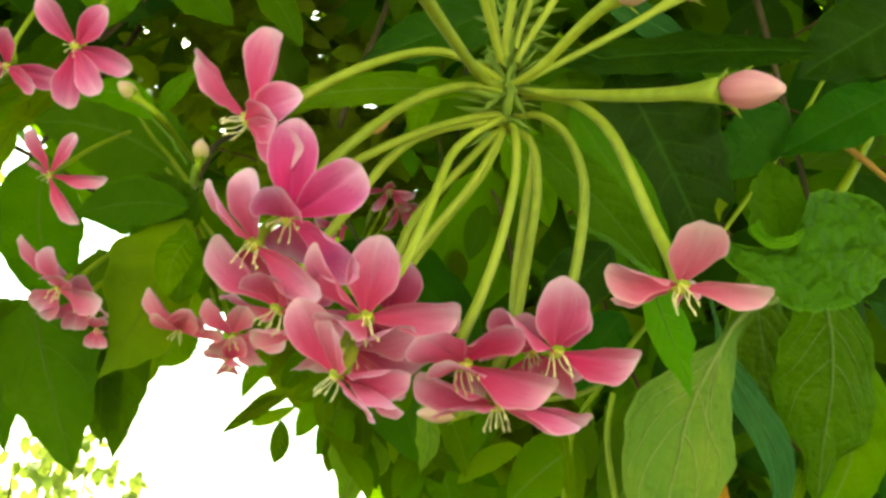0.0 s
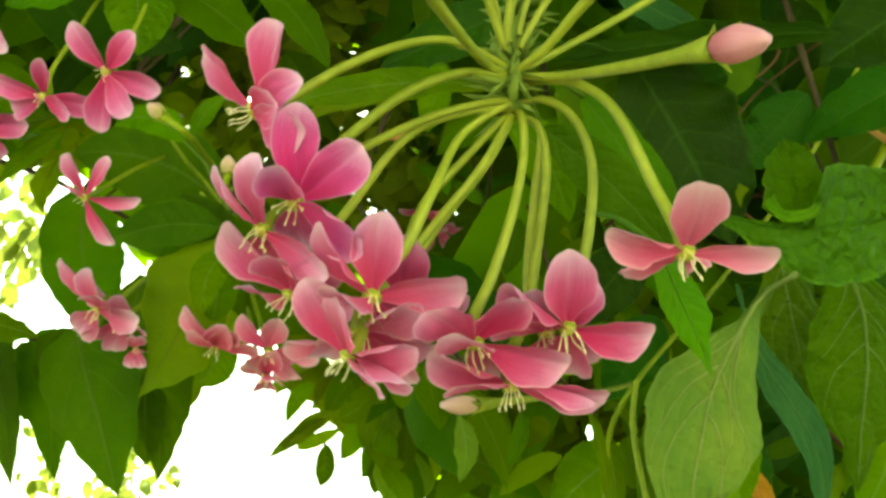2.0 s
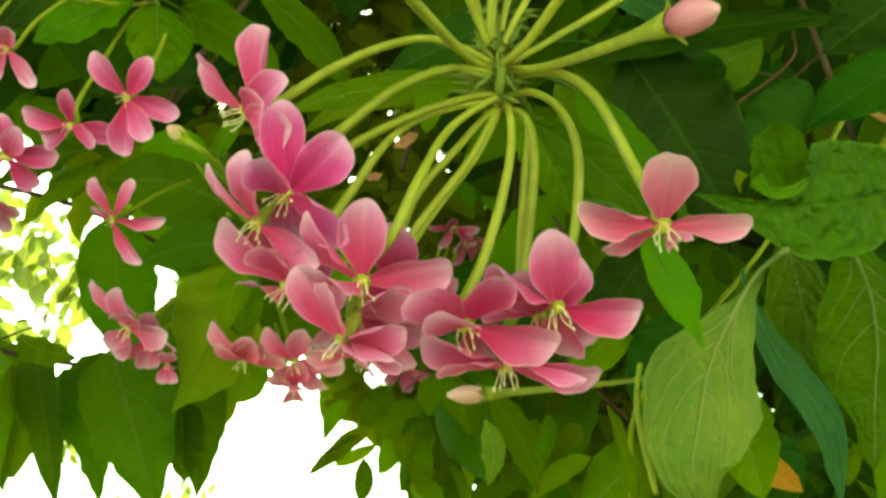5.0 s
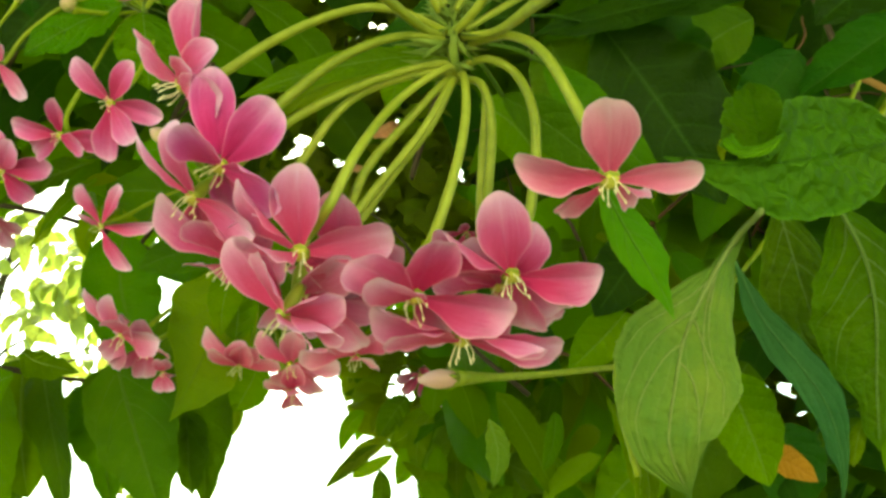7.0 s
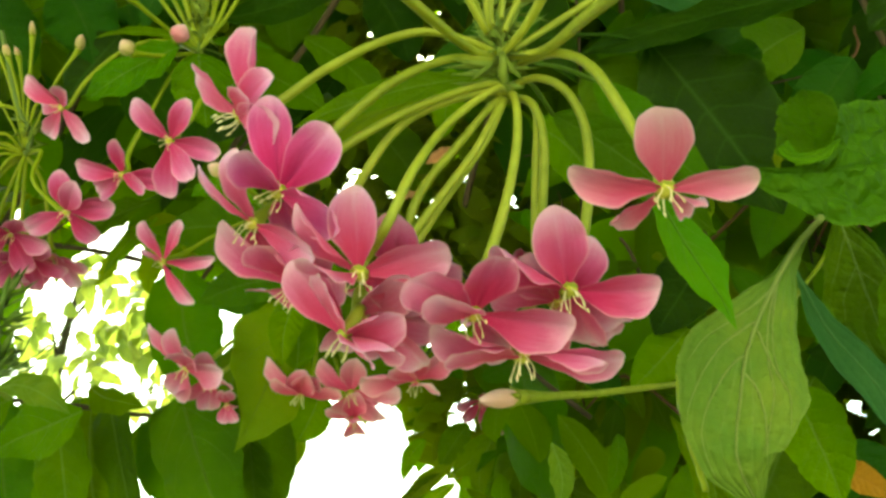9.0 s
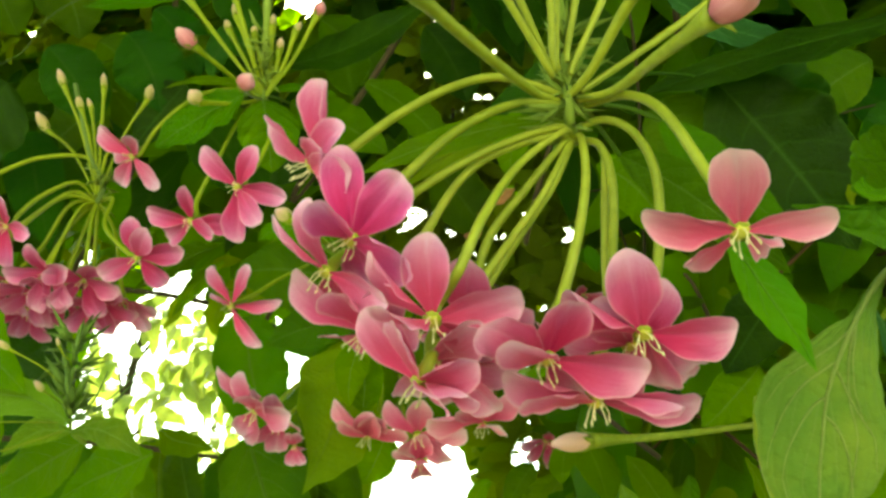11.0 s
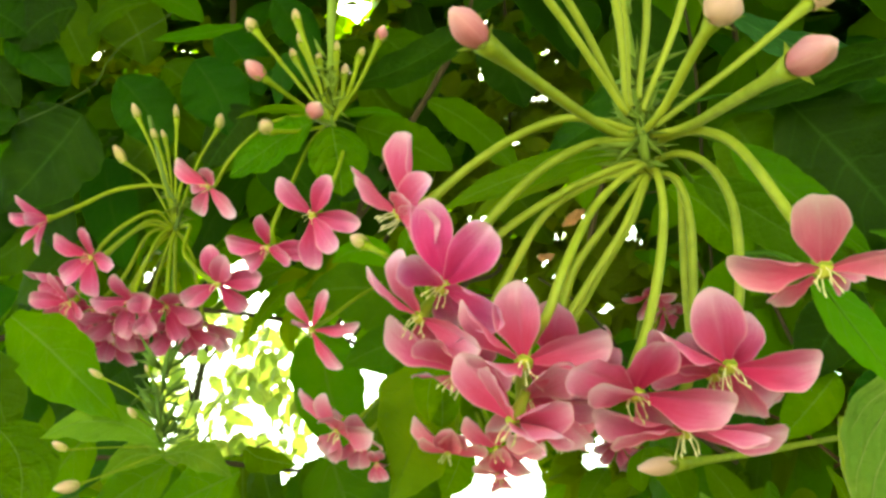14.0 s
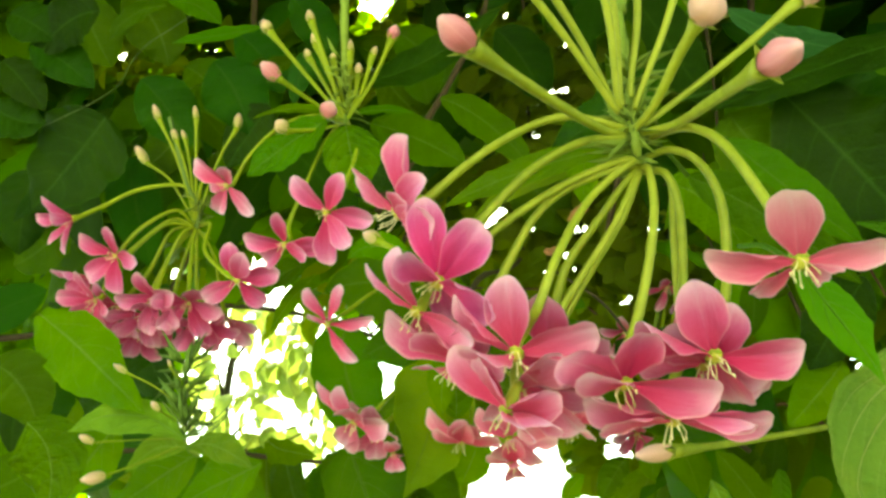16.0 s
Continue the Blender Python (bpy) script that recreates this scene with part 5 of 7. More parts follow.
leaf_form(shoot_a, ((0.0948, 0.2840, 1.6939), (0.0973, 0.2880, 1.6777), (0.1000, 0.2920, 1.6616), (0.1041, 0.2960, 1.6481)), (0.29, -0.92, -0.27), ((0, 0.0016, 0.0016), (0.2, 0.0084, 0.0081), (0.45, 0.0130, 0.0107), (0.7, 0.0094, 0.0058), (0.88, 0.0029, 0.0023), (1, 0.0002, 0.0002)), LEAF_RIBBED, fold=0.1, wave=0.12, seed=10, rib=0.0004, quilt=0.012, veins=((0.1, 0.4, 0.85), (0.3, 0.62, 0.85), (0.12, 0.4, -0.85), (0.34, 0.64, -0.85)))
stem(shoot_a, ((0.0428, 0.2380, 1.6437), (0.0414, 0.2380, 1.6371), (0.0410, 0.2380, 1.6311), (0.0419, 0.2380, 1.6226), (0.0435, 0.2380, 1.6124)), 0.0006, 0.0007, TUBE_DULL, "stem")
leaf(shoot_a, (0.1051, 0.2835, 1.6309), (0.1028, 0.2857, 1.6250), (0.1014, 0.2879, 1.6195), (-0.43, -0.85, -0.30), 0.0044, LEAF_FRESH, 0.17, 0.2, 0.12, 8, stalk=(0.1083, 0.2834, 1.6371))
leaf(shoot_a, (0.1233, 0.2807, 1.6654), (0.1230, 0.2918, 1.6381), (0.1125, 0.2995, 1.6171), (-0.19, -0.95, -0.25), 0.0214, LEAF_FRESH, 0.1, 0.14, 0.12, 9)
leaf(shoot_a, (0.1058, 0.2942, 1.6820), (0.1098, 0.3012, 1.6656), (0.1101, 0.3092, 1.6459), (-0.10, -0.96, -0.26), 0.0211, LEAF_MID, 0.1, 0.1, 0.12, 11)
leaf(shoot_a, (0.0744, 0.2995, 1.6508), (0.0800, 0.3081, 1.6360), (0.0843, 0.3167, 1.6205), (0.40, -0.88, -0.25), 0.0226, LEAF_FRESH, 0.2, 0.09, 0.12, 12)
leaf(shoot_a, (0.0887, 0.3414, 1.6652), (0.0756, 0.3481, 1.6460), (0.0605, 0.3577, 1.6181), (-0.29, -0.94, -0.20), 0.0335, LEAF_MID, 0.1, 0.09, 0.12, 13)
leaf(shoot_a, (0.0527, 0.3676, 1.6967), (0.0417, 0.3703, 1.6869), (0.0284, 0.3729, 1.6766), (-0.03, -0.98, -0.19), 0.0181, LEAF_FRESH, 0.2, 0.09, 0.12, 14)
leaf(shoot_a, (0.0486, 0.3673, 1.6529), (0.0528, 0.3721, 1.6385), (0.0514, 0.3782, 1.6202), (0.45, -0.85, -0.28), 0.0099, LEAF_FRESH, 0.3, 0.09, 0.12, 15)
low_bud = thing("flower_bud", (0.0426, 0.2799, 1.6494), "single pale pink bud on a slender green tube", "flower bud")
stem(low_bud, ((0.3145, 0.2875, 2.2996), (0.2252, 0.3852, 1.9298), (0.1754, 0.4067, 1.8202), (0.1269, 0.4089, 1.7497), (0.0827, 0.3807, 1.6966), (0.0573, 0.3343, 1.6651), (0.0495, 0.3510, 1.6512), (0.0492, 0.3717, 1.6323), (0.0449, 0.3904, 1.6159)), 0.001, 0.0009, TUBE_DULL, "stem")
bud(low_bud, ((0.0573, 0.3343, 1.6651), (0.0415, 0.2916, 1.6529), (0.0202, 0.2679, 1.6458), (0.0044, 0.2374, 1.6377)), (-0.0065, 0.2332, 1.6369), 0.0058, BUD_BLUSH, r=0.0011)
shoot_b = thing("creeper_shoot", (0.0185, 0.2309, 1.7458), "leafy creeper shoot that bears the flower cluster", "creeper", "leafy shoots")
stem(shoot_b, ((0.0612, 0.1798, 2.1777), (0.0272, 0.2111, 1.9095), (0.0144, 0.2131, 1.7907), (0.0138, 0.2093, 1.7652), (0.0133, 0.2017, 1.7462)), 0.0022, 0.0016, BRACT, "stem")
leaf(shoot_b, (0.0210, 0.2217, 1.7039), (0.0381, 0.2262, 1.6897), (0.0553, 0.2326, 1.6702), (-0.28, -0.95, -0.11), 0.0131, LEAF_MID, 0.18, 0.09, 0.12, 16, stalk=(0.0156, 0.2069, 1.7072))
leaf(shoot_b, (0.0321, 0.2262, 1.7150), (0.0439, 0.2312, 1.6997), (0.0586, 0.2371, 1.6816), (0.36, -0.93, -0.02), 0.0147, LEAF_MID, 0.2, 0.09, 0.12, 17, stalk=(0.0181, 0.2106, 1.7122))
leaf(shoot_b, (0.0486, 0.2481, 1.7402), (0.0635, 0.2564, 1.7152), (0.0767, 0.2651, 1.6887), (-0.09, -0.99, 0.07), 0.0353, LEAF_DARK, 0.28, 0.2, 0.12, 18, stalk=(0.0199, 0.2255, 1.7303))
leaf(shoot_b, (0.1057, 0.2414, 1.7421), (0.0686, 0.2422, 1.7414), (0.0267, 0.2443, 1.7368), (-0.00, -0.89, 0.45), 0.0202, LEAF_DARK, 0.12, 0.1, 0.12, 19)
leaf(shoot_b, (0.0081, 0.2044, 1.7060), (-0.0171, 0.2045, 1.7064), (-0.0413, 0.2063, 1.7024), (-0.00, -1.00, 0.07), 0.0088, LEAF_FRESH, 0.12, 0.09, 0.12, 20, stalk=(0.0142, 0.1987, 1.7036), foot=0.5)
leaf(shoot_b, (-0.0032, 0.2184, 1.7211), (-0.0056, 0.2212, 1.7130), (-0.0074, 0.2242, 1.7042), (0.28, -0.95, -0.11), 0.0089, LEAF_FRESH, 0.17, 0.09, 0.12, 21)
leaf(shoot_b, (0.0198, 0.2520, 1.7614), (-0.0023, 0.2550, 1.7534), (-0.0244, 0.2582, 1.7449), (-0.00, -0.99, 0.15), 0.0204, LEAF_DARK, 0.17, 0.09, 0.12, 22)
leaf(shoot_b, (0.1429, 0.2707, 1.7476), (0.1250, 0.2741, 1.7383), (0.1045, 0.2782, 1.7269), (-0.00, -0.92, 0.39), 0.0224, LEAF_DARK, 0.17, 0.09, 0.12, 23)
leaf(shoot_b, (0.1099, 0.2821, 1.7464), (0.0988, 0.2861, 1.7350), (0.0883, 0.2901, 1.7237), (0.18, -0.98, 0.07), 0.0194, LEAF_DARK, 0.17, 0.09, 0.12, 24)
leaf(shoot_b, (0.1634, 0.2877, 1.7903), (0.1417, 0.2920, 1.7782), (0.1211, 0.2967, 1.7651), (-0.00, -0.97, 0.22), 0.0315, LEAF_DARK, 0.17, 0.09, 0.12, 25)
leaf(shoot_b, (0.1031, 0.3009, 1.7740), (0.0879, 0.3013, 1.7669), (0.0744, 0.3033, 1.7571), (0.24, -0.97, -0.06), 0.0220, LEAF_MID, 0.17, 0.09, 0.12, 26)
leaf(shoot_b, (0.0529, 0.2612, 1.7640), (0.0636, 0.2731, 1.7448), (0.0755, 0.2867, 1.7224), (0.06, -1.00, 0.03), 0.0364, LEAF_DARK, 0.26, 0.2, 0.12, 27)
leaf(shoot_b, (0.0337, 0.2479, 1.7370), (0.0411, 0.2562, 1.7236), (0.0592, 0.2735, 1.6966), (0.06, -1.00, 0.03), 0.0242, LEAF_MID, 0.1, 0.09, 0.12, 28)
leaf(shoot_b, (0.0398, 0.2375, 1.7664), (0.0578, 0.2500, 1.7568), (0.0821, 0.2613, 1.7538), (0.39, -0.89, 0.23), 0.0176, LEAF_BLUE, 0.1, 0.09, 0.12, 29)
leaf(shoot_b, (0.0131, 0.2438, 1.7160), (0.0237, 0.2514, 1.7099), (0.0307, 0.2626, 1.6953), (0.21, -0.97, -0.09), 0.0161, LEAF_FRESH, 0.17, 0.09, 0.12, 30)
stem(shoot_b, ((0.1270, 0.3000, 1.7494), (0.1336, 0.2980, 1.7421), (0.1394, 0.2950, 1.7342), (0.1461, 0.2900, 1.7226)), 0.0013, 0.0010, TWIG_TAN, "twig")
leaf_form(shoot_b, ((0.0772, 0.2500, 1.6996), (0.0757, 0.2500, 1.6971), (0.0755, 0.2500, 1.6936)), (0.1, -0.95, 0.1), ((0, 0.0018, 0.0015), (0.35, 0.0014, 0.0012), (0.7, 0.0008, 0.0006), (1, 0.0002, 0.0002)), LEAF_YELLOW, fold=0.2, wave=0.1, seed=161, rib=0.0002)
shoot_c = thing("creeper_shoot", (-0.1309, 0.3140, 1.9146), "creeper shoot with smooth green leaves under upright buds", "creeper", "leafy shoots")
stem(shoot_c, ((-0.0764, 0.2591, 2.3702), (-0.1114, 0.3007, 2.1462), (-0.1179, 0.3041, 1.9620), (-0.1264, 0.3089, 1.9158), (-0.1278, 0.3086, 1.9050)), 0.0026, 0.002, BRACT, "stem")
leaf(shoot_c, (-0.1412, 0.3194, 1.8342), (-0.1603, 0.3169, 1.8254), (-0.1812, 0.3160, 1.8128), (0.21, -0.95, 0.24), 0.0293, LEAF_RIBBED, 0.17, 0.09, 0.12, 31, stalk=(-0.1374, 0.3299, 1.8399))
leaf(shoot_c, (-0.1299, 0.3162, 1.8264), (-0.1306, 0.3234, 1.8133), (-0.1316, 0.3315, 1.7986), (0.48, -0.87, 0.10), 0.0268, LEAF_RIBBED, 0.17, 0.09, 0.12, 32, stalk=(-0.1330, 0.3215, 1.8363))
leaf(shoot_c, (-0.1345, 0.3498, 1.8497), (-0.1141, 0.3621, 1.8421), (-0.0948, 0.3769, 1.8296), (0.55, -0.83, 0.10), 0.0313, LEAF_MID, 0.17, 0.09, 0.12, 33, stalk=(-0.1488, 0.3510, 1.8590))
leaf(shoot_c, (-0.1026, 0.3653, 1.8657), (-0.0828, 0.3802, 1.8531), (-0.0671, 0.3983, 1.8324), (0.55, -0.83, 0.10), 0.0246, LEAF_MID, 0.17, 0.09, 0.12, 34)
leaf(shoot_c, (-0.1337, 0.3300, 1.8422), (-0.1195, 0.3346, 1.8439), (-0.1064, 0.3412, 1.8413), (0.37, -0.82, 0.43), 0.0091, LEAF_MID, 0.17, 0.09, 0.12, 35, stalk=(-0.1407, 0.3360, 1.8482))
leaf(shoot_c, (-0.1410, 0.3271, 1.8424), (-0.1590, 0.3179, 1.8459), (-0.1777, 0.3127, 1.8423), (0.37, -0.82, 0.43), 0.0086, LEAF_FRESH, 0.17, 0.09, 0.12, 36, stalk=(-0.1407, 0.3360, 1.8482))
leaf(shoot_c, (-0.2010, 0.3481, 1.9344), (-0.2237, 0.3408, 1.9318), (-0.2493, 0.3325, 1.9287), (0.39, -0.89, 0.23), 0.0126, LEAF_MID, 0.17, 0.09, 0.12, 37)
leaf(shoot_c, (-0.2574, 0.3350, 1.9612), (-0.2766, 0.3297, 1.9574), (-0.2928, 0.3305, 1.9448), (0.39, -0.89, 0.23), 0.0180, LEAF_MID, 0.17, 0.09, 0.12, 38)
leaf(shoot_c, (-0.2567, 0.3336, 1.9641), (-0.2422, 0.3412, 1.9607), (-0.2309, 0.3517, 1.9502), (0.39, -0.89, 0.23), 0.0196, LEAF_MID, 0.17, 0.09, 0.12, 39)
leaf(shoot_c, (-0.1630, 0.3624, 1.8930), (-0.1738, 0.3533, 1.9014), (-0.1851, 0.3595, 1.8829), (0.39, -0.92, -0.02), 0.0182, LEAF_DARK, 0.17, 0.09, 0.12, 40)
leaf(shoot_c, (-0.1637, 0.3968, 1.9177), (-0.1247, 0.4061, 1.9281), (-0.0794, 0.4096, 1.9530), (0.39, -0.89, 0.23), 0.0295, LEAF_DARK, 0.17, 0.09, 0.12, 41)
shoot_d = thing("creeper_shoot", (-0.1078, 0.3955, 1.7589), "creeper shoot with broad backlit leaves", "creeper", "leafy shoots")
stem(shoot_d, ((-0.1208, 0.5552, 2.9485), (-0.1483, 0.7316, 2.3334), (-0.1622, 0.7215, 1.9889), (-0.1127, 0.4357, 1.7963), (-0.1078, 0.3955, 1.7589), (-0.1052, 0.3837, 1.7311)), 0.0018, 0.0014, WOOD, "stem")
leaf(shoot_d, (-0.1141, 0.3462, 1.7673), (-0.1283, 0.3432, 1.7767), (-0.1433, 0.3444, 1.7741), (-0.00, -0.99, 0.15), 0.0148, LEAF_FRESH, 0.17, 0.09, 0.12, 42, stalk=(-0.1028, 0.3608, 1.7547))
leaf(shoot_d, (-0.1132, 0.3544, 1.7744), (-0.1086, 0.3514, 1.7830), (-0.0991, 0.3489, 1.7900), (0.27, -0.96, 0.06), 0.0083, LEAF_FRESH, 0.17, 0.09, 0.12, 43, stalk=(-0.1101, 0.3686, 1.7632))
leaf(shoot_d, (-0.1129, 0.4044, 1.7639), (-0.1449, 0.3979, 1.7846), (-0.1846, 0.3970, 1.7890), (-0.00, -0.99, -0.12), 0.0409, LEAF_MID, 0.17, 0.09, 0.12, 44)
leaf(shoot_d, (-0.1890, 0.4294, 1.7871), (-0.1930, 0.4408, 1.7534), (-0.1778, 0.4538, 1.7145), (-0.10, -0.97, -0.21), 0.0452, LEAF_MID, 0.17, 0.09, 0.12, 45)
leaf(shoot_d, (-0.1036, 0.3817, 1.7368), (-0.1278, 0.3798, 1.7435), (-0.1492, 0.3819, 1.7383), (-0.00, -1.00, -0.02), 0.0274, LEAF_MID, 0.17, 0.09, 0.12, 46)
leaf(shoot_d, (-0.1022, 0.3778, 1.7328), (-0.1098, 0.3746, 1.7428), (-0.1221, 0.3706, 1.7551), (-0.19, -0.98, -0.02), 0.0211, LEAF_MID, 0.17, 0.09, 0.12, 47)
leaf_form(shoot_d, ((-0.1011, 0.3660, 1.7329), (-0.1094, 0.3680, 1.7100), (-0.1195, 0.3695, 1.6874), (-0.1301, 0.3720, 1.6691)), (0.10, -0.97, -0.21), ((0, 0.0018, 0.0023), (0.12, 0.0142, 0.0078), (0.3, 0.0224, 0.0128), (0.5, 0.0197, 0.0165), (0.68, 0.0101, 0.0165), (0.84, 0.0032, 0.0092), (0.94, 0.0011, 0.0027), (1, 0.0002, 0.0002)), LEAF_OLIVE, fold=0.12, wave=0.10, seed=48, rib=0.0005, veins=((0.1, 0.42, 0.85), (0.28, 0.6, 0.85), (0.14, 0.5, -0.85), (0.34, 0.74, -0.85)), label="broad leaf with a drawn-out tip, lit from behind")
leaf_form(shoot_d, ((-0.1568, 0.4300, 1.7407), (-0.1627, 0.4350, 1.7212), (-0.1657, 0.4400, 1.7031), (-0.1641, 0.4450, 1.6849)), (0.10, -0.97, -0.21), ((0, 0.0027, 0.0027), (0.2, 0.0093, 0.0093), (0.5, 0.0115, 0.0120), (0.8, 0.0060, 0.0065), (1, 0.0003, 0.0003)), LEAF_MID, fold=0.12, wave=0.10, seed=53, rib=0.0005)
leaf(shoot_d, (-0.1012, 0.3634, 1.6973), (-0.0987, 0.3588, 1.7109), (-0.0987, 0.3535, 1.7265), (0.19, -0.97, -0.11), 0.0163, LEAF_FRESH, 0.17, 0.09, 0.12, 49)
leaf(shoot_d, (-0.1053, 0.3939, 1.7320), (-0.0870, 0.3983, 1.7181), (-0.0674, 0.4028, 1.7042), (-0.00, -0.99, -0.12), 0.0317, LEAF_MID, 0.17, 0.09, 0.12, 50)
leaf(shoot_d, (-0.1089, 0.4139, 1.7044), (-0.1152, 0.4175, 1.6938), (-0.1226, 0.4208, 1.6843), (0.10, -0.97, -0.21), 0.0200, LEAF_FRESH, 0.17, 0.09, 0.12, 51)
leaf(shoot_d, (-0.1015, 0.3654, 1.7376), (-0.1226, 0.3611, 1.7375), (-0.1445, 0.3598, 1.7309), (0.23, -0.96, -0.15), 0.0190, LEAF_MID, 0.17, 0.09, 0.12, 52)
leaf(shoot_d, (-0.0927, 0.3433, 1.7173), (-0.0992, 0.3458, 1.7096), (-0.1024, 0.3520, 1.6958), (0.40, -0.88, -0.25), 0.0132, LEAF_FRESH, 0.17, 0.09, 0.12, 54)
shoot_e = thing("creeper_shoot", (-0.1688, 0.4044, 1.6976), "low creeper shoot with large drooping backlit leaves", "creeper", "leafy shoots")
stem(shoot_e, ((-0.7090, 0.3813, 2.5071), (-0.4882, 0.4224, 1.8894), (-0.3866, 0.4560, 1.7476)), 0.0022, 0.0018, WOOD, "vine")
stem(shoot_e, ((-0.3866, 0.4560, 1.7476), (-0.2890, 0.4653, 1.7341), (-0.2360, 0.4723, 1.7233), (-0.1829, 0.4826, 1.7175), (-0.1621, 0.4985, 1.7131)), 0.0016, 0.0011, WOOD, "stem")
leaf_form(shoot_e, ((-0.1790, 0.4150, 1.7107), (-0.1721, 0.4203, 1.6863), (-0.1646, 0.4256, 1.6630), (-0.1565, 0.4309, 1.6380)), (-0.02, -0.89, -0.45), ((0, 0.0051, 0.0051), (0.1, 0.0183, 0.0203), (0.3, 0.0233, 0.0264), (0.5, 0.0198, 0.0233), (0.7, 0.0132, 0.0157), (0.86, 0.0066, 0.0076), (1, 0.0003, 0.0003)), LEAF_MID, fold=0.17, wave=0.06, seed=56, rib=0.0007, veins=((0.06, 0.36, 0.85), (0.22, 0.55, 0.85), (0.08, 0.4, -0.85), (0.26, 0.6, -0.85)))
leaf_form(shoot_e, ((-0.2039, 0.4600, 1.7238), (-0.2050, 0.4638, 1.7049), (-0.2021, 0.4676, 1.6879), (-0.1974, 0.4713, 1.6717)), (0.18, -0.87, -0.46), ((0, 0.0040, 0.0040), (0.12, 0.0136, 0.0147), (0.35, 0.0153, 0.0164), (0.6, 0.0096, 0.0124), (0.8, 0.0048, 0.0068), (1, 0.0003, 0.0003)), LEAF_MID, fold=0.17, wave=0.06, seed=55, rib=0.0006)
leaf_form(shoot_e, ((-0.1590, 0.4400, 1.7152), (-0.1505, 0.4453, 1.6901), (-0.1476, 0.4506, 1.6669), (-0.1484, 0.4559, 1.6474)), (0.20, -0.86, -0.44), ((0, 0.0038, 0.0038), (0.15, 0.0113, 0.0166), (0.35, 0.0139, 0.0177), (0.55, 0.0134, 0.0155), (0.66, 0.0113, 0.0107), (0.82, 0.0048, 0.0064), (1, 0.0003, 0.0003)), LEAF_MID, fold=0.17, wave=0.06, seed=57, rib=0.0006)
leaf_form(shoot_e, ((-0.1509, 0.4520, 1.7175), (-0.1398, 0.4550, 1.7038), (-0.1366, 0.4580, 1.6904), (-0.1427, 0.4610, 1.6795)), (0.34, -0.82, -0.44), ((0, 0.0022, 0.0022), (0.3, 0.0072, 0.0072), (0.6, 0.0066, 0.0050), (0.85, 0.0028, 0.0022), (1, 0.0003, 0.0003)), LEAF_YELLOW, fold=0.17, wave=0.1, seed=157, rib=0.0004)
leaf_form(shoot_e, ((-0.2384, 0.4500, 1.7248), (-0.2330, 0.4550, 1.6979), (-0.2273, 0.4600, 1.6725), (-0.2226, 0.4650, 1.6460)), (-0.10, -0.88, -0.45), ((0, 0.0039, 0.0039), (0.1, 0.0127, 0.0122), (0.3, 0.0150, 0.0105), (0.55, 0.0099, 0.0094), (0.8, 0.0061, 0.0055), (1, 0.0003, 0.0003)), LEAF_MID, fold=0.17, wave=0.06, seed=58, rib=0.0006)
leaf_form(shoot_e, ((-0.2174, 0.4000, 1.7146), (-0.2100, 0.4000, 1.7092), (-0.2004, 0.4000, 1.7059), (-0.1881, 0.4000, 1.7021)), (0.11, -0.94, 0.33), ((0, 0.0020, 0.0020), (0.3, 0.0085, 0.0065), (0.65, 0.0070, 0.0050), (0.88, 0.0025, 0.0020), (1, 0.0002, 0.0002)), LEAF_FRESH, fold=0.1, wave=0.08, seed=59, rib=0.0004)
leaf_form(shoot_e, ((-0.2898, 0.5000, 1.7460), (-0.2882, 0.5050, 1.7206), (-0.2855, 0.5100, 1.6926), (-0.2817, 0.5150, 1.6622)), (0.02, -0.90, -0.43), ((0, 0.0045, 0.0045), (0.1, 0.0166, 0.0159), (0.35, 0.0198, 0.0185), (0.6, 0.0140, 0.0134), (0.8, 0.0077, 0.0077), (1, 0.0003, 0.0003)), LEAF_MID, fold=0.15, wave=0.06, seed=60, rib=0.0006)
leaf_form(shoot_e, ((-0.2149, 0.3330, 1.6940), (-0.2264, 0.3300, 1.6948), (-0.2330, 0.3250, 1.6887), (-0.2366, 0.3220, 1.6834)), (0.2, -0.95, 0.2), ((0, 0.0012, 0.0012), (0.25, 0.0061, 0.0052), (0.55, 0.0075, 0.0061), (0.85, 0.0028, 0.0024), (1, 0.0002, 0.0002)), LEAF_LIT, fold=0.1, wave=0.08, seed=71, rib=0.0004, veins=((0.12, 0.4, 0.85), (0.36, 0.64, 0.85), (0.14, 0.42, -0.85), (0.38, 0.66, -0.85)))
leaf_form(shoot_e, ((-0.2143, 0.3330, 1.6939), (-0.2011, 0.3300, 1.6927), (-0.1850, 0.3250, 1.6847), (-0.1730, 0.3220, 1.6765)), (0.3, -0.93, 0.1), ((0, 0.0011, 0.0011), (0.25, 0.0050, 0.0059), (0.55, 0.0059, 0.0073), (0.85, 0.0023, 0.0027), (1, 0.0002, 0.0002)), LEAF_LIT, fold=0.1, wave=0.08, seed=72, rib=0.0004, veins=((0.12, 0.4, 0.85), (0.36, 0.64, 0.85), (0.14, 0.42, -0.85), (0.38, 0.66, -0.85)))
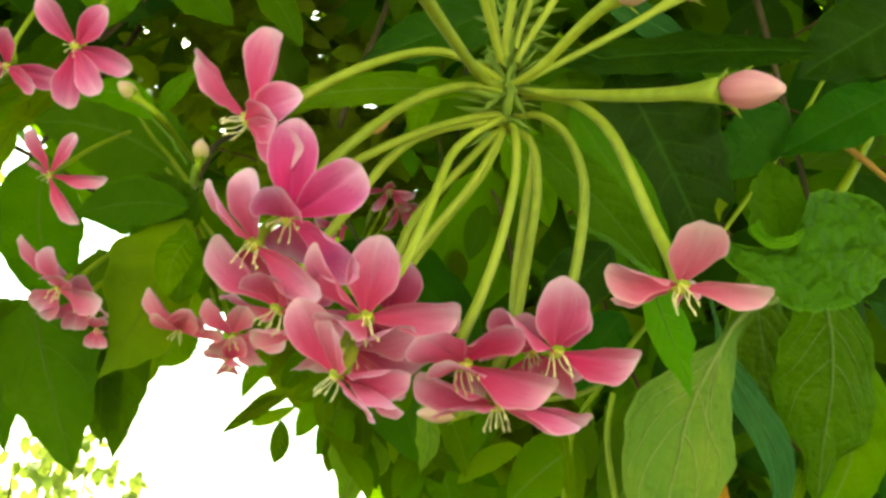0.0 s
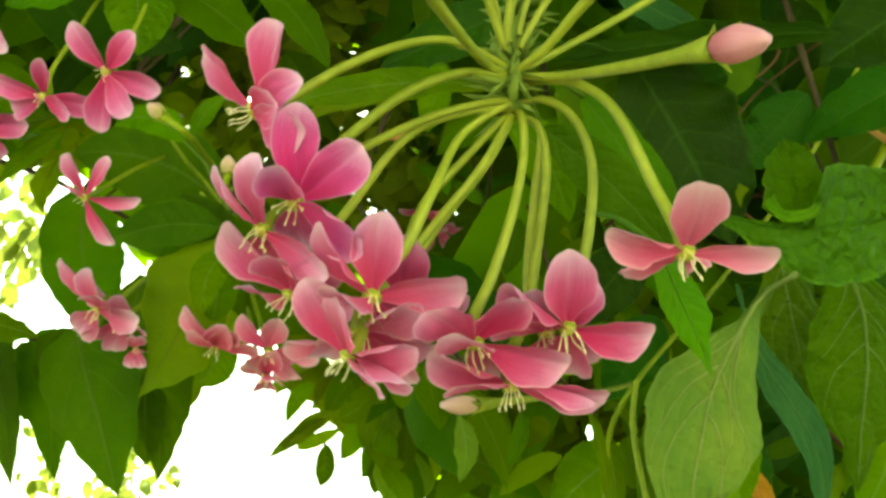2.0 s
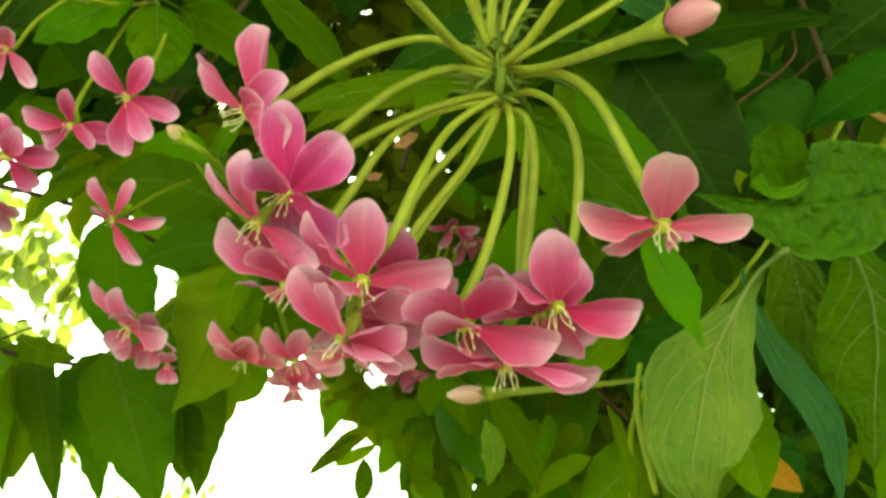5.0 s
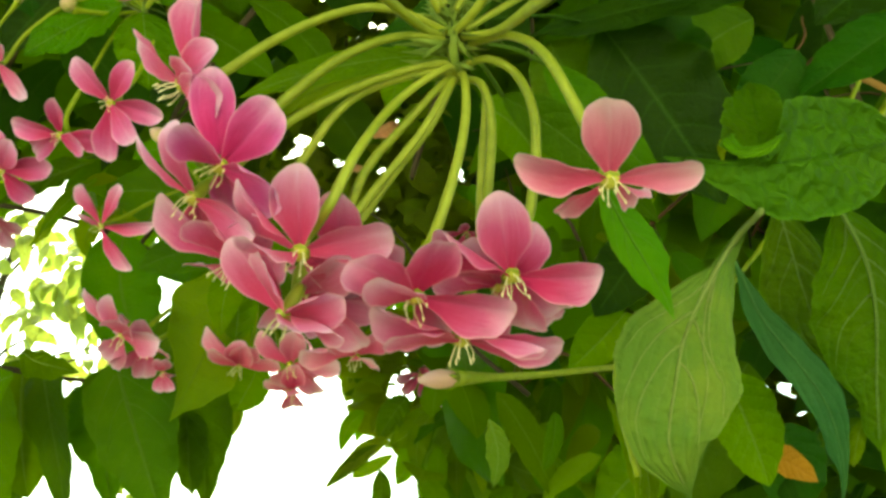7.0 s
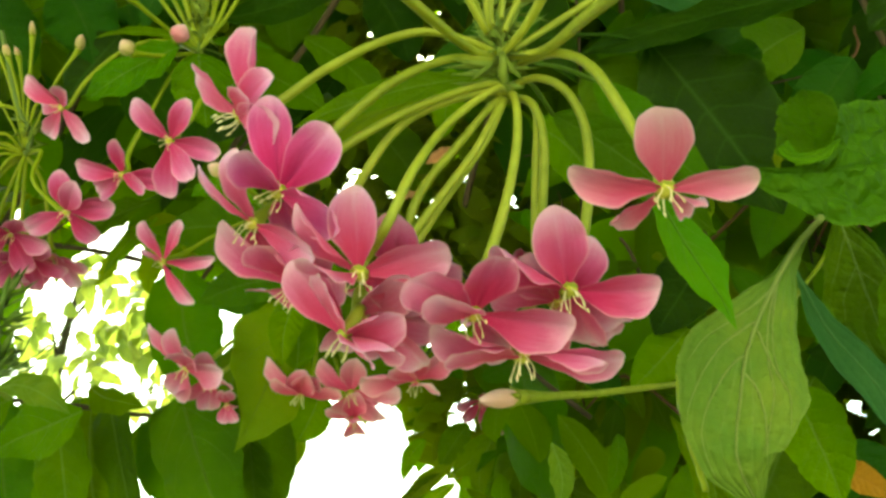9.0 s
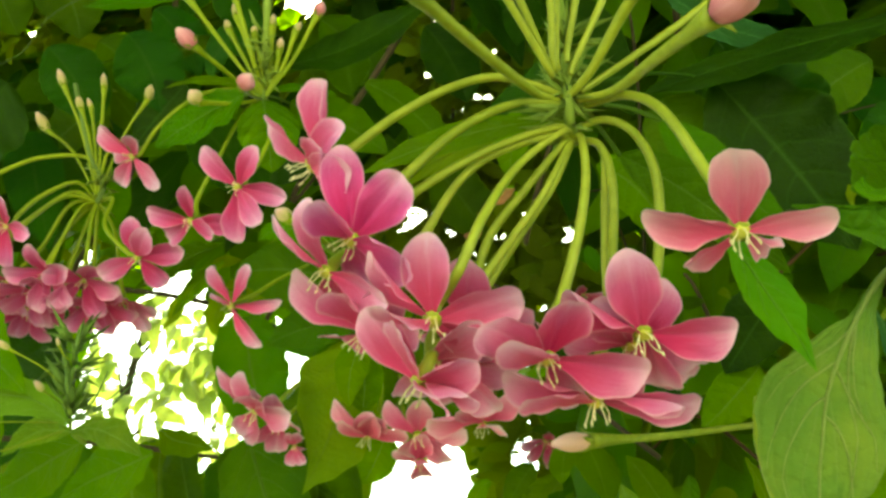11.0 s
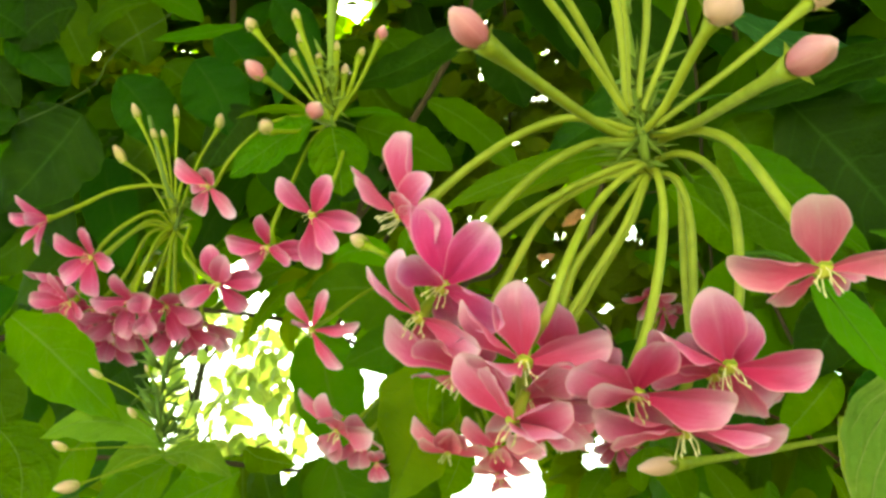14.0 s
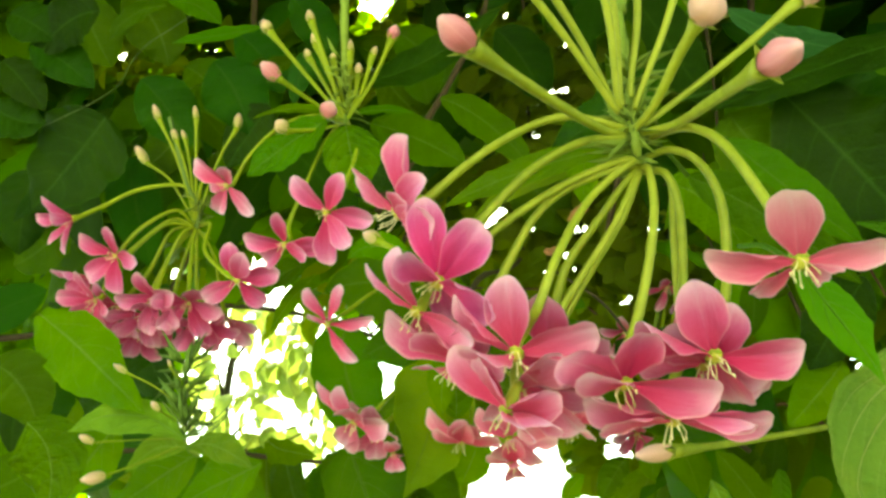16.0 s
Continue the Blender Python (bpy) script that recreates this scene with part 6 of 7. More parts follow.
leaf_form(shoot_e, ((-0.2162, 0.3330, 1.6980), (-0.2341, 0.3300, 1.7092), (-0.2541, 0.3250, 1.7118), (-0.2717, 0.3220, 1.7065)), (0.2, -0.95, 0.15), ((0, 0.0015, 0.0015), (0.3, 0.0083, 0.0073), (0.6, 0.0087, 0.0097), (0.85, 0.0034, 0.0044), (1, 0.0002, 0.0002)), LEAF_LIT, fold=0.1, wave=0.08, seed=73, rib=0.0004, veins=((0.12, 0.4, 0.85), (0.36, 0.64, 0.85), (0.14, 0.42, -0.85), (0.38, 0.66, -0.85)))
leaf_form(shoot_e, ((-0.3124, 0.3330, 1.7767), (-0.2852, 0.3300, 1.7557), (-0.2541, 0.3250, 1.7293), (-0.2293, 0.3220, 1.7079)), (0.36, -0.93, -0.05), ((0, 0.0052, 0.0052), (0.25, 0.0165, 0.0149), (0.5, 0.0185, 0.0160), (0.8, 0.0088, 0.0067), (1, 0.0003, 0.0003)), LEAF_FRESH, fold=0.1, wave=0.08, seed=74, rib=0.0004, veins=((0.12, 0.4, 0.85), (0.36, 0.64, 0.85), (0.14, 0.42, -0.85), (0.38, 0.66, -0.85)))
leaf_form(shoot_e, ((-0.2293, 0.4900, 1.7322), (-0.2257, 0.4952, 1.7014), (-0.2235, 0.5005, 1.6768), (-0.2203, 0.5058, 1.6541)), (0.05, -0.89, -0.45), ((0, 0.0043, 0.0043), (0.12, 0.0171, 0.0171), (0.4, 0.0195, 0.0195), (0.7, 0.0088, 0.0098), (0.88, 0.0046, 0.0043), (1, 0.0003, 0.0003)), LEAF_MID, fold=0.15, wave=0.06, seed=63, rib=0.0006)
leaf_form(shoot_e, ((-0.2465, 0.3850, 1.7089), (-0.2689, 0.3880, 1.7014), (-0.2845, 0.3900, 1.6955), (-0.3020, 0.3920, 1.6897)), (0.30, -0.93, -0.15), ((0, 0.0017, 0.0017), (0.25, 0.0122, 0.0122), (0.5, 0.0144, 0.0144), (0.8, 0.0065, 0.0065), (1, 0.0003, 0.0003)), LEAF_FRESH, fold=0.12, wave=0.08, seed=80, rib=0.0004, veins=((0.1, 0.4, 0.85), (0.32, 0.62, 0.85), (0.12, 0.42, -0.85), (0.34, 0.64, -0.85)))
leaf_form(shoot_e, ((-0.2969, 0.3850, 1.7347), (-0.3144, 0.3880, 1.7203), (-0.3250, 0.3900, 1.7105), (-0.3368, 0.3920, 1.6979)), (0.30, -0.93, -0.15), ((0, 0.0017, 0.0017), (0.25, 0.0138, 0.0138), (0.5, 0.0162, 0.0162), (0.8, 0.0073, 0.0073), (1, 0.0003, 0.0003)), LEAF_FRESH, fold=0.12, wave=0.08, seed=81, rib=0.0004, veins=((0.1, 0.4, 0.85), (0.32, 0.62, 0.85), (0.12, 0.42, -0.85), (0.34, 0.64, -0.85)))
leaf_form(shoot_e, ((-0.2098, 0.3850, 1.6985), (-0.2282, 0.3880, 1.6944), (-0.2448, 0.3900, 1.6907), (-0.2616, 0.3920, 1.6851)), (0.30, -0.93, -0.15), ((0, 0.0016, 0.0016), (0.25, 0.0114, 0.0114), (0.5, 0.0134, 0.0134), (0.8, 0.0060, 0.0060), (1, 0.0003, 0.0003)), LEAF_FRESH, fold=0.12, wave=0.08, seed=82, rib=0.0004, veins=((0.1, 0.4, 0.85), (0.32, 0.62, 0.85), (0.12, 0.42, -0.85), (0.34, 0.64, -0.85)))
leaf_form(shoot_e, ((-0.3375, 0.3850, 1.7596), (-0.3437, 0.3880, 1.7364), (-0.3477, 0.3900, 1.7223), (-0.3529, 0.3920, 1.7057)), (0.30, -0.93, -0.15), ((0, 0.0018, 0.0018), (0.25, 0.0127, 0.0127), (0.5, 0.0149, 0.0149), (0.8, 0.0067, 0.0067), (1, 0.0003, 0.0003)), LEAF_FRESH, fold=0.12, wave=0.08, seed=83, rib=0.0004, veins=((0.1, 0.4, 0.85), (0.32, 0.62, 0.85), (0.12, 0.42, -0.85), (0.34, 0.64, -0.85)))
leaf_form(shoot_e, ((-0.2657, 0.3330, 1.7407), (-0.2550, 0.3300, 1.7285), (-0.2418, 0.3250, 1.7183), (-0.2321, 0.3220, 1.7101)), (0.3, -0.95, 0.0), ((0, 0.0010, 0.0010), (0.3, 0.0040, 0.0040), (0.6, 0.0045, 0.0040), (1, 0.0002, 0.0002)), LEAF_LIT, fold=0.1, wave=0.08, seed=75, rib=0.0004, veins=((0.12, 0.4, 0.85), (0.36, 0.64, 0.85), (0.14, 0.42, -0.85), (0.38, 0.66, -0.85)))
leaf(shoot_e, (-0.2609, 0.4368, 1.7229), (-0.2604, 0.4495, 1.6916), (-0.2607, 0.4665, 1.6499), (-0.02, -0.89, -0.45), 0.0337, LEAF_FRESH, 0.17, 0.12, 0.12, 60, foot=0.3)
leaf(shoot_e, (-0.3013, 0.4500, 1.7352), (-0.3071, 0.4650, 1.6974), (-0.3040, 0.4808, 1.6592), (-0.02, -0.89, -0.45), 0.0410, LEAF_MID, 0.17, 0.12, 0.12, 61, foot=0.3)
leaf(shoot_e, (-0.3028, 0.4733, 1.7399), (-0.3075, 0.4877, 1.7086), (-0.3177, 0.5037, 1.6717), (0.18, -0.84, -0.51), 0.0475, LEAF_FRESH, 0.17, 0.14, 0.12, 63, foot=0.3)
leaf(shoot_e, (-0.2689, 0.4811, 1.7384), (-0.2751, 0.4951, 1.7071), (-0.2760, 0.5131, 1.6699), (0.36, -0.78, -0.51), 0.0443, LEAF_FRESH, 0.17, 0.14, 0.12, 64, foot=0.3)
leaf(shoot_e, (-0.3170, 0.3145, 1.7443), (-0.3067, 0.3241, 1.7346), (-0.3035, 0.3363, 1.7154), (0.39, -0.92, -0.06), 0.0321, LEAF_MID, 0.17, 0.09, 0.12, 71)
leaf(shoot_e, (-0.2923, 0.3179, 1.7127), (-0.2862, 0.3289, 1.6977), (-0.2935, 0.3384, 1.6764), (0.39, -0.92, -0.06), 0.0345, LEAF_RIBBED, 0.17, 0.09, 0.12, 72, quilt=0.02)
leaf(shoot_e, (-0.3058, 0.3423, 1.7564), (-0.3144, 0.3493, 1.7398), (-0.3214, 0.3597, 1.7184), (0.35, -0.91, -0.22), 0.0301, LEAF_DARK, 0.17, 0.09, 0.12, 75)
leaf(shoot_e, (-0.2627, 0.3319, 1.7299), (-0.2527, 0.3413, 1.7203), (-0.2433, 0.3518, 1.7084), (0.39, -0.92, 0.03), 0.0131, LEAF_DARK, 0.17, 0.09, 0.12, 76)
leaf_form(shoot_e, ((-0.2292, 0.4700, 1.8242), (-0.2332, 0.4700, 1.8118), (-0.2349, 0.4700, 1.8017), (-0.2323, 0.4700, 1.7910)), (0.1, -0.95, -0.2), ((0, 0.0010, 0.0010), (0.25, 0.0069, 0.0062), (0.5, 0.0082, 0.0072), (0.8, 0.0034, 0.0034), (1, 0.0003, 0.0003)), LEAF_OLIVE, fold=0.15, wave=0.12, seed=142, rib=0.0005, veins=((0.1, 0.35, 0.85), (0.3, 0.55, 0.85), (0.1, 0.35, -0.85), (0.3, 0.6, -0.85)))
leaf_form(shoot_e, ((-0.2739, 0.4900, 1.8350), (-0.2758, 0.4900, 1.8222), (-0.2829, 0.4900, 1.8129)), (0.1, -0.95, 0.2), ((0, 0.0011, 0.0011), (0.3, 0.0055, 0.0059), (0.6, 0.0051, 0.0055), (0.85, 0.0022, 0.0022), (1, 0.0004, 0.0004)), LEAF_YELLOW, fold=0.15, wave=0.12, seed=143, rib=0.0004)
leaf_form(shoot_b, ((0.0096, 0.2120, 1.7094), (-0.0030, 0.2220, 1.7170), (-0.0173, 0.2280, 1.7197), (-0.0319, 0.2320, 1.7187), (-0.0445, 0.2350, 1.7129)), (-0.05, -0.95, -0.25), ((0, 0.0009, 0.0009), (0.2, 0.0024, 0.0021), (0.45, 0.0030, 0.0039), (0.7, 0.0030, 0.0039), (0.88, 0.0015, 0.0018), (1, 0.0001, 0.0001)), LEAF_OLIVE, fold=0.14, wave=0.06, seed=131, rib=0.0005, veins=((0.06, 0.4, 0.7), (0.25, 0.62, 0.8), (0.08, 0.4, -0.75), (0.28, 0.66, -0.8)))
leaf_form(shoot_e, ((-0.2074, 0.4200, 1.8224), (-0.2319, 0.4200, 1.8160), (-0.2581, 0.4200, 1.8039)), (0.2, -0.9, 0.35), ((0, 0.0016, 0.0016), (0.3, 0.0113, 0.0107), (0.6, 0.0101, 0.0107), (0.85, 0.0041, 0.0044), (1, 0.0003, 0.0003)), LEAF_MID, fold=0.15, wave=0.10, seed=141, rib=0.0005, veins=((0.1, 0.35, 0.85), (0.3, 0.55, 0.85), (0.1, 0.35, -0.85), (0.3, 0.6, -0.85)))
leaf_form(shoot_e, ((-0.2092, 0.4300, 1.8182), (-0.2257, 0.4300, 1.8051), (-0.2379, 0.4300, 1.7892)), (0.2, -0.9, 0.2), ((0, 0.0013, 0.0013), (0.3, 0.0063, 0.0069), (0.6, 0.0060, 0.0063), (0.85, 0.0025, 0.0025), (1, 0.0003, 0.0003)), LEAF_FRESH, fold=0.15, wave=0.10, seed=144, rib=0.0004, veins=((0.1, 0.35, 0.85), (0.3, 0.6, -0.85)))
leaf_form(shoot_e, ((-0.2464, 0.5000, 1.7279), (-0.2452, 0.5030, 1.7156), (-0.2444, 0.5060, 1.7002), (-0.2442, 0.5100, 1.6859)), (0.05, -0.89, -0.45), ((0, 0.0025, 0.0025), (0.2, 0.0114, 0.0107), (0.5, 0.0114, 0.0114), (0.8, 0.0057, 0.0057), (1, 0.0003, 0.0003)), LEAF_MID, fold=0.15, wave=0.08, seed=145, rib=0.0005, veins=((0.1, 0.35, 0.85), (0.3, 0.6, 0.85), (0.1, 0.35, -0.85), (0.3, 0.6, -0.85)))
leaf_form(shoot_e, ((-0.1548, 0.4400, 1.6950), (-0.1537, 0.4432, 1.6789), (-0.1534, 0.4464, 1.6656), (-0.1528, 0.4506, 1.6538)), (0.1, -0.88, -0.45), ((0, 0.0021, 0.0021), (0.25, 0.0094, 0.0099), (0.55, 0.0088, 0.0104), (0.82, 0.0052, 0.0068), (1, 0.0003, 0.0003)), LEAF_MID, fold=0.15, wave=0.08, seed=146, rib=0.0005, veins=((0.1, 0.35, 0.85), (0.3, 0.6, 0.85), (0.1, 0.35, -0.85), (0.3, 0.6, -0.85)))
leaf_form(shoot_a, ((-0.0058, 0.4000, 1.6669), (-0.0035, 0.4000, 1.6577), (-0.0031, 0.4000, 1.6493), (-0.0059, 0.4000, 1.6394)), (0.1, -0.95, -0.2), ((0, 0.0007, 0.0007), (0.25, 0.0037, 0.0046), (0.55, 0.0050, 0.0050), (0.85, 0.0018, 0.0021), (1, 0.0002, 0.0002)), LEAF_LIT, fold=0.2, wave=0.12, seed=147, rib=0.0005, veins=((0.1, 0.35, 0.85), (0.3, 0.6, 0.85), (0.1, 0.35, -0.85), (0.3, 0.6, -0.85)))
shoot_f = thing("creeper_shoot", (-0.3415, 0.3879, 1.9640), "dark shaded creeper shoot with large leaves", "creeper", "leafy shoots")
stem(shoot_f, ((-0.1963, 0.3296, 2.2500), (-0.2574, 0.3930, 2.0551), (-0.3249, 0.3901, 1.9929), (-0.3415, 0.3879, 1.9640), (-0.3947, 0.3794, 1.9426)), 0.0004, 0.0003, BRACT_DARK, "stem")
stem(shoot_f, ((-0.4633, 0.4210, 1.8230), (-0.4215, 0.4362, 1.8250), (-0.3772, 0.4271, 1.8287), (-0.3136, 0.4513, 1.8300), (-0.2455, 0.4832, 1.8209), (-0.1854, 0.5423, 1.8014)), 0.0024, 0.0014, WOOD, "branch")
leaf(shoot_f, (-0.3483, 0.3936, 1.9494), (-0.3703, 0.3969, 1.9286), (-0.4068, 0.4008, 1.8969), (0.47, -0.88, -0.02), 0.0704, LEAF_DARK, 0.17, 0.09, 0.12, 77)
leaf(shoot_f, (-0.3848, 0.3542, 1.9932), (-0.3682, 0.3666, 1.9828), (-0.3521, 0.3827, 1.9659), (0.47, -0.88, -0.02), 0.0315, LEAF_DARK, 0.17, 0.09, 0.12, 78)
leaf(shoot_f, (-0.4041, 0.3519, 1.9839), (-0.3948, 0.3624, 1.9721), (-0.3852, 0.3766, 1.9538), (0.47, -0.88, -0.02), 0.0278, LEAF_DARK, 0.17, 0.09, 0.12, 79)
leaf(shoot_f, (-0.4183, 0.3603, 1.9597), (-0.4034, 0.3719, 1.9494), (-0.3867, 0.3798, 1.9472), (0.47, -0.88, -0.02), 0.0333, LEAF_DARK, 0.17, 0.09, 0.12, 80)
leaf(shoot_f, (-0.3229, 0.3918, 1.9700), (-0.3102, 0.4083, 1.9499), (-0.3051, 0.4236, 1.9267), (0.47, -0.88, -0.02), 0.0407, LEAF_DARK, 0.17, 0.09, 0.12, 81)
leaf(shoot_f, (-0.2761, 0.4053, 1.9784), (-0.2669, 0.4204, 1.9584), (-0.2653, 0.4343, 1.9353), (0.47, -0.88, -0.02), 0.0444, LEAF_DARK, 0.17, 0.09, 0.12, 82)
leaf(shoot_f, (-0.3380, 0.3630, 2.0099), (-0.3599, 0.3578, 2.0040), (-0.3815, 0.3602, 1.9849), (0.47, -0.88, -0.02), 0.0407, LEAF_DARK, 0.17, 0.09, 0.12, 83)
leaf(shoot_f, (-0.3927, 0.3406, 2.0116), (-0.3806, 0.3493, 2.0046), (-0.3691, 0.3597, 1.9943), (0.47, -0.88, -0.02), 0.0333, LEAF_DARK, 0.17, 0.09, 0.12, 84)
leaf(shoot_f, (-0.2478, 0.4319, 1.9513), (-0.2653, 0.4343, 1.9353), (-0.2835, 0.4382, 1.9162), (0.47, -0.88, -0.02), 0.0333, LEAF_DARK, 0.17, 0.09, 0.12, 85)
leaf(shoot_f, (-0.3635, 0.4826, 2.0598), (-0.3464, 0.4987, 2.0434), (-0.3362, 0.5189, 2.0152), (0.47, -0.88, -0.02), 0.0448, LEAF_MID, 0.17, 0.09, 0.12, 86)
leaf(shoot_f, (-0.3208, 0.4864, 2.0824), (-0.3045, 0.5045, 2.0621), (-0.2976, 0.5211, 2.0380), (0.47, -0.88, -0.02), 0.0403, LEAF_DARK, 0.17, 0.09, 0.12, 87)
leaf(shoot_f, (-0.2047, 0.5340, 2.0790), (-0.1844, 0.5537, 2.0585), (-0.1741, 0.5739, 2.0303), (0.47, -0.88, -0.02), 0.0493, LEAF_MID, 0.17, 0.09, 0.12, 88)
leaf(shoot_f, (-0.3923, 0.4389, 2.1163), (-0.3779, 0.4607, 2.0881), (-0.3760, 0.4775, 2.0602), (0.47, -0.88, -0.02), 0.0493, LEAF_MID, 0.17, 0.09, 0.12, 89)
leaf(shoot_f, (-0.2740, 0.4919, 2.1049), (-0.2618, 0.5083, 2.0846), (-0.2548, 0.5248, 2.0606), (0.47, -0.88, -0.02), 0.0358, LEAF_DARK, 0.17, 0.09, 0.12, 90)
leaf(shoot_f, (-0.2202, 0.5459, 2.0475), (-0.2082, 0.5622, 2.0274), (-0.1911, 0.5783, 2.0109), (0.47, -0.88, -0.02), 0.0403, LEAF_MID, 0.17, 0.09, 0.12, 91)
leaf(shoot_f, (-0.4296, 0.4236, 2.1175), (-0.4244, 0.4440, 2.0855), (-0.4173, 0.4605, 2.0615), (0.47, -0.88, -0.02), 0.0448, LEAF_MID, 0.17, 0.09, 0.12, 92)
leaf(shoot_f, (-0.1302, 0.5645, 2.0767), (-0.1148, 0.5845, 2.0524), (-0.1087, 0.6030, 2.0244), (0.47, -0.88, -0.02), 0.0493, LEAF_DARK, 0.17, 0.09, 0.12, 93)
leaf(shoot_f, (-0.1435, 0.6138, 1.9817), (-0.1241, 0.6355, 1.9572), (-0.1097, 0.6573, 1.9290), (0.47, -0.88, -0.02), 0.0493, LEAF_MID, 0.17, 0.09, 0.12, 94)
leaf(shoot_f, (-0.3707, 0.4979, 2.0283), (-0.3885, 0.5043, 2.0049), (-0.4179, 0.5037, 1.9859), (0.47, -0.88, -0.02), 0.0448, LEAF_MID, 0.17, 0.09, 0.12, 95)
leaf(shoot_f, (-0.4916, 0.4712, 1.9921), (-0.5062, 0.4812, 1.9647), (-0.5176, 0.4947, 1.9332), (0.47, -0.88, -0.02), 0.0493, LEAF_DARK, 0.17, 0.09, 0.12, 96)
leaf(shoot_f, (-0.4749, 0.4986, 1.9558), (-0.5001, 0.4996, 1.9367), (-0.5235, 0.4969, 1.9254), (0.47, -0.88, -0.02), 0.0448, LEAF_MID, 0.17, 0.09, 0.12, 97)
shoot_g = thing("creeper_shoot", (-0.0173, 0.5731, 1.7026), "hanging creeper shoot with bright veined leaves", "creeper", "leafy shoots")
stem(shoot_g, ((-0.0287, 0.3641, 2.4800), (0.0234, 0.5536, 2.1032), (0.0114, 0.6005, 1.9017), (-0.0039, 0.6073, 1.7571)), 0.0012, 0.0010, WOOD, "vine")
stem(shoot_g, ((-0.0039, 0.6073, 1.7571), (-0.0124, 0.5774, 1.7208), (-0.0173, 0.5731, 1.7026), (-0.0120, 0.5915, 1.6478)), 0.0024, 0.0016, TUBE_DULL, "stem")
leaf_form(shoot_g, ((-0.0396, 0.5650, 1.7095), (-0.0416, 0.5680, 1.6828), (-0.0461, 0.5700, 1.6597), (-0.0520, 0.5730, 1.6339)), (0.15, -0.92, -0.36), ((0, 0.0046, 0.0046), (0.12, 0.0158, 0.0138), (0.35, 0.0204, 0.0218), (0.6, 0.0165, 0.0191), (0.85, 0.0066, 0.0073), (1, 0.0003, 0.0003)), LEAF_LIT, fold=0.2, wave=0.12, seed=98, rib=0.0007, quilt=0.02, veins=((0.06, 0.3, 0.85), (0.2, 0.46, 0.85), (0.36, 0.64, 0.85), (0.08, 0.34, -0.85), (0.24, 0.52, -0.85), (0.42, 0.7, -0.85)))
leaf(shoot_g, (-0.0092, 0.5476, 1.6943), (-0.0041, 0.5542, 1.6776), (-0.0119, 0.5607, 1.6597), (0.34, -0.88, -0.34), 0.0187, LEAF_YELLOW, 0.17, 0.09, 0.12, 99)
leaf(shoot_g, (-0.0512, 0.5400, 1.7087), (-0.0614, 0.5453, 1.6939), (-0.0638, 0.5521, 1.6759), (-0.23, -0.92, -0.33), 0.0142, LEAF_FRESH, 0.17, 0.09, 0.12, 100)
leaf(shoot_a, (0.0407, 0.3391, 1.6569), (0.0460, 0.3456, 1.6405), (0.0476, 0.3531, 1.6212), (0.77, -0.59, -0.25), 0.0071, LEAF_FRESH, 0.17, 0.2, 0.12, 101)
leaf(shoot_a, (0.0656, 0.4368, 1.6566), (0.0503, 0.4395, 1.6475), (0.0333, 0.4450, 1.6315), (-0.03, -1.00, -0.06), 0.0276, LEAF_FRESH, 0.17, 0.09, 0.12, 102)
leaf(shoot_a, (0.0205, 0.4081, 1.6699), (0.0189, 0.4124, 1.6588), (0.0136, 0.4164, 1.6477), (0.58, -0.76, -0.31), 0.0096, LEAF_MID, 0.17, 0.09, 0.12, 103)
leaf(shoot_g, (-0.0053, 0.5849, 1.6671), (0.0068, 0.5891, 1.6542), (0.0102, 0.5966, 1.6316), (0.29, -0.91, -0.30), 0.0238, LEAF_FRESH, 0.17, 0.09, 0.12, 104)
leaf(shoot_g, (-0.0180, 0.6018, 1.7114), (-0.0108, 0.6063, 1.6977), (-0.0090, 0.6143, 1.6740), (0.29, -0.91, -0.30), 0.0251, LEAF_FRESH, 0.17, 0.09, 0.12, 105)
leaf(shoot_g, (-0.0868, 0.5841, 1.7045), (-0.1041, 0.5867, 1.6972), (-0.1214, 0.5917, 1.6832), (0.10, -0.97, -0.21), 0.0111, LEAF_YELLOW, 0.17, 0.09, 0.12, 106)
leaf(shoot_g, (-0.0937, 0.5852, 1.7012), (-0.1110, 0.5886, 1.6920), (-0.1297, 0.5933, 1.6789), (0.10, -0.97, -0.21), 0.0097, LEAF_FRESH, 0.17, 0.09, 0.12, 107)
leaf(shoot_g, (-0.0850, 0.5872, 1.6953), (-0.1006, 0.5895, 1.6887), (-0.1127, 0.5913, 1.6842), (0.10, -0.97, -0.21), 0.0083, LEAF_YELLOW, 0.17, 0.09, 0.12, 108)
leaf(shoot_g, (-0.0937, 0.5899, 1.6874), (-0.0943, 0.5946, 1.6733), (-0.0977, 0.5984, 1.6624), (0.10, -0.97, -0.21), 0.0125, LEAF_MID, 0.17, 0.09, 0.12, 109)
leaf(shoot_g, (-0.0730, 0.5839, 1.7044), (-0.0770, 0.5889, 1.6897), (-0.0850, 0.5928, 1.6781), (0.10, -0.97, -0.21), 0.0145, LEAF_FRESH, 0.17, 0.09, 0.12, 110)
leaf(shoot_g, (-0.0619, 0.5848, 1.7011), (-0.0642, 0.5915, 1.6814), (-0.0721, 0.5963, 1.6677), (0.10, -0.97, -0.21), 0.0159, LEAF_MID, 0.17, 0.09, 0.12, 111)
leaf(shoot_g, (-0.1007, 0.5787, 1.7209), (-0.1111, 0.5813, 1.7136), (-0.1179, 0.5863, 1.6992), (0.10, -0.97, -0.21), 0.0111, LEAF_FRESH, 0.17, 0.09, 0.12, 112)
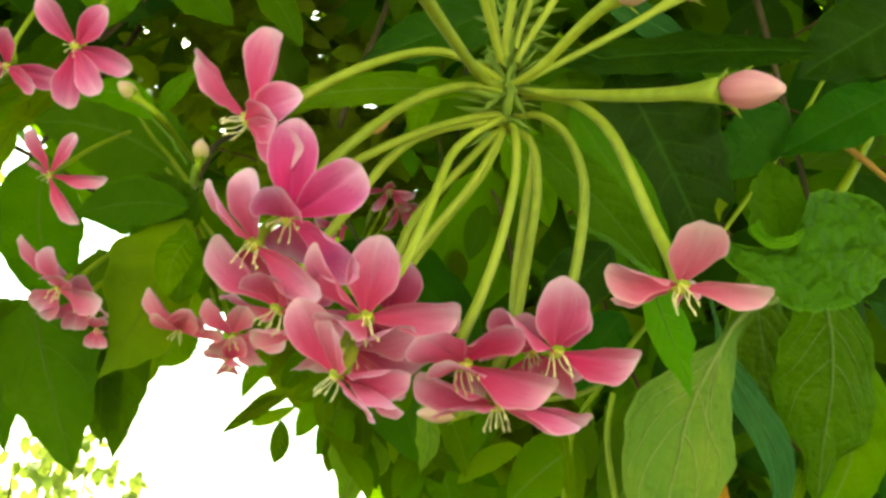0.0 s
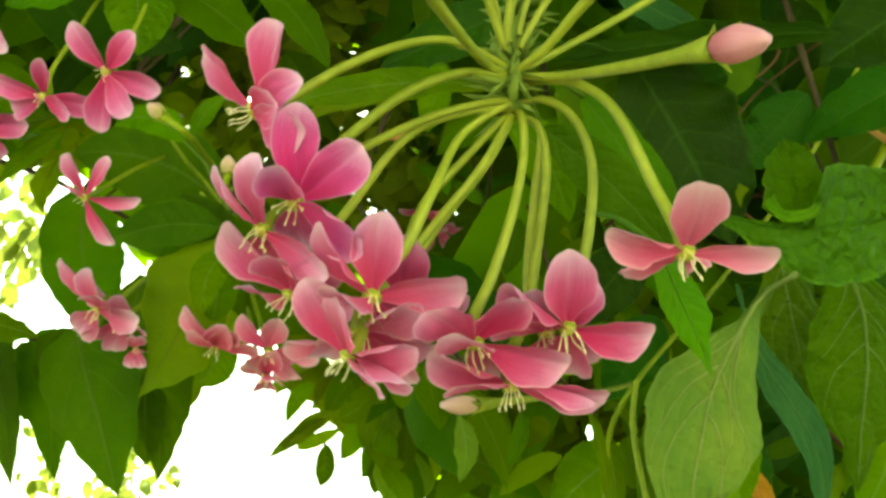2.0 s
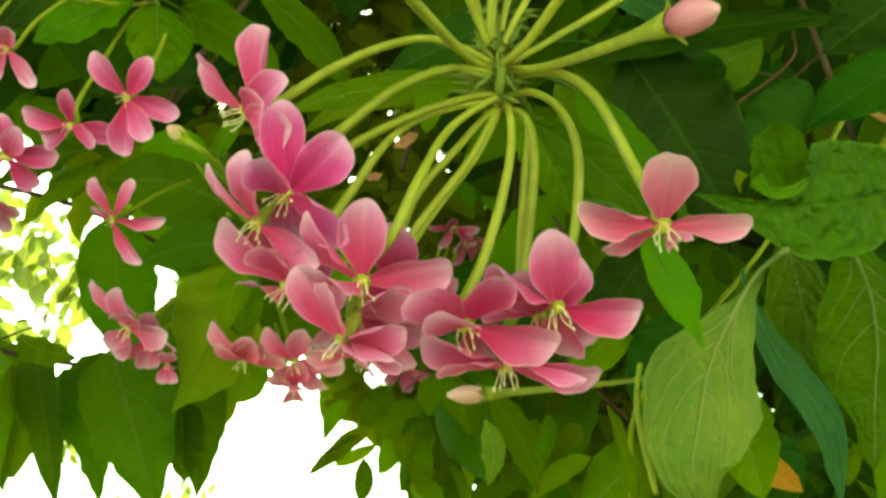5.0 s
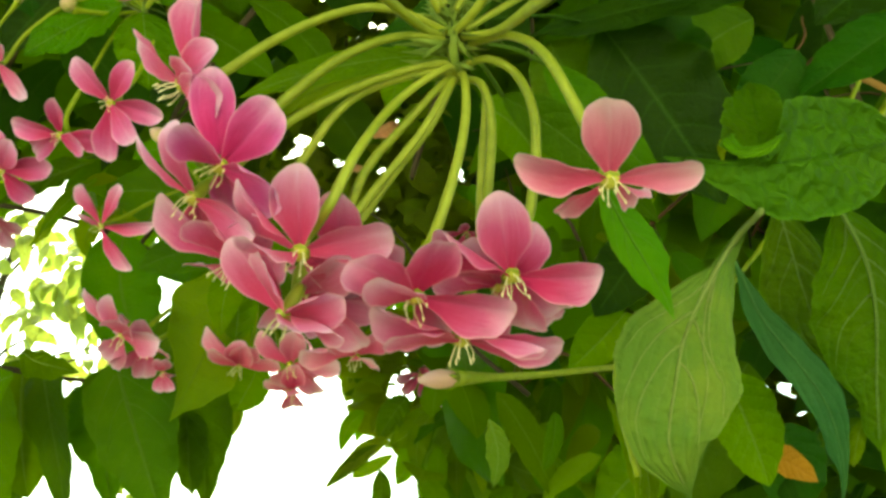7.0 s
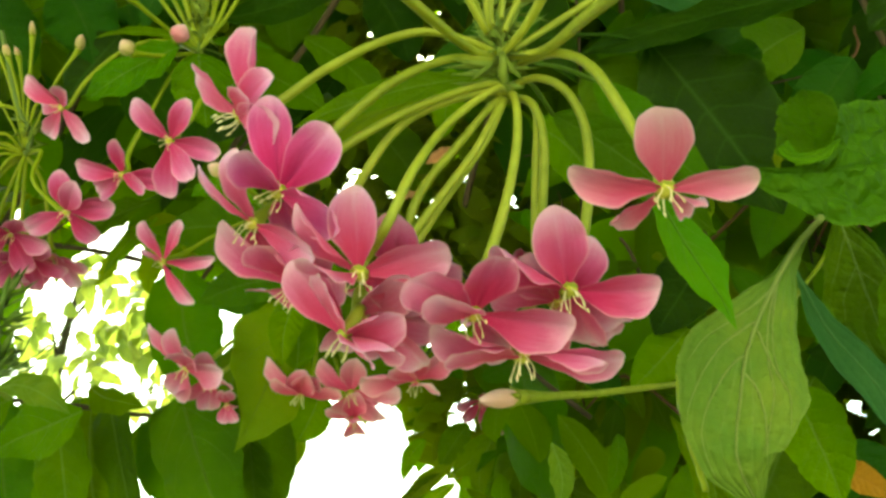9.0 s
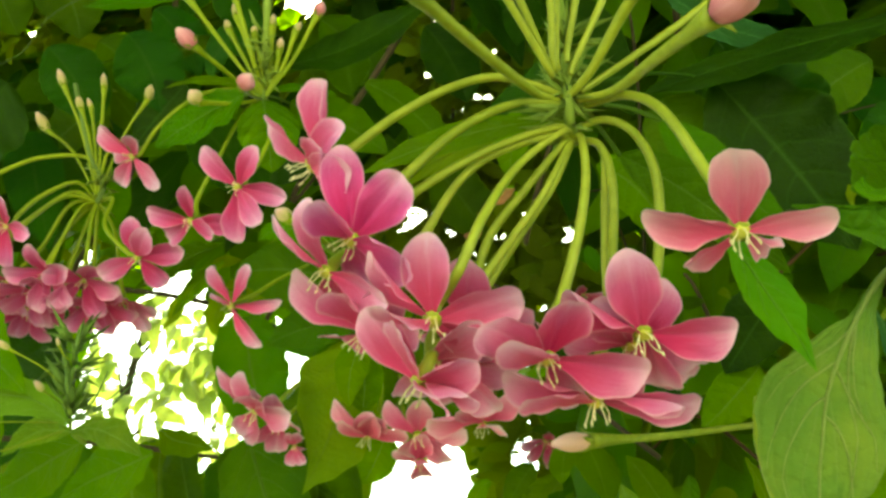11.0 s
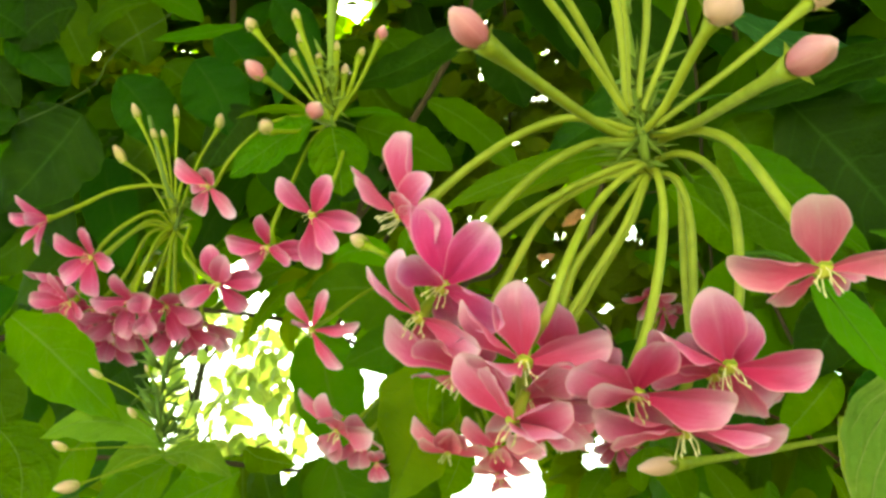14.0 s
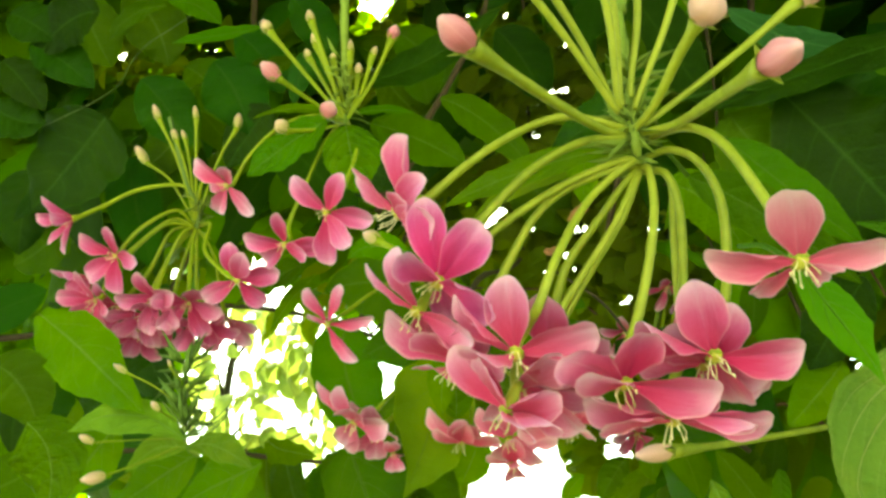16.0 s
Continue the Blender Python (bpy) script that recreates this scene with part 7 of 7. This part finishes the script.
leaf(shoot_g, (-0.0591, 0.5781, 1.7209), (-0.0730, 0.5827, 1.7077), (-0.0867, 0.5851, 1.7012), (0.10, -0.97, -0.21), 0.0180, LEAF_FRESH, 0.17, 0.09, 0.12, 113)
leaf(shoot_g, (-0.0549, 0.5891, 1.6880), (-0.0607, 0.5948, 1.6715), (-0.0641, 0.5995, 1.6578), (0.10, -0.97, -0.21), 0.0139, LEAF_MID, 0.17, 0.09, 0.12, 114)
leaf(shoot_g, (-0.0730, 0.5761, 1.7275), (-0.0834, 0.5796, 1.7176), (-0.0938, 0.5842, 1.7045), (0.10, -0.97, -0.21), 0.0173, LEAF_MID, 0.17, 0.09, 0.12, 115)
leaf(shoot_g, (-0.0453, 0.5802, 1.7143), (-0.0556, 0.5858, 1.6978), (-0.0590, 0.5925, 1.6781), (0.10, -0.97, -0.21), 0.0208, LEAF_MID, 0.17, 0.09, 0.12, 116)
leaf(shoot_g, (-0.0452, 0.5890, 1.6880), (-0.0504, 0.5935, 1.6748), (-0.0513, 0.5985, 1.6601), (0.10, -0.97, -0.21), 0.0139, LEAF_FRESH, 0.17, 0.09, 0.12, 117)
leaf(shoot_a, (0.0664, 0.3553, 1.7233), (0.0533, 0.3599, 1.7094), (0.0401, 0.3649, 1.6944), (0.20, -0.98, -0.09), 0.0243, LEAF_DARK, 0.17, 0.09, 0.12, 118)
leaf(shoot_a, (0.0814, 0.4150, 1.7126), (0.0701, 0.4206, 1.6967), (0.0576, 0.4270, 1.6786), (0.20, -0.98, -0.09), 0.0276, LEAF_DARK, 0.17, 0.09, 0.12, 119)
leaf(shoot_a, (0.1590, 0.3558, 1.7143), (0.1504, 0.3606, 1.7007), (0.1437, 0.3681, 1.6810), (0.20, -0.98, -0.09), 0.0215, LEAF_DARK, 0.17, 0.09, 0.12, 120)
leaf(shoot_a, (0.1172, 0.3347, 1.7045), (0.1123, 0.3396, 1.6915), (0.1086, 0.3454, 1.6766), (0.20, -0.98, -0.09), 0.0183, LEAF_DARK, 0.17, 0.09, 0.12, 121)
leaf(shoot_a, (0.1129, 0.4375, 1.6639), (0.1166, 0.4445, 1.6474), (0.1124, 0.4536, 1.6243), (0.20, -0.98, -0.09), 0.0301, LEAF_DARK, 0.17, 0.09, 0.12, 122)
leaf(shoot_a, (0.0919, 0.3649, 1.6393), (0.1012, 0.3678, 1.6359), (0.1103, 0.3720, 1.6295), (0.18, -0.98, 0.06), 0.0108, LEAF_OCHRE, 0.17, 0.09, 0.12, 123, label="withered orange leaf")

# ---- foliage behind ----
FRONT = Vector((0.02, 0.0, 1.585))


# ---- gaps between the leaves, each a cone from a point in front of the creeper, as slopes across and up
GAPS, CHINKS = [], []


def bounds(ring):
    xs, zs = [q[0] for q in ring], [q[1] for q in ring]
    return min(xs), max(xs), min(zs), max(zs)


def opening(origin, ring):
    """A wide gap with an uneven outline."""
    GAPS.append((Vector(origin), [(bounds(ring), ring)]))


def chinks(origin, spots):
    """Small gaps, roundish: slope across, slope up, size."""
    rings = []
    for x, z, r in spots:
        a, r = x * 90, r * 0.84
        rings.append([(x + r * math.cos(k * 0.9 + a) * (1 + 0.25 * math.sin(k * 2.4 + z * 70)), z + r * math.sin(k * 0.9 + a) * (1 + 0.25 * math.cos(k * 1.7 + a))) for k in range(7)])
    boxed = [(bounds(ring), ring) for ring in rings]
    GAPS.append((Vector(origin), boxed))
    CHINKS.extend((Vector(origin), box) for box, ring in boxed)


opening((0.0381, 0.0034, 1.5757), [(-0.770, 0.438), (-0.785, 0.490), (-0.738, 0.523), (-0.674, 0.531), (-0.543, 0.492), (-0.463, 0.438), (-0.421, 0.324), (-0.267, 0.275), (-0.286, 0.030), (-0.711, 0.051)])
opening((-0.0003, 0.0103, 1.6013), [(-0.675, 0.586), (-0.650, 0.610), (-0.627, 0.608), (-0.612, 0.554), (-0.600, 0.520), (-0.570, 0.485), (-0.52, 0.46), (-0.478, 0.419), (-0.405, 0.366), (-0.338, 0.335), (-0.340, 0.256), (-0.269, 0.221), (-0.202, 0.204), (-0.106, 0.127), (-0.114, 0.098), (-0.070, 0.071), (-0.080, 0.01), (-0.055, -0.146), (-0.572, -0.157)])
chinks((0.0026, 0.0118, 1.5953), [(-0.316, 0.604, 0.0112), (-0.259, 0.493, 0.0085), (-0.092, 0.529, 0.0046), (-0.204, 0.556, 0.0035), (-0.112, 0.426, 0.0044), (-0.153, 0.589, 0.0029), (-0.175, 0.649, 0.0035)])
chinks((0.0078, 0.0124, 1.5913), [(0.106, 0.168, 0.0069), (0.085, 0.115, 0.0068), (-0.116, 0.244, 0.0042), (0.285, 0.488, 0.0032)])
chinks((0.0312, 0.0209, 1.5746), [(-0.294, 0.833, 0.0075), (-0.223, 0.820, 0.0053), (-0.209, 0.774, 0.0085), (-0.313, 0.610, 0.0152), (-0.290, 0.610, 0.0044), (-0.267, 0.574, 0.0037), (-0.207, 0.559, 0.0048), (-0.228, 0.530, 0.0078), (-0.181, 0.649, 0.0043), (-0.124, 0.544, 0.0047), (-0.109, 0.450, 0.0051), (-0.160, 0.457, 0.0040), (-0.193, 0.294, 0.0120), (-0.188, 0.324, 0.0055), (0.070, 0.334, 0.0051), (0.207, 0.254, 0.0052), (0.225, 0.229, 0.0060), (0.187, 0.204, 0.0037)])
chinks((0.0332, 0.0235, 1.5731), [(-0.199, 0.287, 0.0174)])
chinks((0.0279, 0.0093, 1.5771), [(-0.969, 1.087, 0.0115), (-0.787, 1.029, 0.0082), (-0.453, 0.880, 0.0041), (-0.817, 0.904, 0.0070), (-0.909, 1.028, 0.0065), (-0.795, 0.562, 0.0103), (-0.133, 0.459, 0.0050), (-0.214, 0.551, 0.0037), (-0.173, 0.566, 0.0036)])
chinks((0.0256, 0.0139, 1.5718), [(-0.306, 0.904, 0.0068), (-0.282, 0.849, 0.0072), (-0.222, 0.811, 0.0123), (-0.261, 0.931, 0.0059), (-0.193, 0.846, 0.0048), (-0.250, 0.758, 0.0048)])
chinks((0.0381, 0.0034, 1.5757), [(-0.492, 1.008, 0.0385), (-0.992, 1.086, 0.0118), (-0.227, 0.758, 0.0061), (-0.330, 0.587, 0.0060), (-0.208, 0.273, 0.0058)])
chinks((0.0132, 0.0113, 1.5906), [(-0.337, 0.633, 0.0039), (-0.353, 0.547, 0.0024), (-0.375, 0.620, 0.0018), (-0.494, 0.539, 0.0048), (-0.161, 0.454, 0.0021), (-0.144, 0.434, 0.0027), (-0.096, 0.531, 0.0024), (-0.065, 0.395, 0.0027), (-0.046, 0.429, 0.0018), (-0.187, 0.615, 0.0015)])
chinks((0.0304, 0.0115, 1.5770), [(-0.286, 0.818, 0.0042), (-0.216, 0.766, 0.0045), (-0.241, 0.752, 0.0021), (-0.184, 0.813, 0.0024), (-0.254, 0.704, 0.0018), (-0.128, 0.528, 0.0024), (-0.110, 0.520, 0.0024), (-0.220, 0.498, 0.0021), (-0.174, 0.445, 0.0027), (-0.344, 0.628, 0.0036), (-0.975, 1.093, 0.0027), (-0.800, 0.630, 0.0045), (0.059, 0.321, 0.0027)])
chinks((0.0340, 0.0229, 1.5752), [(-0.318, 0.617, 0.0077), (-0.343, 0.594, 0.0021), (-0.245, 0.543, 0.0042), (-0.265, 0.513, 0.0039), (-0.233, 0.782, 0.0039), (-0.357, 0.577, 0.0021), (-0.119, 0.457, 0.0027), (-0.280, 0.585, 0.0018), (-0.127, 0.552, 0.0015), (-0.120, 0.534, 0.0012), (0.053, 0.342, 0.0018), (-0.207, 0.301, 0.0054), (-0.187, 0.190, 0.0060), (0.208, 0.244, 0.0021), (0.211, 0.223, 0.0018)])
chinks((0.0078, 0.0124, 1.5913), [(0.102, 0.167, 0.0075), (0.086, 0.113, 0.0085), (0.094, 0.178, 0.0050)])


def inside(x, z, ring):
    odd = False
    for k in range(len(ring)):
        (ax, az), (bx, bz) = ring[k - 1], ring[k]
        if (az > z) != (bz > z) and x < (bx - ax) * (z - az) / (bz - az) + ax:
            odd = not odd
    return odd


def open_to_sky(m, length):
    """Whether a leaf at the pose m would hang into the opening under the creeper, through which the sky shows."""
    for x, s in ((0, 0.0), (-0.2, 0.35), (0.2, 0.35), (0, 0.3), (-0.16, 0.6), (0.16, 0.6), (0, 0.6), (0, 0.82), (0, 1.0)):
        at = m @ Vector((x * length, s * length, 0))
        for origin, rings in GAPS:
            d = at - origin
            px, pz = d.x / d.y, d.z / d.y
            for (x0, x1, z0, z1), ring in rings:
                if x0 < px < x1 and z0 < pz < z1 and inside(px, pz, ring):
                    return True
    back = m.inverted()
    turn = back.to_3x3()
    for origin, (x0, x1, z0, z1) in CHINKS:
        o, d = back @ origin, turn @ Vector(((x0 + x1) / 2, 1, (z0 + z1) / 2))
        if abs(d.z) > 1e-6:
            hit = (o - d * (o.z / d.z)) / length
            if 0.0 < hit.y < 0.97 and abs(hit.x) < 0.21:
                return True
    return False


def small_leaf(k, mat):
    rng = random.Random(300 + k)
    v, f, uv = leaf_blade((0, 0, 0), (0, 0.5, rng.uniform(-0.02, 0.10)), (0, 1, rng.uniform(-0.25, 0.05)), (0, 0, 1), rng.uniform(0.42, 0.58), 0.14, 0.07, 0.12, k, rows=10, cols=6)
    return mesh_of("leaf", v, f, mat, uv)


def leaf_turn(rng):
    """A hanging leaf: stalk above, tip down and outwards, its face turned to the open side."""
    tip = Vector((rng.gauss(0, 0.55), rng.gauss(-0.15, 0.35), -0.8 + rng.gauss(0, 0.35))).normalized()
    face = Vector((rng.gauss(0, 0.45), -1, rng.gauss(0.35, 0.5)))
    z = (face - tip * face.dot(tip)).normalized()
    return Matrix((tip.cross(z), tip, z)).transposed().to_4x4()


rng = random.Random(11)
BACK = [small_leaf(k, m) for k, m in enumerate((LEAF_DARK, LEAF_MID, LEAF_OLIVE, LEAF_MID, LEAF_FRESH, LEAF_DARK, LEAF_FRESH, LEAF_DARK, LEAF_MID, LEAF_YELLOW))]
curtain = thing("hanging_creeper", (0.25, 0.62, 2.3), "dense curtain of green creeper leaves hanging behind the flowers", "creeper")
for k in range(9):
    x = -0.42 + 0.13 * k
    y = 0.62 + 0.12 * math.sin(k * 2.1)
    stem(curtain, [(x, y, 2.5), (x + 0.05 * math.sin(k), y + 0.03, 2.15), (x - 0.04, y - 0.02, 1.9), (x + 0.03 * math.cos(k), y, 1.62 if x > 0 else 1.95)], 0.004, 0.0008, WOOD, "vine")
placed = 0
while placed < 290:
    y = rng.uniform(0.45, 0.9)
    p = FRONT + Vector((rng.uniform(-1.05, 0.62) * y, y, rng.uniform(-0.10, 1.05) * y))
    if y < 0.64 and p.z - FRONT.z < 0.28 * y:
        continue
    m = Matrix.Translation(p) @ leaf_turn(rng)
    length = rng.uniform(0.06, 0.11)
    if open_to_sky(m, length):
        continue
    kind = rng.randrange(9)
    # bright kinds swapped for darker ones higher up, as shade put into colour
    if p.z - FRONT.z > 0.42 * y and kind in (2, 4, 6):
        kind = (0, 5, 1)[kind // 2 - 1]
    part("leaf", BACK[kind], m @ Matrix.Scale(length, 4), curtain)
    placed += 1


# small leaves that fill in below and behind the flower tubes
spray = thing("creeper_spray", (0.06, 0.6, 1.95), "thin brown twigs with small green leaves behind the flower tubes", "creeper")
fill = 0
while fill < 210:
    y = rng.uniform(0.42, 0.66)
    if fill % 5 < 3:
        p = FRONT + Vector((rng.uniform(-0.15, 0.42) * y, y, rng.uniform(0.06, 0.30) * y))
    else:
        p = FRONT + Vector((rng.uniform(-0.25, 0.22) * y, y + 0.06, rng.uniform(0.28, 0.56) * y))
    low = fill % 5 < 3
    m = Matrix.Translation(p) @ leaf_turn(rng) @ pose(0, 0, 0, 0, 0, rng.uniform(-35, 35) if low else rng.uniform(-70, 70))
    length = rng.uniform(0.024, 0.058) if low else rng.uniform(0.018, 0.042)
    if open_to_sky(m, length):
        continue
    # leaf colours stand in for light: yellow for sunlit bits, brighter in the middle
    kind = 9 if fill % 11 == 5 else (2, 4, 6, 3, 8, 4, 6, 1, 3, 2)[fill % 10]
    # darker leaves at the lower right in place of shaded gaps
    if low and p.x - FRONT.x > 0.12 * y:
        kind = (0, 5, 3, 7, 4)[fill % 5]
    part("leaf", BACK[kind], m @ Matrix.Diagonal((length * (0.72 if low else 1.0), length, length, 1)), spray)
    fill += 1
for k in range(74):
    y = rng.uniform(0.46, 0.8)
    p = FRONT + Vector((rng.uniform(-0.35, 0.45) * y, y, rng.uniform(0.24, 0.55) * y))
    a = rng.uniform(-1.3, 1.3)
    d = Vector((math.sin(a), rng.uniform(-0.3, 0.3), math.cos(a))) * rng.uniform(0.05, 0.11)
    bend = Vector((rng.gauss(0, 0.012), rng.gauss(0, 0.01), rng.gauss(0, 0.012)))
    if not open_to_sky(Matrix.Translation(p - d) @ (d.to_track_quat("Y", "Z").to_matrix().to_4x4()), d.length * 2):
        stem(spray, [p - d, p - d * 0.3 + bend, p + d * 0.4 - bend, p + d], rng.uniform(0.0008, 0.0016), 0.0006, (TWIG_RED, TWIG_RED, WOOD)[k % 3], "twig", 5, sides=6)


def leaf_mass(name, label, category, count, make, mat, kinds=6, cols=4, rows=7):
    """Leaves that nobody could count, as one mesh."""
    verts, faces, uvs = [], [], []
    shapes = [leaf_blade((0, 0, 0), (0, 0.5, 0.06), (0, 1, -0.12), (0, 0, 1), 0.45 + 0.03 * k, 0.14, 0.05, 0.1, k, rows=rows, cols=cols) for k in range(kinds)]
    for k in range(count):
        m = make(k)
        v, f, uv = shapes[k % kinds]
        n = len(verts)
        verts += [m @ q for q in v]
        faces += [tuple(i + n for i in g) for g in f]
        uvs += uv
    ob = new(name, mesh_of(name, verts, faces, mat, uvs))
    return tagged(ob, label, category, kind="stuff")


def far_place(k):
    while True:
        y = rng.uniform(0.85, 2.3) if k % 4 else rng.uniform(2.3, 3.6)
        p = FRONT + Vector((rng.uniform(-1.4, 1.0) * y, y, rng.uniform(-0.45, 1.25) * y))
        if k % 9 == 0:
            y = rng.uniform(0.6, 1.0)
            p = FRONT + Vector((rng.uniform(0.0, 0.75) * y, y, rng.uniform(-0.2, 0.6) * y))
        m = Matrix.Translation(p) @ leaf_turn(rng)
        length = rng.uniform(0.08, 0.15) * (1 if y < 2.3 else 1.8)
        if not open_to_sky(m, length):
            return m @ Matrix.Scale(length, 4)


# leaves added overhead, mostly out of view, to block direct sun
def roof_place(k):
    while True:
        if k % 3:
            p = Vector((rng.uniform(-2.2, 2.2), rng.uniform(-0.5, 2.2), rng.uniform(2.3, 2.9)))
        else:
            p = Vector((rng.uniform(-1.2, 0.8), rng.uniform(0.2, 1.5), rng.uniform(2.35, 2.75)))
        m = Matrix.Translation(p) @ leaf_turn(rng) @ pose(0, 0, 0, rng.uniform(40, 90))
        length = rng.uniform(0.12, 0.2)
        if p.y < 0.3 or not open_to_sky(m, length):
            return m @ Matrix.Scale(length, 4)


leaf_mass("creeper_foliage", "thick shaded mass of green creeper leaves further back", "foliage", 7500, far_place, LEAF_MASS)


def gap_place(k):
    """Small leaves that close in round the chinks between the big ones."""
    origin, (x0, x1, z0, z1) = CHINKS[k % len(CHINKS)]
    r = max(x1 - x0, z1 - z0) / 2
    # a few bits hang across the chink itself
    if k // len(CHINKS) in (5, 17):
        y, a, q = rng.uniform(0.62, 0.9), rng.uniform(0, 6.28), r * rng.uniform(0.3, 0.9)
        p = origin + Vector(((x0 + x1) / 2 + q * math.cos(a), 1, (z0 + z1) / 2 + q * math.sin(a))) * y
        return Matrix.Translation(p) @ leaf_turn(rng) @ pose(0, 0, 0, 0, 0, rng.uniform(-120, 120)) @ Matrix.Scale(r * y * rng.uniform(0.6, 1.2), 4)
    while True:
        y, a, q = rng.uniform(0.62, 1.1), rng.uniform(0, 6.28), r * rng.uniform(1.0, 1.4) + rng.uniform(0.0, 0.04)
        p = origin + Vector(((x0 + x1) / 2 + q * math.cos(a), 1, (z0 + z1) / 2 + q * math.sin(a))) * y
        m = Matrix.Translation(p) @ leaf_turn(rng) @ pose(0, 0, 0, 0, 0, rng.uniform(-120, 120))
        length = rng.uniform(0.014, 0.040)
        if not open_to_sky(m, length):
            return m @ Matrix.Scale(length, 4)


leaf_mass("creeper_sprigs", "small green leaves and sprigs among the larger creeper leaves", "foliage", 4400, gap_place, LEAF_SPRIG)
leaf_mass("creeper_roof", "leafy roof added overhead to keep the sun off the creeper", "foliage", 8000, roof_place, LEAF_MASS)

# the sunlit tree beyond the opening
tx, ty, tz = -2.35, 3.74, 3.18
tree = thing("garden_tree", (tx, ty, 0), "small sunlit tree with bright yellow-green leaves", "tree")
stem(tree, [(tx - 0.3, ty + 0.1, 0), (tx - 0.25, ty, 1.0), (tx - 0.28, ty, tz - 0.3), (tx - 0.2, ty, tz + 0.4)], 0.05, 0.012, WOOD, "trunk")
for k in range(7):
    a = k * 0.9
    stem(tree, [(tx - 0.27, ty, tz - 0.5 + 0.1 * k), (tx - 0.15 + 0.15 * math.cos(a), ty + 0.1 * math.sin(a), tz - 0.35 + 0.1 * k), (tx + 0.3 * math.cos(a), ty + 0.3 * math.sin(a), tz - 0.25 + 0.1 * k)], 0.01, 0.003, WOOD, "limb")
clumps = [Vector((tx + rng.gauss(0, 0.16), ty + rng.gauss(0, 0.2), tz + rng.gauss(0, 0.15))) for _ in range(15)]
clumps += [Vector((tx - 0.55 + rng.gauss(0, 0.25), ty + rng.gauss(0, 0.2), tz - 0.3 + rng.gauss(0, 0.35))) for _ in range(13)]
clumps += [Vector((tx + 0.24 + rng.gauss(0, 0.07), ty + rng.gauss(0, 0.2), tz + 0.10 + rng.gauss(0, 0.10))) for _ in range(6)]


def crown_place(k):
    c = clumps[k % 34]
    p = c + Vector((rng.gauss(0, 0.055), rng.gauss(0, 0.06), rng.gauss(0, 0.05)))
    return Matrix.Translation(p) @ leaf_turn(rng) @ Matrix.Scale(rng.uniform(0.08, 0.15), 4)


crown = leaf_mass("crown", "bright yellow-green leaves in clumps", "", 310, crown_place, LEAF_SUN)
del crown["kind"]
crown.parent = tree
crown.matrix_local = Matrix.Translation((-tx, -ty, 0))

# a sunlit shrub lower down
sx, sy, sz = -1.79, 4.14, 1.92
shrub = thing("garden_shrub", (sx, sy, 0), "sunlit garden shrub with pale green leaves", "shrub")
for k in range(5):
    stem(shrub, [(sx + 0.05 * k - 0.1, sy, 0), (sx + 0.12 * k - 0.24, sy + 0.05, sz * 0.6), (sx + 0.16 * k - 0.32, sy, sz + 0.1)], 0.012, 0.004, WOOD, "stem")
tufts = [Vector((sx + rng.gauss(0, 0.22), sy + rng.gauss(0, 0.15), sz + rng.gauss(0, 0.15))) for _ in range(20)]


def shrub_place(k):
    p = tufts[k % 20] + Vector((rng.gauss(0, 0.05), rng.gauss(0, 0.05), rng.gauss(0, 0.05)))
    return Matrix.Translation(p) @ leaf_turn(rng) @ Matrix.Scale(rng.uniform(0.05, 0.09), 4)


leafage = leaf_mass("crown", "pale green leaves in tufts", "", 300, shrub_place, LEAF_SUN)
del leafage["kind"]
leafage.parent = shrub
leafage.matrix_local = Matrix.Translation((-sx, -sy, 0))

# ---- wall added behind the visitor, unseen, to bounce fill light ----
wall = bmesh.new()
bmesh.ops.create_cube(wall, size=1.0, matrix=Matrix.Translation((1.6, -2.2, 1.55)) @ Matrix.Diagonal((6.4, 0.2, 3.1, 1)))
bmesh.ops.bevel(wall, geom=wall.edges[:], offset=0.02, segments=2, affect="EDGES")
wall_mesh = bpy.data.meshes.new("fill_wall_mesh")
wall.to_mesh(wall_mesh)
wall_mesh.materials.append(PLASTER)
tagged(new("wall_south", wall_mesh), "unseen pale plaster wall added to bounce fill light", "wall", kind="structure")

# ---- ground ----
verts, faces = [], []
ring = [0, 1, 2, 4, 8, 16, 40, 120, 500, 2500]
for i, r in enumerate(ring):
    for k in range(32):
        a = k * math.tau / 32
        verts.append((r * math.cos(a), r * math.sin(a), 0.03 * math.sin(k * 2.3 + i) if 0 < r < 50 else 0))
for i in range(len(ring) - 1):
    for k in range(32):
        faces.append((i * 32 + k, (i + 1) * 32 + k, (i + 1) * 32 + (k + 1) % 32, i * 32 + (k + 1) % 32))
tagged(new("ground", mesh_of("ground", verts, faces, GROUND)), "dark garden soil and moss under the creeper", "ground", kind="structure")
